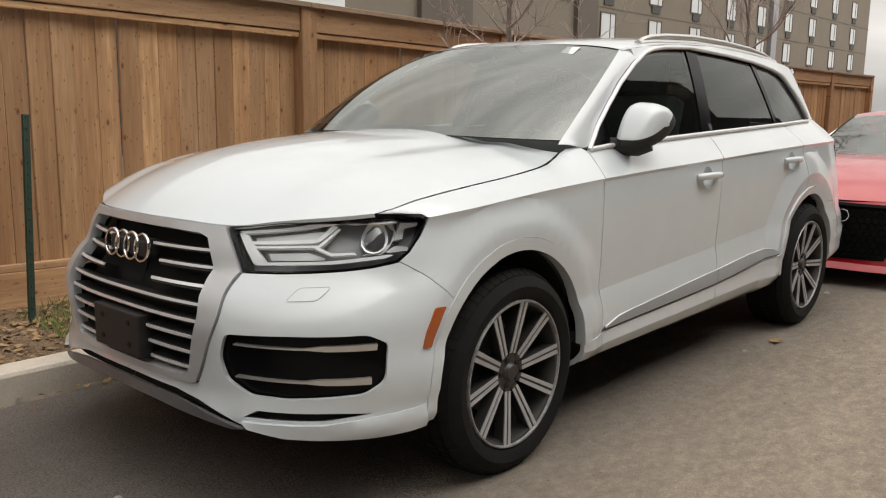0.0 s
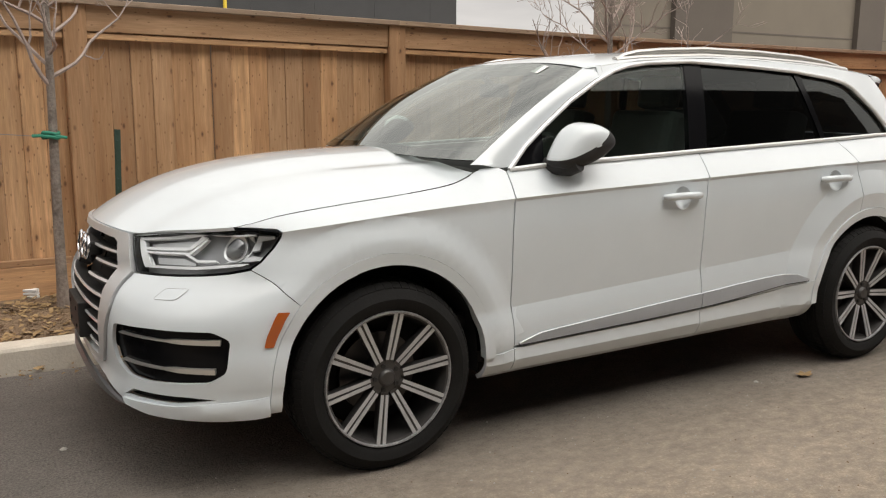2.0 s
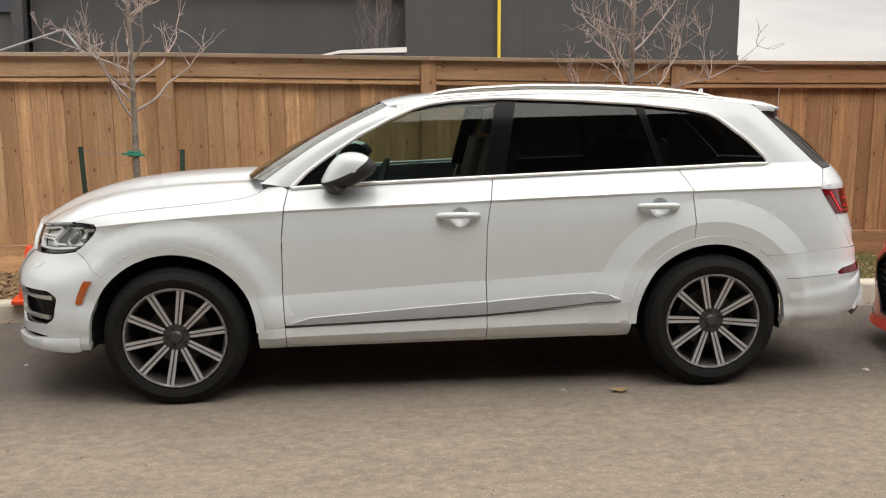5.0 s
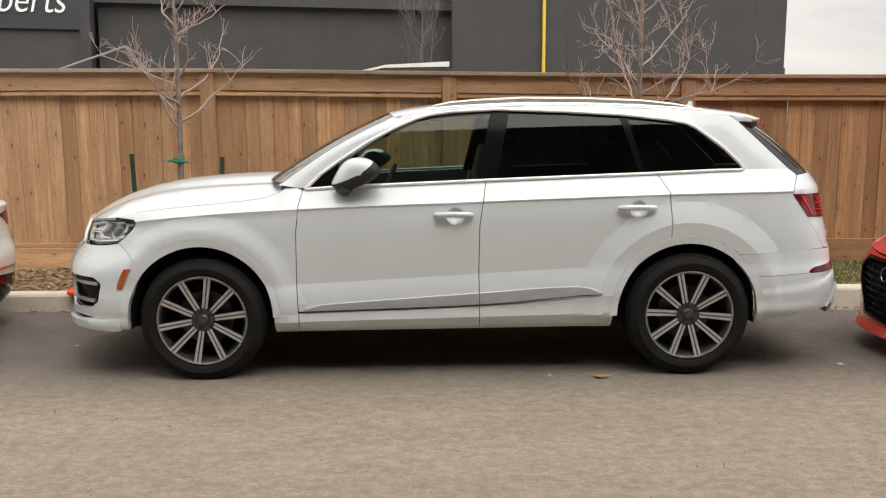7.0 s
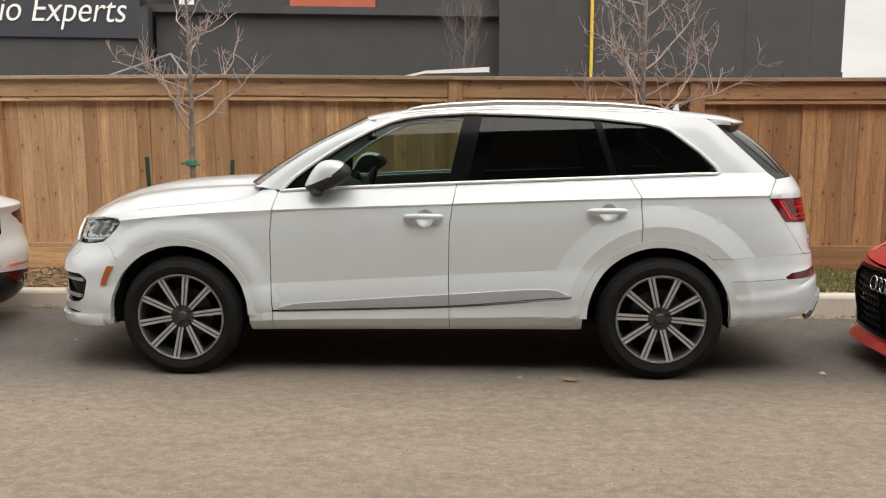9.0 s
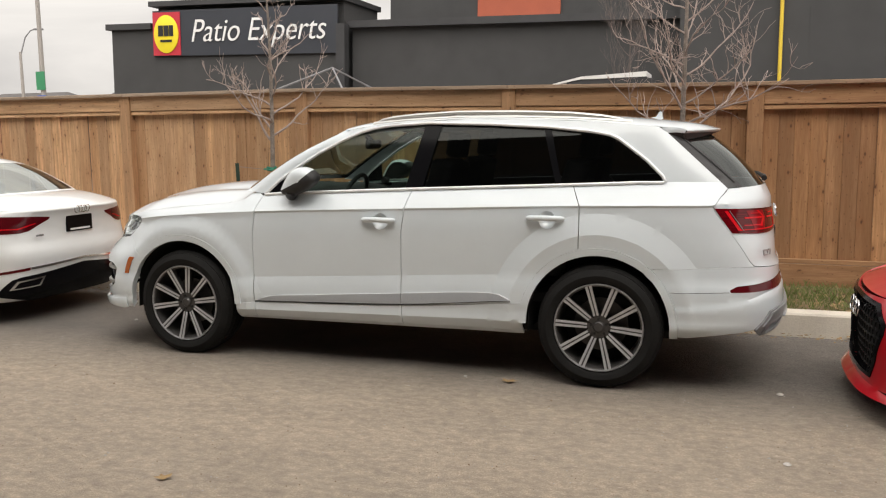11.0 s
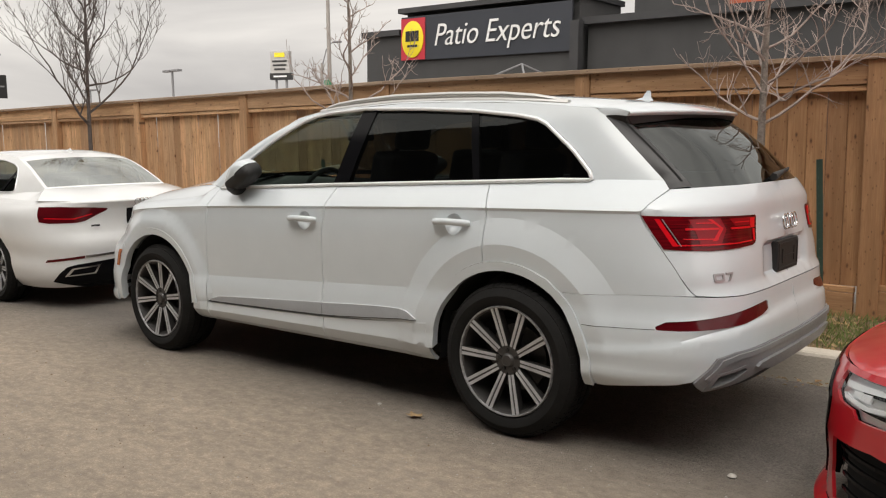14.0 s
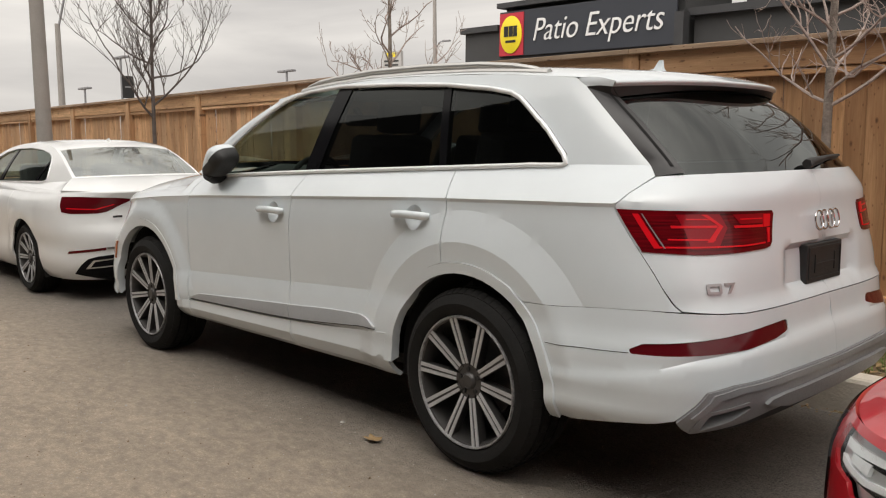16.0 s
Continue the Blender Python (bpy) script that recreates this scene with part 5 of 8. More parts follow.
    sill_folds = tuple([(x / 20, sill_z(x / 20) + f / 0.387 * (fold_z(x / 20) - sill_z(x / 20))) for x in range(9, 50)] for f in (0.03, 0.091, 0.152))
    for x0, x1 in ((HUB_F + ARCH_R + 0.006, 0.6105), (0.6145, 1.7095), (1.7135, 2.525)):
        xs = [x0 + (x1 - x0) * i / 12 for i in range(13)]
        sk("sill", [(x, sill_up(min(x, 2.515))) for x in xs] + [(x, sill_z(x)) for x in xs[::-1]], WHITE_PAINT, "", (), sill_folds, 0.035, 0.004, 0.02, smooth=16)
    # rear quarter with roof side rail and rear pillar
    upper = [(1.24, roof_edge(1.24)), (1.4, roof_edge(1.4)), (1.7, roof_edge(1.7)), (2.1, roof_edge(2.1)), (2.5, roof_edge(2.5)), (2.9, roof_edge(2.9)), (3.19, roof_edge(3.19)), rear_x(3.29, roof_edge(3.29))]
    low_edge = [rear_x(3.80, 0.773), rear_x(3.66, 0.769), rear_x(3.5, 0.757)] + wrapped(arc(HUB_R, ARCH_Z, FLARE_R, 49, 103, 18))
    quarter = [(1.24, 1.545)] + upper + gate_line + low_edge + shifted(gap_c, GAP)[::-1] + [(2.84, belt(2.84))] + wrapped(dense([(3.1, belt(3.1)), (3.33, belt(3.33) - 0.004), (3.368, 1.258), (3.354, 1.298), (3.258, 1.392), (3.146, 1.478)], 0.025, False)) + [(3.08, 1.526), (3.025, 1.551), (2.90, 1.574), (2.62, 1.605), (2.26, 1.626), (1.83, 1.640), (1.55, 1.626), (1.42, 1.608), (1.33, 1.583)]
    sk("quarter_panel", quarter, WHITE_PAINT, "white rear quarter panel and roof side", (), lines + tuple(blister_r), 0.04, smooth=12)
    arch([rear_x(HUB_R + ARCH_R, 0.338), rear_x(HUB_R + FLARE_R - 0.001, 0.338)] + wrapped(arc(HUB_R, ARCH_Z, FLARE_R - 0.001, -3, 180)) + [(HUB_R - FLARE_R + 0.001, 0.385), (HUB_R - ARCH_R, 0.385)] + wrapped(arc(HUB_R, ARCH_Z, ARCH_R, 180, -4)), 0.007)
    # windows, pillars, bright trim
    g1 = [p for p in band_top if p[0] < 1.80] + [(1.825, 1.632), (1.715, belt(1.71) + 0.002)] + [(1.2, belt(1.2) + 0.002), (0.8, belt(0.8) + 0.002)]
    g2 = [(1.80, belt(1.8) + 0.002), (1.895, 1.630), (2.26, 1.618), (2.618, 1.597), (2.725, belt(2.72) + 0.002), (2.2, belt(2.2) + 0.002)]
    g3 = [(2.735, belt(2.735) + 0.002), (2.629, 1.596)] + [p for p in band_top if p[0] > 2.7] + [(3.2, belt(3.2) + 0.002)]
    for nm, o, mt, lb in (("front_side_window", g1, GLASS_SIDE, "lightly tinted side window"), ("rear_side_window", g2, GLASS_DARK, "dark privacy side window"), ("quarter_window", g3, GLASS_DARK, "dark privacy quarter window")):
        w = sk(nm, o, mt, lb, (), (), 0.03, -0.010, 0)
        w.visible_shadow = False
    sk("door_pillar", [(1.700, belt(1.7)), (1.800, 1.634), (1.915, 1.634), (1.82, belt(1.82))], BLACK_GLOSS, "gloss black pillar", (), (), 0.05, -0.005, 0.03)
    sk("door_pillar", [(2.705, belt(2.705)), (2.597, 1.602), (2.645, 1.598), (2.745, belt(2.745))], BLACK_GLOSS, "", (), (), 0.05, -0.005, 0.03)
    sk("mirror_corner", [(0.655, 1.152), (0.75, 1.243), (0.86, 1.322), (0.84, belt(0.84)), (0.7, belt(0.7))], BLACK_GLOSS, "", (), (), 0.05, -0.004, 0.01)

    def trim_tube(line, r, name, mat):
        g = Geo()
        pts = []
        for a, z in dense(line, 0.03, False):
            q = S.at(a, z) + (Vector((0, -0.98, 0.2)) if a < S.x1 else S.normal(a, z)) * 0.006
            pts.append((q.x, q.y * (-1 if mir else 1), q.z))
        g.tube(pts, r, 12)
        return part(name, g, mat, suv, "", smooth=60)

    trim_tube(band_top + band_low + [band_top[0]], 0.0105, "window_chrome", TRIM_CHROME)
    # rear bumper
    rb_top = [rear_x(3.34, 0.7505), rear_x(3.5, 0.7555), rear_x(3.66, 0.7675), rear_x(3.80, 0.7715), rear_x(3.886, 0.767), ra(0.70, 0.759), ra(0.60, 0.754), ra(0.3, 0.756), ra(0.0005, 0.757)]
    refl = rounded([rear_x(3.748, 0.640), rear_x(3.79, 0.662), ra(0.70, 0.682), ra(0.50, 0.700), ra(0.385, 0.707), ra(0.365, 0.703), ra(0.36, 0.675), ra(0.45, 0.655), ra(0.62, 0.636), rear_x(3.86, 0.626), rear_x(3.758, 0.626)], 0.008)
    groove = [rear_x(3.42 + 0.033 * i, 0.618 + 0.0016 * i) for i in range(11)]
    rear_bumper = rb_top + [ra(0.0005, 0.524), ra(0.40, 0.531), ra(0.70, 0.524), ra(0.790, 0.507), ra(0.858, 0.402), rear_x(3.84, 0.386), rear_x(3.735, 0.374), rear_x(3.60, 0.352), rear_x(3.51, 0.337), rear_x(HUB_R + FLARE_R, 0.338)] + wrapped(arc(HUB_R, ARCH_Z, FLARE_R, -3, 48, 12))
    zl = curve((S.x1, 0.505), (rear_x(3.45, 0.515)[0], 0.512), (rear_x(3.827, 0.56)[0], 0.560), (ra(0.784, 0.61)[0], 0.603), (ra(0.372, 0.637)[0], 0.634), (AR, 0.640))
    zs = curve((S.x1, 0.617), (rear_x(3.45, 0.62)[0], 0.618), (rear_x(3.76, 0.62)[0], 0.628), (ra(0.62, 0.64)[0], 0.640), (ra(0.36, 0.67)[0], 0.680), (AR, 0.686))

    def ledge(a, z):
        lo, hi = zl(a), zs(a)
        fade = step(S.x1 + 0.06, S.x1 + 0.22, a)
        if z >= hi:
            return 0.0
        if z > lo + 0.016:
            return -0.008 * fade * (hi - z) / max(hi - lo - 0.016, 0.01)
        if z > lo:
            return -0.008 * fade * (z - lo) / 0.016
        return -0.008 * fade * ((lo - z) / 0.2) ** 1.5

    edges = [[(a, f(a) + d) for a in [S.x1 + 0.06 + (AR - S.x1 - 0.06) * i / 60 for i in range(61)]] for f, d in ((zl, 0.0), (zl, 0.016), (zs, 0.0))]
    sk("rear_bumper", rear_bumper, WHITE_PAINT, "white rear bumper", (refl,), tuple(edges), 0.032, ledge)
    gg = Geo()
    gg.tube([(lambda q: (q.x, q.y * (-1 if mir else 1), q.z))(S.at(a, z) + S.normal(a, z) * 0.0001) for a, z in dense([(a, zs(a)) for a, _ in groove], 0.03, False)], 0.0013, 5)
    part("bumper_seam", gg, BLACK_DEEP, suv)
    sk("reflector_strip", refl, RED_DARK, "dark red reflector strip", (), (), 0.03, -0.004, 0.01)
    pipe = rounded([ra(0.775, 0.428), ra(0.640, 0.449), ra(0.622, 0.437), ra(0.690, 0.402), ra(0.788, 0.374)], 0.008)
    collar = rounded([ra(0.795, 0.436), ra(0.640, 0.460), ra(0.605, 0.441), ra(0.690, 0.390), ra(0.806, 0.362)], 0.008)
    sk("diffuser", [ra(0.0005, 0.522), ra(0.40, 0.529), ra(0.70, 0.522), ra(0.788, 0.505), ra(0.855, 0.402), ra(0.835, 0.380), ra(0.800, 0.358), ra(0.66, 0.378), ra(0.50, 0.402), ra(0.30, 0.410), ra(0.0005, 0.413)], SKID, "satin grey rear skid plate", (pipe,), (), 0.03, 0.006, 0.03)
    sk("skid_ridge", [ra(0.0005, 0.516), ra(0.40, 0.522), ra(0.69, 0.515), ra(0.772, 0.497), ra(0.826, 0.42), ra(0.812, 0.415), ra(0.755, 0.480), ra(0.68, 0.495), ra(0.40, 0.501), ra(0.0005, 0.495)], SKID, "", (), (), 0.03, 0.014, 0.014)
    sk("skid_lip", [ra(0.0005, 0.462), ra(0.45, 0.463), ra(0.53, 0.456), ra(0.555, 0.442), ra(0.50, 0.428), ra(0.40, 0.408), ra(0.0005, 0.400)], SKID, "", (), (), 0.03, 0.020, 0.03)
    sk("diffuser_under", [ra(0.0005, 0.412), ra(0.3, 0.409), ra(0.50, 0.401), ra(0.66, 0.377), ra(0.80, 0.357), ra(0.70, 0.33), ra(0.5, 0.33), ra(0.0005, 0.33)], BLACK_PLASTIC, "", (), (), 0.04, -0.02, 0)
    sk("exhaust_trim", collar, SKID, "satin exhaust trim", (pipe,), (), 0.02, 0.009, 0.05)
    sk("exhaust_mouth", pipe, BLACK_DEEP, "", (), (), 0.03, -0.035, 0)
    # tailgate
    lamp_t = [rear_x(3.650, 1.111), rear_x(3.752, 0.968), ra(0.72, 0.957), ra(0.60, 0.958), ra(0.45, 0.964), ra(0.42, 0.970), ra(0.405, 0.985), ra(0.378, 1.085), ra(0.388, 1.096), ra(0.5, 1.099), ra(0.72, 1.106)]
    gate_edge = [rear_x(3.80, 1.226), rear_x(3.724, 1.220), rear_x(3.676, 1.165), rear_x(3.646, 1.121), rear_x(3.654, 1.095), rear_x(3.749, 0.963), rear_x(3.827, 0.851), rear_x(3.870, 0.788), rear_x(3.888, 0.774), ra(0.72, 0.764), ra(0.60, 0.758), ra(0.3, 0.760), ra(0.0005, 0.761)]

    def gate_lift(a, z):
        y = abs(S.at(a, z).y)
        return -0.024 * step(0.36, 0.28, y + (z - 0.80) * 0.1) * step(0.79, 0.82, z) * step(0.965, 0.945, z)

    gate_lines = ([ra(0.0005, 0.968), ra(0.33, 0.968)], [ra(0.0005, 0.945), ra(0.30, 0.945)])
    sk("tailgate", gate_edge + [ra(0.0005, 1.232), ra(0.3, 1.232), ra(0.55, 1.230)], WHITE_PAINT, "white tailgate", (lamp_t,), gate_lines, 0.028, gate_lift)
    tl = sk("tail_lamp", lamp_t, RED_LENS, "wide red tail lamp", (), (), 0.03, 0.004, 0.02)
    bar = lambda y0, z0, y1, z1, w: [ra(y0, z0 + w), ra((y0 + y1) / 2, (z0 + z1) / 2 + w), ra(y1, z1 + w), ra(y1, z1 - w), ra((y0 + y1) / 2, (z0 + z1) / 2 - w), ra(y0, z0 - w)]
    sk("lamp_panel", [ra(0.767, 1.094), ra(0.754, 1.038), ra(0.750, 0.976), ra(0.665, 0.976), ra(0.618, 1.045), ra(0.640, 1.094)], RED_MID, "", (), (), 0.03, 0.0055, 0.002, tl)
    sk("lamp_panel", [ra(0.590, 1.090), ra(0.560, 1.056), ra(0.450, 1.054), ra(0.440, 1.088)], RED_MID, "", (), (), 0.03, 0.0055, 0.002, tl)
    tubes = [bar(0.785, 1.052, 0.655, 1.050, 0.0045), bar(0.590, 1.047, 0.450, 1.044, 0.0045), bar(0.745, 1.077, 0.670, 1.075, 0.0022), bar(0.800, 1.010, 0.670, 1.006, 0.0025),
             bar(0.825, 0.984, 0.560, 0.981, 0.0028), bar(0.560, 0.981, 0.450, 0.985, 0.0028), bar(0.560, 1.072, 0.450, 1.070, 0.0022),
             [ra(0.700, 1.092), ra(0.650, 1.052), ra(0.700, 0.998), ra(0.680, 0.998), ra(0.634, 1.050), ra(0.682, 1.092)],
             [ra(0.442, 1.086), ra(0.402, 1.084), ra(0.412, 1.040), ra(0.448, 1.040)], [ra(0.428, 1.036), ra(0.413, 1.036), ra(0.424, 0.985), ra(0.436, 0.985)],
             [rear_x(3.703, 1.096), rear_x(3.745, 1.036), rear_x(3.784, 0.980), rear_x(3.803, 0.980), rear_x(3.764, 1.036), rear_x(3.722, 1.096)]]
    for o in tubes:
        sk("lamp_tube", o, RED_BRIGHT, "", (), (), 0.03, 0.007, 0.004, tl)
    sk("lamp_divider", [rear_x(3.730, 1.096), rear_x(3.772, 1.036), rear_x(3.811, 0.980), rear_x(3.815, 0.980), rear_x(3.776, 1.036), rear_x(3.734, 1.096)], LAMP_GREY, "", (), (), 0.03, 0.007, 0.003, tl)
    sk("lamp_shade", [ra(0.79, 1.0965), ra(0.60, 1.0925), ra(0.40, 1.0885), ra(0.395, 1.0955), ra(0.5, 1.0985), ra(0.72, 1.1045)], RED_DARK, "", (), (), 0.03, 0.006, 0.003, tl)

    # bonnet half, roof half, glass front and rear
    sy = -1 if mir else 1

    def hood_pt(u, v):
        # u: from the middle to the shut line, v: from the lip to the windscreen
        lim = 0.797 + (0.785 - 0.797) * v
        y = lim * u
        x_front = lip_x(y)
        x_back = 0.385 + 0.118 * u ** 2.2 + 0.035 * math.sin(math.pi * u)
        x = x_front + (x_back - x_front) * (v * 0.6 + 0.4 * v * v)
        xe = max(x, -0.5)
        edge = -S.at(*front_x(xe, max(hood_z(xe, hood_side(xe)), crease(xe) + 0.02))).y - 0.003
        z = hood_z(x, y)
        ze = max(hood_z(xe, hood_side(xe)), crease(xe) + 0.02) - 0.002
        k = u ** 6
        return (x, -(y + (edge - lim) * k * step(-0.56, -0.49, x)), z + (ze - hood_z(x, lim)) * k * step(-0.56, -0.49, x))

    g = patch(hood_pt, 36, 44, mirror=mir)
    part("bonnet", g, WHITE_PAINT, suv, "white bonnet half", smooth=50)
    g = patch(lambda u, v: (lambda p: (p[0] + 0.006 * v, p[1], p[2] - 0.012 * v))(hood_pt(u, 0.0)), 36, 3, mirror=mir)
    part("bonnet_lip", g, WHITE_PAINT, suv, smooth=50)
    g = patch(lambda u, v: (hood_pt(u, 1.0)[0] - 0.02 + 0.16 * v, hood_pt(u, 1.0)[1], hood_pt(u, 1.0)[2] - 0.018 - 0.01 * v), 20, 3, mirror=mir)
    part("wiper_cowl", g, BLACK_PLASTIC, suv, "black wiper cowl", smooth=50)

    def ws_pt(u, v):
        yb, yt = 0.790, 0.640
        y = (yb + (yt - yb) * v + 0.026 * math.sin(math.pi * v)) * u
        bend = 0.35 * u * u + 0.65 * u ** 6
        xb = 0.365 + 0.150 * bend
        xt = 1.145 + 0.050 * bend
        zb = 1.200 - 0.008 * u * u
        zt = 1.626 - 0.036 * u ** 3
        bow = 0.022 * math.sin(math.pi * v)
        return (xb + (xt - xb) * v - bow * 0.5, -y, zb + (zt - zb) * v + bow)

    w = part("windscreen", patch(ws_pt, 20, 20, mirror=mir), GLASS_FRONT, suv, "windscreen reflecting the pale sky", smooth=60)
    w.visible_shadow = False
    for nm, f in (("screen_band", lambda u, v: ws_pt(u, 0.075 * v)), ("screen_band", lambda u, v: ws_pt(0.955 + 0.045 * u, v)), ("screen_band", lambda u, v: ws_pt(u, 0.965 + 0.035 * v))):
        part(nm, patch(lambda u, v, f=f: (lambda p: (p[0] + 0.003, p[1] * 0.997, p[2] - 0.004))(f(u, v)), 20, 8, mirror=mir), BLACK_GLOSS, suv, smooth=60)
    # front pillar from the screen's edge to the window band
    edge_out = [(0.60, 1.160), (0.655, 1.163), (0.745, 1.250), (0.855, 1.330), (1.025, 1.441), (1.195, 1.529), (1.26, 1.557)]

    def pil(u, v):
        k = v * (len(edge_out) - 1)
        i = min(int(k), len(edge_out) - 2)
        t = k - i
        a, z = edge_out[i][0] * (1 - t) + edge_out[i + 1][0] * t, edge_out[i][1] * (1 - t) + edge_out[i + 1][1] * t
        o = S.at(a, z) + Vector((0, 0, 0))
        sv = 0.0 if v < 0.12 else (v - 0.12) / 0.88
        wq = Vector(ws_pt(1.0, min(sv * 1.0, 1.0)))
        if v < 0.12:
            wq = Vector((0.485 + 0.03 * v / 0.12, -0.80 + 0.01 * v / 0.12, 1.176 + 0.016 * v / 0.12))
        q = o.lerp(wq, u)
        q += Vector((-0.25, -0.75, 0.6)) * 0.009 * math.sin(math.pi * u)
        return q

    part("front_pillar", patch(pil, 8, 40, mirror=mir), WHITE_PAINT, suv, "white windscreen pillar", smooth=60)

    cap = [Vector(ws_pt(1.0, 0.93)), S.at(1.245, 1.546), S.at(1.27, 1.572), S.at(1.27, roof_edge(1.27) + 0.002), Vector(ws_pt(1.0, 1.0)) + Vector((0, 0, 0.002))]
    part("pillar_cap", Geo().add([(p.x, p.y * (-1 if mir else 1), p.z) for p in (q + Vector((0, -0.001, 0.0015)) for q in cap)], [(0, 1, 2, 3, 4)]), WHITE_PAINT, suv)

    def roof_pt(u, v):
        x = 1.145 + 0.05 * (0.35 * u * u + 0.65 * u ** 6) * (1 - v) + (3.42 - 1.145) * v - 0.09 * u * u * v
        ye = S.side(x, roof_edge(x)) if x > 1.26 else 0.640 + (S.side(1.26, roof_edge(1.26)) - 0.640) * max(x - 1.145, 0) / 0.115
        zr = roof_mid(x)
        ze = roof_edge(x)
        return (x, -ye * u, ze + (zr - ze) * max(1 - abs(u) ** 3.2, 0) ** 0.8)

    part("roof", patch(roof_pt, 24, 36, mirror=mir), WHITE_PAINT, suv, "white roof", smooth=60)
    part("headliner", patch(lambda u, v: (lambda p: (p[0], p[1] * 0.97, p[2] - 0.05))(roof_pt(u, 0.05 + 0.9 * v)), 12, 12, mirror=mir), HEADLINER, suv, smooth=60)
    rail = Geo()
    line = [(1.40, 0), (1.46, 0.034), (1.54, 0.054), (1.7, 0.064), (2.0, 0.066), (2.4, 0.066), (2.75, 0.062), (2.95, 0.048), (3.06, 0.026), (3.14, 0)]
    pts = [(x, -sy * (S.side(x, roof_edge(x)) - 0.055), roof_edge(x) + 0.010 + dz * 0.5) for x, dz in line]
    rail.tube(pts, [0.010] + [0.016] * 8 + [0.010], 8)
    part("roof_rail", rail, SATIN, suv, "satin aluminium roof rail", smooth=60)
    part("rail_base", Geo().tube([(x, -sy * (S.side(x, roof_edge(x)) - 0.05), roof_edge(x) + 0.008) for x, dz in line], 0.022, 8), SATIN, suv, smooth=60)

    def rear_pt(u, v):
        yb, yt = 0.740, 0.630
        xb, xt = 3.935 - 0.21 * u ** 4, 3.53 - 0.165 * u ** 4
        zb, zt = 1.232 - 0.008 * u, 1.586 - 0.036 * u * u
        bow = 0.025 * math.sin(math.pi * v) * (1 - u ** 4)
        return (xb + (xt - xb) * v + bow * 0.6, -(yb + (yt - yb) * v) * u, zb + (zt - zb) * v + bow)

    w = part("rear_window", patch(lambda u, v: rear_pt((0.905 + 0.025 * v) * u, v), 20, 16, mirror=mir), GLASS_REAR, suv, "dark rear window", smooth=60)
    w.visible_shadow = False

    def fin_pt(u, v):
        x, z = 3.720 - 0.356 * v, 1.222 + 0.329 * v
        o = S.at(*rear_x(x, z)) - S.normal(*rear_x(x, z)) * 0.003
        q = Vector(rear_pt(0.905 + 0.025 * v, v)) + Vector((0.006, -0.004, 0.008)) * (1 - 0.7 * v)
        return o.lerp(q, u) + Vector((0.5, -0.6, 0.5)) * 0.004 * math.sin(math.pi * u)

    part("window_fin", patch(fin_pt, 10, 16, mirror=mir), FIN_GREY, suv, "dark grey rear window fin", smooth=60)
    part("fin_groove", patch(lambda u, v: fin_pt(0.66 + 0.13 * u, 0.07 + 0.87 * v) + Vector((0.5, -0.6, 0.5)) * 0.0015, 3, 16, mirror=mir), BLACK_DEEP, suv, smooth=60)

    def spoil_pt(u, v):
        x0 = 3.42 - 0.092 * u * u
        ye = S.side(3.33, roof_edge(3.33)) * (1 - v) + 0.628 * v
        x = x0 + (3.66 - 0.190 * u ** 2.6 - x0) * v
        z = roof_pt(min(u, 1.0), 1.0)[2] * (1 - v) + (1.580 - 0.010 * u ** 3) * v + 0.008 * math.sin(math.pi * v)
        return (x, -ye * u, z)

    def lerp3(p, q, t):
        return tuple(a + (b - a) * t for a, b in zip(p, q))

    def spoil_lip(u, v):
        # the rounded trailing edge, turned under
        p = spoil_pt(u, 1.0)
        c, k = 1 - math.cos(math.pi * 0.5 * v), math.sin(math.pi * v)
        return (p[0] + 0.006 * k - 0.012 * c, p[1] * (1 + 0.004 * k), p[2] - 0.021 * v)

    part("spoiler", patch(spoil_pt, 24, 10, mirror=mir), WHITE_PAINT, suv, "white roof spoiler", smooth=60)
    part("spoiler_edge", patch(spoil_lip, 24, 6, mirror=mir), WHITE_PAINT, suv, smooth=60)
    part("spoiler_under", patch(lambda u, v: lerp3(spoil_lip(u, 1.0), (lambda q: (q[0], q[1], q[2] + 0.006))(rear_pt(u * (1 - 0.06 * v), 0.84)), v), 24, 3, mirror=mir), BLACK_PLASTIC, suv, smooth=60)

    def spoiler_low(u):
        a, b = S.at(*rear_x(3.362, 1.553)), Vector(spoil_lip(1.0, 1.0))
        return a.lerp(b, u) + Vector((0, 0, 0.004)) * math.sin(math.pi * u)

    def spoiler_flank(u, v):
        q = Vector(spoil_pt(1.0, u)).lerp(spoiler_low(u), v)
        e = S.at(*rear_x(3.305 + 0.057 * v, 1.592 - 0.039 * v))
        return q.lerp(e, max(1 - 3 * u, 0) * min(4 * v, 1)) + Vector((0, -0.006, 0)) * math.sin(math.pi * v) * min(3 * u, 1) * (1 - u)

    part("spoiler_side", patch(spoiler_flank, 14, 6, mirror=mir), WHITE_PAINT, suv, smooth=60)
    part("spoiler_side_lower", patch(lambda u, v: Vector(spoiler_low(u)).lerp(Vector(fin_pt(u, 1 - 0.16 * u)), v), 10, 3, mirror=mir), BLACK_PLASTIC, suv, smooth=60)

    # door mirror: one side profile, scaled along its width
    prof = [(0.812, 1.185), (0.835, 1.235), (0.868, 1.290), (0.912, 1.335), (0.96, 1.350), (1.01, 1.351), (1.06, 1.336), (1.10, 1.305), (1.112, 1.272), (1.095, 1.245), (1.04, 1.205), (0.97, 1.172), (0.90, 1.155), (0.84, 1.160)]
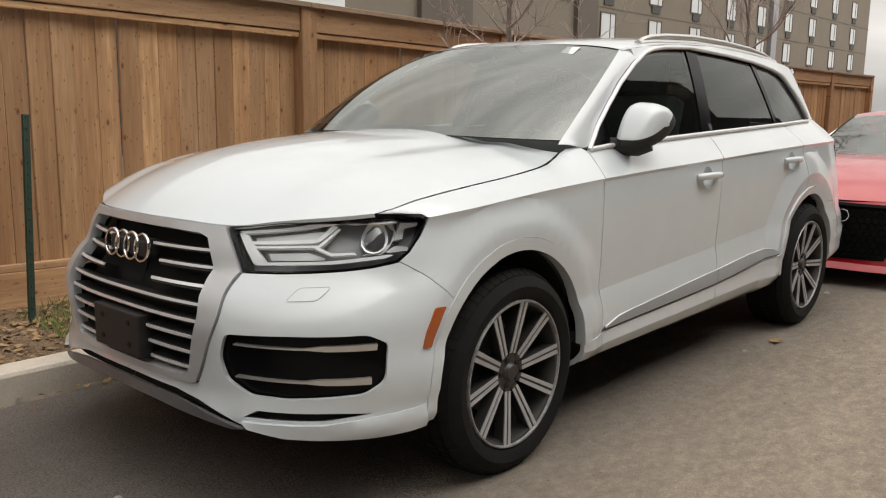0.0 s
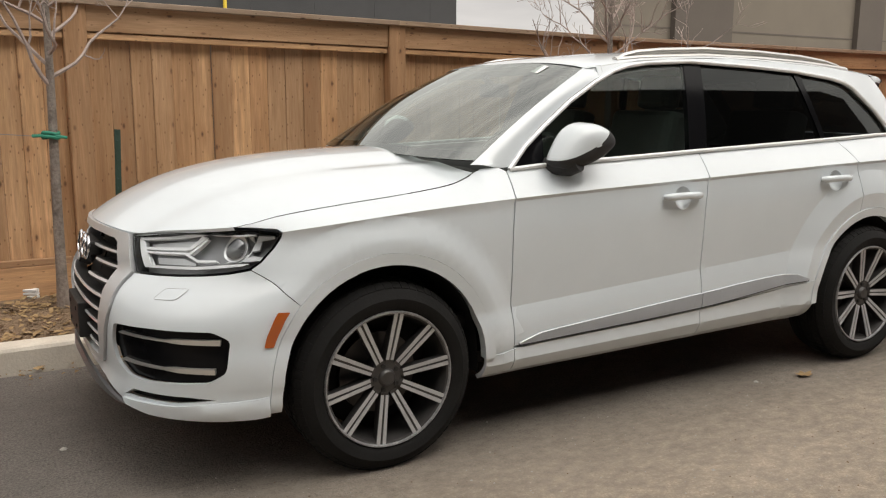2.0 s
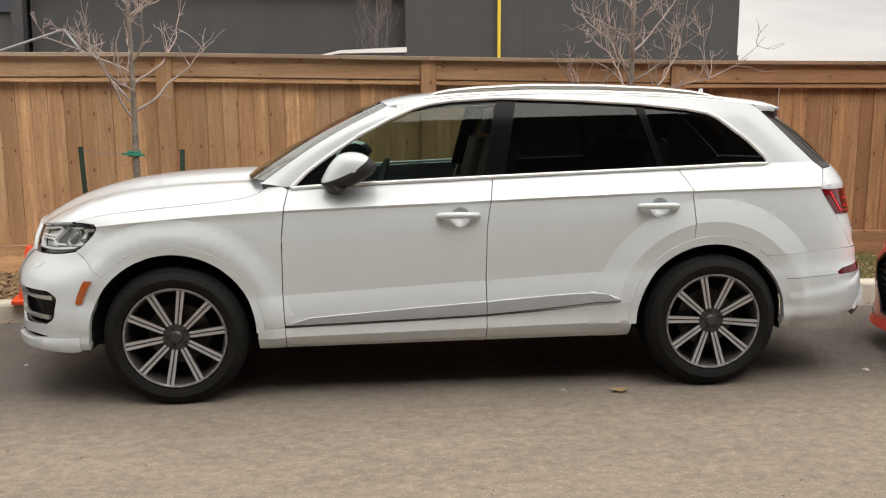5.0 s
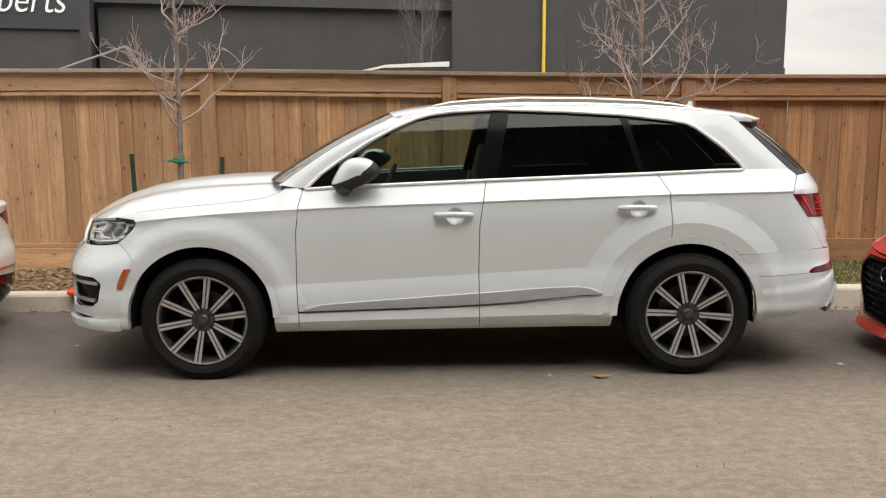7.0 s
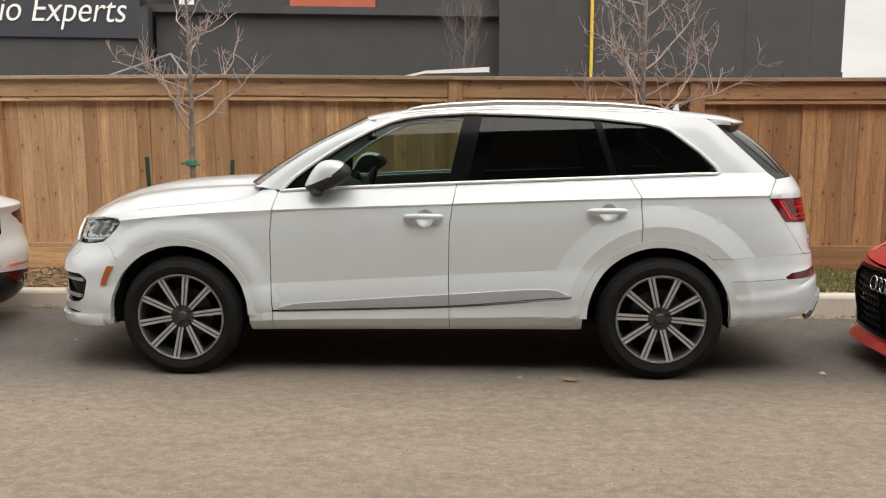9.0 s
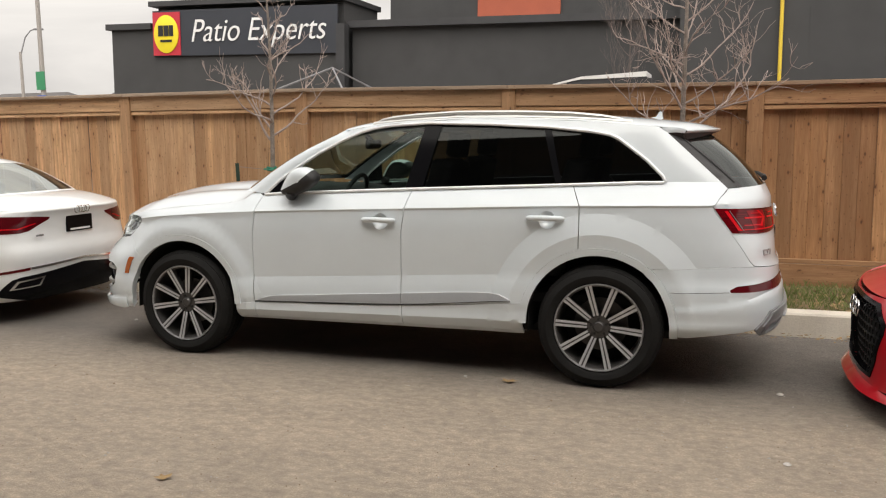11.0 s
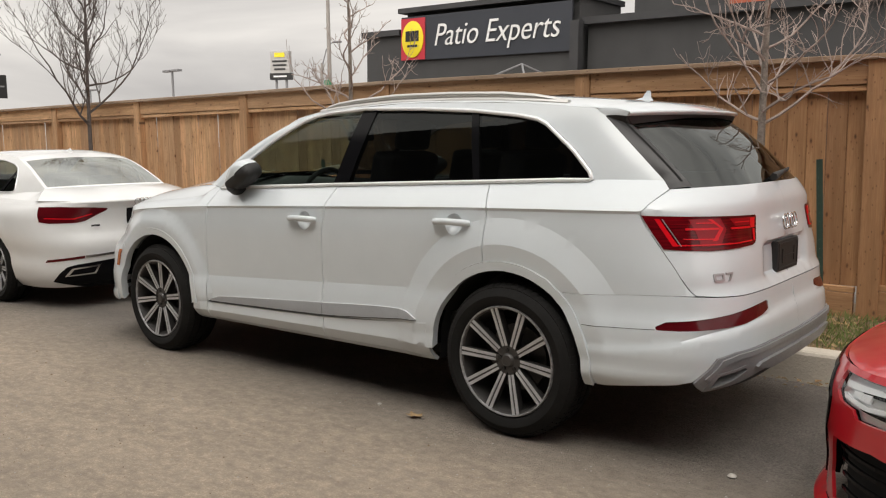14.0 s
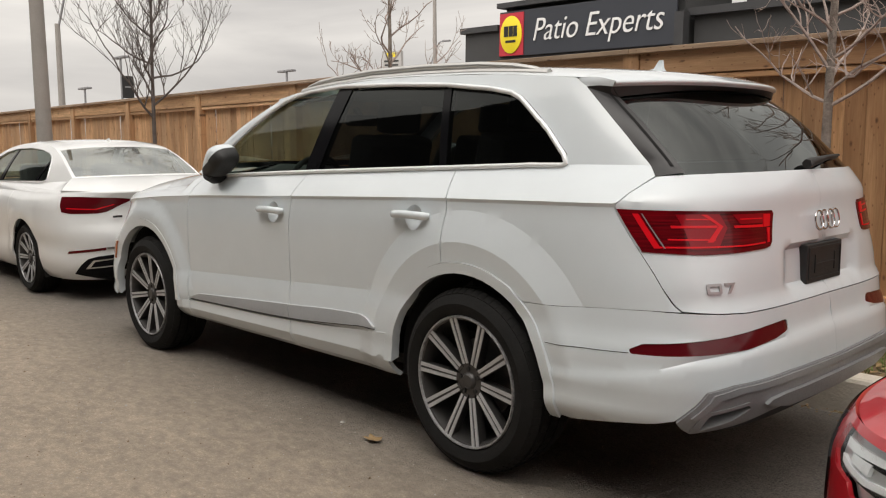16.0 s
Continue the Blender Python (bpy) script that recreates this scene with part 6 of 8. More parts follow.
    for _ in range(2):
        prof = [(p[0] * (1 - k) + q[0] * k, p[1] * (1 - k) + q[1] * k) for p, q in zip(prof, prof[1:] + prof[:1]) for k in (0.25, 0.75)]
    fat = curve((0.0, 0.74), (0.10, 0.93), (0.25, 1.0), (0.55, 0.98), (0.78, 0.87), (0.90, 0.70), (0.96, 0.50), (0.99, 0.28), (1.0, 0.08))
    n, m = 22, len(prof)
    rings = []
    for i in range(n + 1):
        t = i / n
        t = 1 - (1 - t) ** 1.8
        rings.append([(0.965 + (x - 0.965) * fat(t) + 0.035 * t * t, -sy * (0.848 + 0.160 * t - 0.03 * (1.1 - x) * t), 1.262 + (z - 1.262) * fat(t) - 0.008 * t) for x, z in prof])
    up, lo = Geo(), Geo()
    for i in range(n):
        for j in range(m):
            k = (j + 1) % m
            x, z = (prof[j][0] + prof[k][0]) / 2, (prof[j][1] + prof[k][1]) / 2
            (up if z > 1.186 + 0.36 * (x - 0.81) and x < 1.066 else lo).add([rings[i][j], rings[i][k], rings[i + 1][k], rings[i + 1][j]], [(0, 1, 2, 3)])
    mirror_part = part("door_mirror", up, WHITE_PAINT, suv, "white door mirror on a black foot", smooth=70)
    part("mirror_base", lo, BLACK_PLASTIC, mirror_part, "black lower shell", smooth=70)
    part("mirror_end", Geo().add(rings[-1], [tuple(range(m))]), WHITE_PAINT, mirror_part)
    part("mirror_inner", Geo().add(rings[0], [tuple(range(m))]), BLACK_PLASTIC, mirror_part)
    foot = Geo().tube([(0.86, -0.81 * sy, 1.168), (0.88, -0.86 * sy, 1.160), (0.905, -0.92 * sy, 1.160), (0.925, -0.97 * sy, 1.178)], [0.030, 0.038, 0.040, 0.034], 14)
    part("mirror_foot", foot, BLACK_PLASTIC, mirror_part, "black mirror foot", smooth=60)

    # wheel housings
    for hx in (HUB_F, HUB_R):
        pts = [(hx + 0.442 * math.cos(a), 0.442 * math.sin(a)) for a in (math.pi * i / 16 for i in range(17))]
        house = Geo()
        vs = [(x, -sy * y, ARCH_Z + z if i not in (0, 16) else 0.31) for y in (0.90, 0.55) for i, (x, z) in enumerate(pts)]
        house.add(vs, [(i, i + 1, i + 18, i + 17) for i in range(16)] + [tuple(range(17, 34))])
        part("wheel_housing", house, BLACK_DEEP, suv, smooth=60)

# solid underbody and cabin
part("underbody", Geo().box(-0.55, 3.42, -0.70, 0.70, 0.28, 0.33), BLACK_DEEP, suv)
part("cabin_floor", Geo().box(0.35, 3.8, -0.84, 0.84, 0.5, 0.56), BLACK_DEEP, suv)
part("engine_bay", Geo().box(-0.70, 0.40, -0.52, 0.52, 0.30, 0.85), BLACK_DEEP, suv)
meshes = wheel_parts(0.380, 0.272, 0.265, 10)
add_wheels(suv, meshes, [(0.03, -0.835, 0.370, False, 0), (3.0, -0.84, 0.380, False, 13), (0.03, 0.835, 0.370, True, 7), (3.0, 0.84, 0.380, True, 21)])


def rings(car, at, r, name, label, turn):
    """An emblem of four linked chrome rings."""
    g = Geo()
    for i in range(4):
        c = Vector((0, (i - 1.5) * r * 1.42, 0))
        pts = [turn @ (c + Vector((0.0015 * (-1) ** i, r * math.cos(a), r * math.sin(a)))) + Vector(at) for a in (2 * math.pi * j / 28 for j in range(29))]
        g.tube(pts, r * 0.12, 6, cap=False)
    return part(name, g, CHROME, car, label, smooth=60)


rings(suv, (-0.928, 0, 0.838), 0.046, "front_emblem", "chrome four-ring emblem", Matrix.Rotation(radians(8), 3, "Y"))
part("emblem_mount", Geo().box(-0.926, -0.87, -0.125, 0.125, 0.805, 0.865), BLACK_PLASTIC, suv, bevel=0.01)
rings(suv, (4.020, 0, 1.042), 0.036, "rear_emblem", "chrome four-ring emblem", Matrix.Rotation(radians(-8), 3, "Y"))
part("badge_ring", skin(S.at, S.normal, rounded([ra(0.735, 0.862), ra(0.683, 0.862), ra(0.683, 0.826), ra(0.735, 0.826)], 0.008), (rounded([ra(0.726, 0.853), ra(0.692, 0.853), ra(0.692, 0.835), ra(0.726, 0.835)], 0.005),), (), 0.012, 0.005, 0.005), BADGE, suv)
part("badge_bar", skin(S.at, S.normal, [ra(0.672, 0.862), ra(0.628, 0.862), ra(0.650, 0.826), ra(0.661, 0.826), ra(0.645, 0.853), ra(0.672, 0.853)], (), (), 0.012, 0.005, 0.005), BADGE, suv)
plate = part("plate_bracket", Geo().box(-0.985, -0.90, -0.155, 0.155, 0.475, 0.622), BLACK_PLASTIC, suv, "empty black plate bracket", bevel=0.006)
for y in (-0.09, 0.09):
    for z in (0.50, 0.575):
        part("bracket_hole", Geo().lathe([(0.0, -0.003), (0.009, -0.003), (0.009, 0.0)], 10, pose(-0.9855, y, z + 0.012, 0, 0, -90)), BLACK_DEEP, plate)
rear_plate = part("rear_plate_bracket", Geo().box(3.975, 4.018, -0.158, 0.158, 0.803, 0.952), BLACK_PLASTIC, suv, "empty black rear plate bracket", bevel=0.004)
for y0, y1, z0, z1 in ((-0.145, 0.145, 0.932, 0.940), (-0.145, 0.145, 0.815, 0.822), (-0.145, -0.138, 0.822, 0.932), (0.138, 0.145, 0.822, 0.932), (-0.09, 0.09, 0.872, 0.876), (-0.092, -0.086, 0.84, 0.91), (0.086, 0.092, 0.84, 0.91)):
    part("bracket_rib", Geo().box(4.018, 4.022, y0, y1, z0, z1), BLACK_PLASTIC, rear_plate)
part("tow_hitch", Geo().box(3.86, 3.975, -0.035, 0.035, 0.325, 0.385), BLACK_PLASTIC, suv, "black tow hitch receiver", bevel=0.006)
part("roof_antenna", Geo().add([(3.16, -0.008, 1.650), (3.29, -0.024, 1.638), (3.29, 0.024, 1.638), (3.16, 0.008, 1.650), (3.235, -0.008, 1.664), (3.278, -0.010, 1.664), (3.278, 0.010, 1.664), (3.235, 0.008, 1.664), (3.258, -0.003, 1.700), (3.276, -0.004, 1.699), (3.276, 0.004, 1.699), (3.258, 0.003, 1.700)], [(0, 1, 5, 4), (1, 2, 6, 5), (2, 3, 7, 6), (3, 0, 4, 7), (4, 5, 9, 8), (5, 6, 10, 9), (6, 7, 11, 10), (7, 4, 8, 11), (8, 9, 10, 11)]), WHITE_PAINT, suv, "white shark-fin antenna", smooth=30)
wiper = part("rear_wiper", Geo().tube([(3.945, -0.03, 1.252), (3.942, 0.05, 1.262), (3.915, 0.22, 1.272), (3.875, 0.42, 1.274)], [0.020, 0.017, 0.010, 0.007], 6), BLACK_PLASTIC, suv, "black rear wiper", smooth=60)
part("wiper_blade", Geo().tube([(3.938, 0.0, 1.266), (3.92, 0.22, 1.276), (3.86, 0.48, 1.28)], [0.008, 0.009, 0.006], 6), BLACK_PLASTIC, wiper, smooth=60)

# cabin
part("dashboard", Geo().tube([(0.86, -0.72, 1.02), (0.84, -0.4, 1.08), (0.80, 0, 1.06), (0.84, 0.4, 1.05), (0.86, 0.72, 1.02)], [0.12, 0.15, 0.14, 0.13, 0.12], 12), DASH, suv, smooth=60)
part("dash_top", Geo().box(0.45, 0.95, -0.74, 0.74, 1.06, 1.10), DASH, suv, bevel=0.03)
wheel_ring = Geo()
m3 = Matrix.Rotation(radians(-68), 3, "Y")
wheel_ring.tube([m3 @ Vector((0.185 * math.cos(a), 0.185 * math.sin(a), 0)) + Vector((1.12, -0.38, 1.10)) for a in (2 * math.pi * j / 28 for j in range(29))], 0.016, 8, cap=False)
steer = part("steering_wheel", wheel_ring, DASH, suv, "black steering wheel", smooth=60)
part("steering_hub", Geo().box(1.07, 1.13, -0.46, -0.30, 1.04, 1.14), DASH, steer, bevel=0.02)


def seat(x, y, w, light):
    s = part("seat", Geo().box(x, x + 0.5, y - w / 2, y + w / 2, 0.62, 0.80), light, suv, bevel=0.06)
    m = pose(x + 0.5, y, 0.80, 0, 14, 0)
    part("seat_back", Geo().box(-0.14, 0.02, -w / 2, w / 2, -0.1, 0.58, 0.04, m), light, s, bevel=0.04)
    m = pose(x + 0.62, y, 1.40, 0, 10, 0)
    part("headrest", Geo().box(-0.06, 0.05, -0.13, 0.13, 0.0, 0.17, 0.03, m), light, s, bevel=0.03)


for sx, sw in ((1.30, 0.5), (2.22, 0.5)):
    for y in (-0.38, 0.38):
        seat(sx, y, sw, SEAT)
part("inside_mirror", Geo().box(1.10, 1.14, -0.12, 0.12, 1.455, 1.525), BLACK_PLASTIC, suv, bevel=0.015)
part("mirror_stalk", Geo().tube([(1.06, 0, 1.56), (1.12, 0, 1.50)], 0.02, 8), BLACK_PLASTIC, suv)
part("paper_sticker", Geo().add([(1.125, -0.47, 1.602), (1.14, -0.39, 1.610), (1.065, -0.40, 1.576), (1.05, -0.48, 1.567)], [(0, 1, 2, 3)]), SIGN_WHITE, suv)

# ---- the white saloon and the red coupe ----


class Simple:
    """A plainer parked car facing -x: shell, roof and glass from a few numbers, x from the named axle."""

    def __init__(self, ob, shell, paint_mat, hubs, arch_r, arch_z, sill, top, cuts):
        self.ob, self.s, self.paint, self.hubs, self.r, self.az, self.sill, self.top, self.cuts = ob, shell, paint_mat, hubs, arch_r, arch_z, sill, top, cuts

    def skin(self, name, outline, mat, label="", holes=(), h=0.05, lift=0.0, turn=0.012, parent=None, mir=False):
        return part(name, skin(self.s.at, self.s.normal, outline, holes, (), h, lift, turn, mir), mat, parent or self.ob, label, smooth=40)

    def a(self, y, z, front):
        return (self.s.a_of(y, z, front), z)

    def panel(self, name, a0, a1, holes=(), mir=False, label="", h=0.05):
        """The sheet between two cuts, from the sill to the top line, round any wheel arch."""
        line, x = [], a0
        arcs = [(hx - self.r, hx + self.r, hx) for hx in self.hubs]
        low = []
        n = 24
        for i in range(n + 1):
            x = a0 + (a1 - a0) * i / n
            if not any(l <= x <= r for l, r, _ in arcs):
                low.append((x, self.sill(x)))
        for l, r, hx in arcs:
            if r > a0 and l < a1:
                pts = [p for p in arc(hx, self.az, self.r, 180, 0, 28) if a0 <= p[0] <= a1]
                if pts:
                    if l >= a0:
                        pts = [(l, self.sill(l))] + pts
                    if r <= a1:
                        pts = pts + [(r, self.sill(r))]
                    low += pts
        left = sorted(range(len(low)), key=lambda i: (round(low[i][0], 5), i))
        line = [low[i] for i in left]
        up = [(a0 + (a1 - a0) * i / n, self.top(a0 + (a1 - a0) * i / n)) for i in range(n + 1)][::-1]
        return self.skin(name, line + up, self.paint, label, holes, h, 0.0, 0.012, None, mir)

    def housing(self, hx, mir):
        sg = 1 if mir else -1
        pts = [(hx + (self.r + 0.02) * math.cos(math.pi * i / 16), (self.r + 0.02) * math.sin(math.pi * i / 16)) for i in range(17)]
        vs = [(x, sg * y, self.az + z if i not in (0, 16) else 0.18) for y in (0.86, 0.5) for i, (x, z) in enumerate(pts)]
        part("wheel_housing", Geo().add(vs, [(i, i + 1, i + 18, i + 17) for i in range(16)] + [tuple(range(17, 34))]), BLACK_DEEP, self.ob, smooth=60)


def blendp(p, q, t):
    return tuple(a + (b - a) * t for a, b in zip(p, q))


def cabin(car, base_f, top_f, top_r, base_r, roof_y, belt_zf, belt_yf, roof_z, window, paint_mat, glass_f, glass_r, glass_s):
    """Roof, screens and window sides. base_f and so on are (x, z, half width)."""

    def screen(base, top, bow, sgn):
        def f(u, v):
            x = base[0] + (top[0] - base[0]) * v
            z = base[1] + (top[1] - base[1]) * v + 0.02 * math.sin(math.pi * v)
            return (x - sgn * bow * (u * u) * (1 - 0.4 * v), -(base[2] + (top[2] - base[2]) * v) * u, z - 0.02 * u * u)
        return f

    fr, rr = screen(base_f, top_f, -0.14, 1), screen(base_r, top_r, -0.12, -1)

    def roof(u, v):
        x = top_f[0] + (top_r[0] - top_f[0]) * v
        xf, xr = fr(u, 1.0), rr(u, 1.0)
        x = xf[0] + (xr[0] - xf[0]) * v
        yw = top_f[2] + (top_r[2] - top_f[2]) * v + 0.03 * math.sin(math.pi * v)
        z = xf[2] + (xr[2] - xf[2]) * v + roof_z * math.sin(math.pi * v) - 0.02 * u ** 4
        return (x, -yw * u, z)

    def side(u, v):
        """u along the cabin from screen base to screen base, v from the belt to the roof edge."""
        if u < 0.28:
            hi = fr(1.0, u / 0.28)
        elif u < 0.66:
            hi = roof(1.0, (u - 0.28) / 0.38)
        else:
            hi = rr(1.0, 1 - (u - 0.66) / 0.34)
        x0, x1 = fr(1.0, 0.0)[0], rr(1.0, 0.0)[0]
        xl = x0 + (x1 - x0) * u
        lo = (xl, -belt_yf(xl), belt_zf(xl))
        p = blendp(lo, hi, v)
        k = v ** 3
        flat = -belt_yf(xl) + (fr(1.0, 1.0)[1] + belt_yf(xl)) * (p[2] - lo[2]) / (fr(1.0, 1.0)[2] - lo[2])
        return (p[0], p[1] * k + flat * (1 - k) - 0.010 * math.sin(math.pi * v), p[2])

    for mir in (False, True):
        for nm, f, g, lb in (("windscreen", fr, glass_f, "windscreen"), ("rear_window", rr, glass_r, "rear window")):
            part(nm, patch(f, 12, 12, mirror=mir), g, car, lb, smooth=60).visible_shadow = False
            part("screen_band", patch(lambda u, v, f=f: (lambda p: (p[0], p[1], p[2] + 0.004))(f(0.98 + 0.02 * u, v)), 4, 12, mirror=mir), BLACK_GLOSS, car, smooth=60)
        part("roof", patch(roof, 14, 20, mirror=mir), paint_mat, car, "painted roof", smooth=60)
        g = Geo()
        glassg = Geo()
        nu, nv = 48, 10
        grid = {}
        for i in range(nu + 1):
            for j in range(nv + 1):
                p = side(i / nu, j / nv)
                grid[i, j] = (p[0], p[1] * (-1 if mir else 1), p[2])
        for i in range(nu):
            for j in range(nv):
                q = [grid[i, j], grid[i + 1, j], grid[i + 1, j + 1], grid[i, j + 1]]
                (glassg if window[0] <= i / nu < window[1] and 0 <= j < nv - 2 and (grid[i, j + 1][2] < 9) else g).add(q, [(0, 1, 2, 3)])
        part("pillar_frame", g, paint_mat, car, "", smooth=85)
        part("side_window", glassg, glass_s, car, "side windows", smooth=50).visible_shadow = False
        w0, w1 = math.ceil(window[0] * nu) / nu, math.ceil(window[1] * nu) / nu
        for run in ([side(w0 + (w1 - w0) * i / 30, 0.8) for i in range(31)], [side(w1, 0.8 * i / 8) for i in range(9)], [side(w1 - (w1 - w0) * i / 30, 0.0) for i in range(31)]):
            part("window_chrome", Geo().tube([(p[0], (p[1] - 0.003) * (-1 if mir else 1), p[2] + 0.002) for p in run], 0.006, 6), CHROME, car, smooth=60)
        for k in (window[0] * 0.45 + window[1] * 0.55,):
            part("window_pillar", Geo().tube([(lambda p: (p[0], (p[1] - 0.004) * (-1 if mir else 1), p[2]))(side(k + 0.02 * t, 0.8 * t)) for t in (0, 0.3, 0.6, 1.0)], 0.022, 6), BLACK_GLOSS, car, smooth=60)
    return fr, rr, roof


# white saloon, x from its rear axle
saloon = thing("saloon_car", pose(-2.89, 0.065, 0), "white four-door saloon parked nose to tail by the kerb", "car")
sal_sec = curve((0.18, 0.80), (0.24, 0.855), (0.30, 0.875), (0.38, 0.888), (0.48, 0.880), (0.60, 0.892), (0.75, 0.905), (0.83, 0.897), (0.86, 0.885), (0.92, 0.845), (0.96, 0.81), (1.05, 0.76))
sal_plan = curve((-3.0, 0.98), (-2.0, 1.0), (0.2, 1.0), (0.6, 0.985))


def sal_side(x, z):
    b = 0.0
    for hx in (-2.82, 0.0):
        r = math.hypot(x - hx, z - 0.32)
        b += 0.018 * math.exp(-((r - 0.42) / 0.09) ** 2) * step(0.25, 0.45, z)
    return sal_sec(z) * sal_plan(x) + b


sal = Simple(saloon, Shell(sal_side, -3.0, curve((0.15, 0.55), (0.25, 0.66), (0.5, 0.68), (0.65, 0.66), (0.75, 0.58)), curve((0.2, 2.6), (0.8, 2.4)),
                           0.30, curve((0.16, 0.66), (0.22, 0.74), (0.30, 0.79), (0.45, 0.815), (0.55, 0.83), (0.62, 0.82), (0.68, 0.795), (0.78, 0.785), (0.90, 0.80), (0.955, 0.825), (0.965, 0.80), (0.99, 0.74)), curve((0.2, 3.4), (1.0, 3.2))),
             SALOON_PAINT, (-2.82, 0.0), 0.365, 0.325, lambda x: 0.19, curve((-4.4, 0.74), (-3.6, 0.78), (-3.0, 0.88), (-2.1, 0.965), (0.1, 0.975), (0.45, 0.968), (0.75, 0.964), (1.0, 0.960), (2.2, 0.960)), ())
AR2 = sal.s.ends(1)
AF2 = sal.s.ends(-1)
sr = lambda y, z: sal.a(y, z, False)
sal_lamp = [(0.78, 0.914), (0.84, 0.785), sr(0.78, 0.772), sr(0.60, 0.772), sr(0.53, 0.785), sr(0.42, 0.84), sr(0.345, 0.872), sr(0.335, 0.890), sr(0.45, 0.902), sr(0.70, 0.916)]
for mir in (False, True):
    sal.panel("front_end", AF2, -2.40, mir=mir, label="white front wing and bumper")
    sal.panel("front_door", -2.394, -1.30, mir=mir, label="white front door")
    sal.panel("rear_door", -1.294, -0.395, mir=mir, label="white rear door")
    sal.panel("quarter_panel", -0.39, AR2, (sal_lamp,), mir, "white rear quarter and tail", 0.04)
    sal.skin("tail_lamp", sal_lamp, RED_DARK, "dark red wedge tail lamp", (), 0.03, 0.003, 0.02, None, mir)
    sal.skin("lamp_tube", [sr(0.80, 0.822), sr(0.62, 0.812), sr(0.47, 0.850), sr(0.47, 0.842), sr(0.61, 0.803), sr(0.80, 0.813)], RED_BRIGHT, "", (), 0.03, 0.005, 0.004, None, mir)
    sal.skin("reflector_strip", [sr(0.80, 0.452), sr(0.56, 0.482), sr(0.56, 0.458), sr(0.81, 0.428)], RED_DARK, "red reflector strip", (), 0.03, 0.004, 0.006, None, mir)
    sal.skin("chrome_strip", [sr(0.555, 0.484), sr(0.0005, 0.512), sr(0.0005, 0.494), sr(0.555, 0.464)], CHROME, "chrome bumper strip", (), 0.03, 0.006, 0.006, None, mir)
    sal.skin("diffuser", [sr(0.76, 0.255), sr(0.735, 0.330), sr(0.69, 0.385), sr(0.62, 0.405), sr(0.0005, 0.462), sr(0.0005, 0.185), sr(0.5, 0.185)], BLACK_GLOSS, "black rear valance", (), 0.04, 0.004, 0.01, None, mir)
    sal.skin("exhaust_trim", [sr(0.70, 0.300), sr(0.655, 0.372), sr(0.43, 0.395), sr(0.47, 0.315)], CHROME, "chrome exhaust trim", ([sr(0.672, 0.312), sr(0.640, 0.360), sr(0.455, 0.380), sr(0.485, 0.327)],), 0.02, 0.008, 0.03, None, mir)
    sg = 1 if mir else -1
    part("bonnet", patch(lambda u, v: (lambda y: (-3.0 - 0.60 * max(1 - (abs(y) / 0.9) ** 2.4, 0) ** (1 / 2.4) * (1 - v) + 0.95 * v, -y, 0.76 + 0.24 * (1 - (1 - v) ** 2) - 0.04 * u * u))(u * 0.86), 12, 14, mirror=mir), SALOON_PAINT, saloon, "white bonnet", smooth=60)
    for hx in (-2.82, 0.0):
        sal.housing(hx, mir)
edge_z = curve((-2.05, 0.99), (-1.72, 1.150), (-1.40, 1.285), (-1.10, 1.352), (-0.75, 1.378), (-0.40, 1.372), (-0.12, 1.335), (0.12, 1.258), (0.34, 1.155), (0.53, 1.055))
sal_belt = curve((-2.1, 0.795), (-1.2, 0.808), (-0.6, 0.795), (-0.1, 0.755), (0.3, 0.695), (0.6, 0.640))


def sal_far(x, z):
    """The place round the rear corner at which the saloon's sheet reaches x at height z."""
    q = min(max((x - sal.s.x1) / sal.s.tail(z), 0.0), 1.0)
    th = math.acos(min(q ** (sal.s.rp(z) / 2), 1.0))
    k = (1 - th / (math.pi / 2)) * (len(sal.s.rt) - 1)
    i = min(int(k), len(sal.s.rt) - 2)
    return (sal.s.x1 + sal.s.rt[i] + (sal.s.rt[i + 1] - sal.s.rt[i]) * (k - i), z)


def house_at(x, z):
    d = z - 0.97
    return Vector((x, -(sal_belt(x) - 0.40 * d - 0.50 * d * d), z))


def house_normal(x, z):
    e = 0.004
    return (house_at(x + e, z) - house_at(x - e, z)).cross(house_at(x, z + e) - house_at(x, z - e)).normalized()


house_edge = [(-2.05 + 2.58 * i / 50, edge_z(-2.05 + 2.58 * i / 50)) for i in range(51)]
house_glass = rounded([(-1.88, 1.003), (-1.50, 1.190), (-1.22, 1.288), (-0.95, 1.322), (-0.60, 1.330), (-0.30, 1.312), (-0.10, 1.280), (0.0, 1.240), (0.065, 1.150), (0.110, 1.035), (0.05, 1.022), (-0.8, 1.005)], 0.03)


def house_band(x0, x1, row, bow, crown):
    """A sheet across the car between two stations of its upper edge; u from the middle to the edge."""
    def f(u, v):
        x = x0 + (x1 - x0) * v
        p = house_at(x, edge_z(x))
        k = 1 - u * u
        return (x + bow(v) * k, p.y * u, p.z + crown(v) * (1 - abs(u) ** 2.6))
    return f


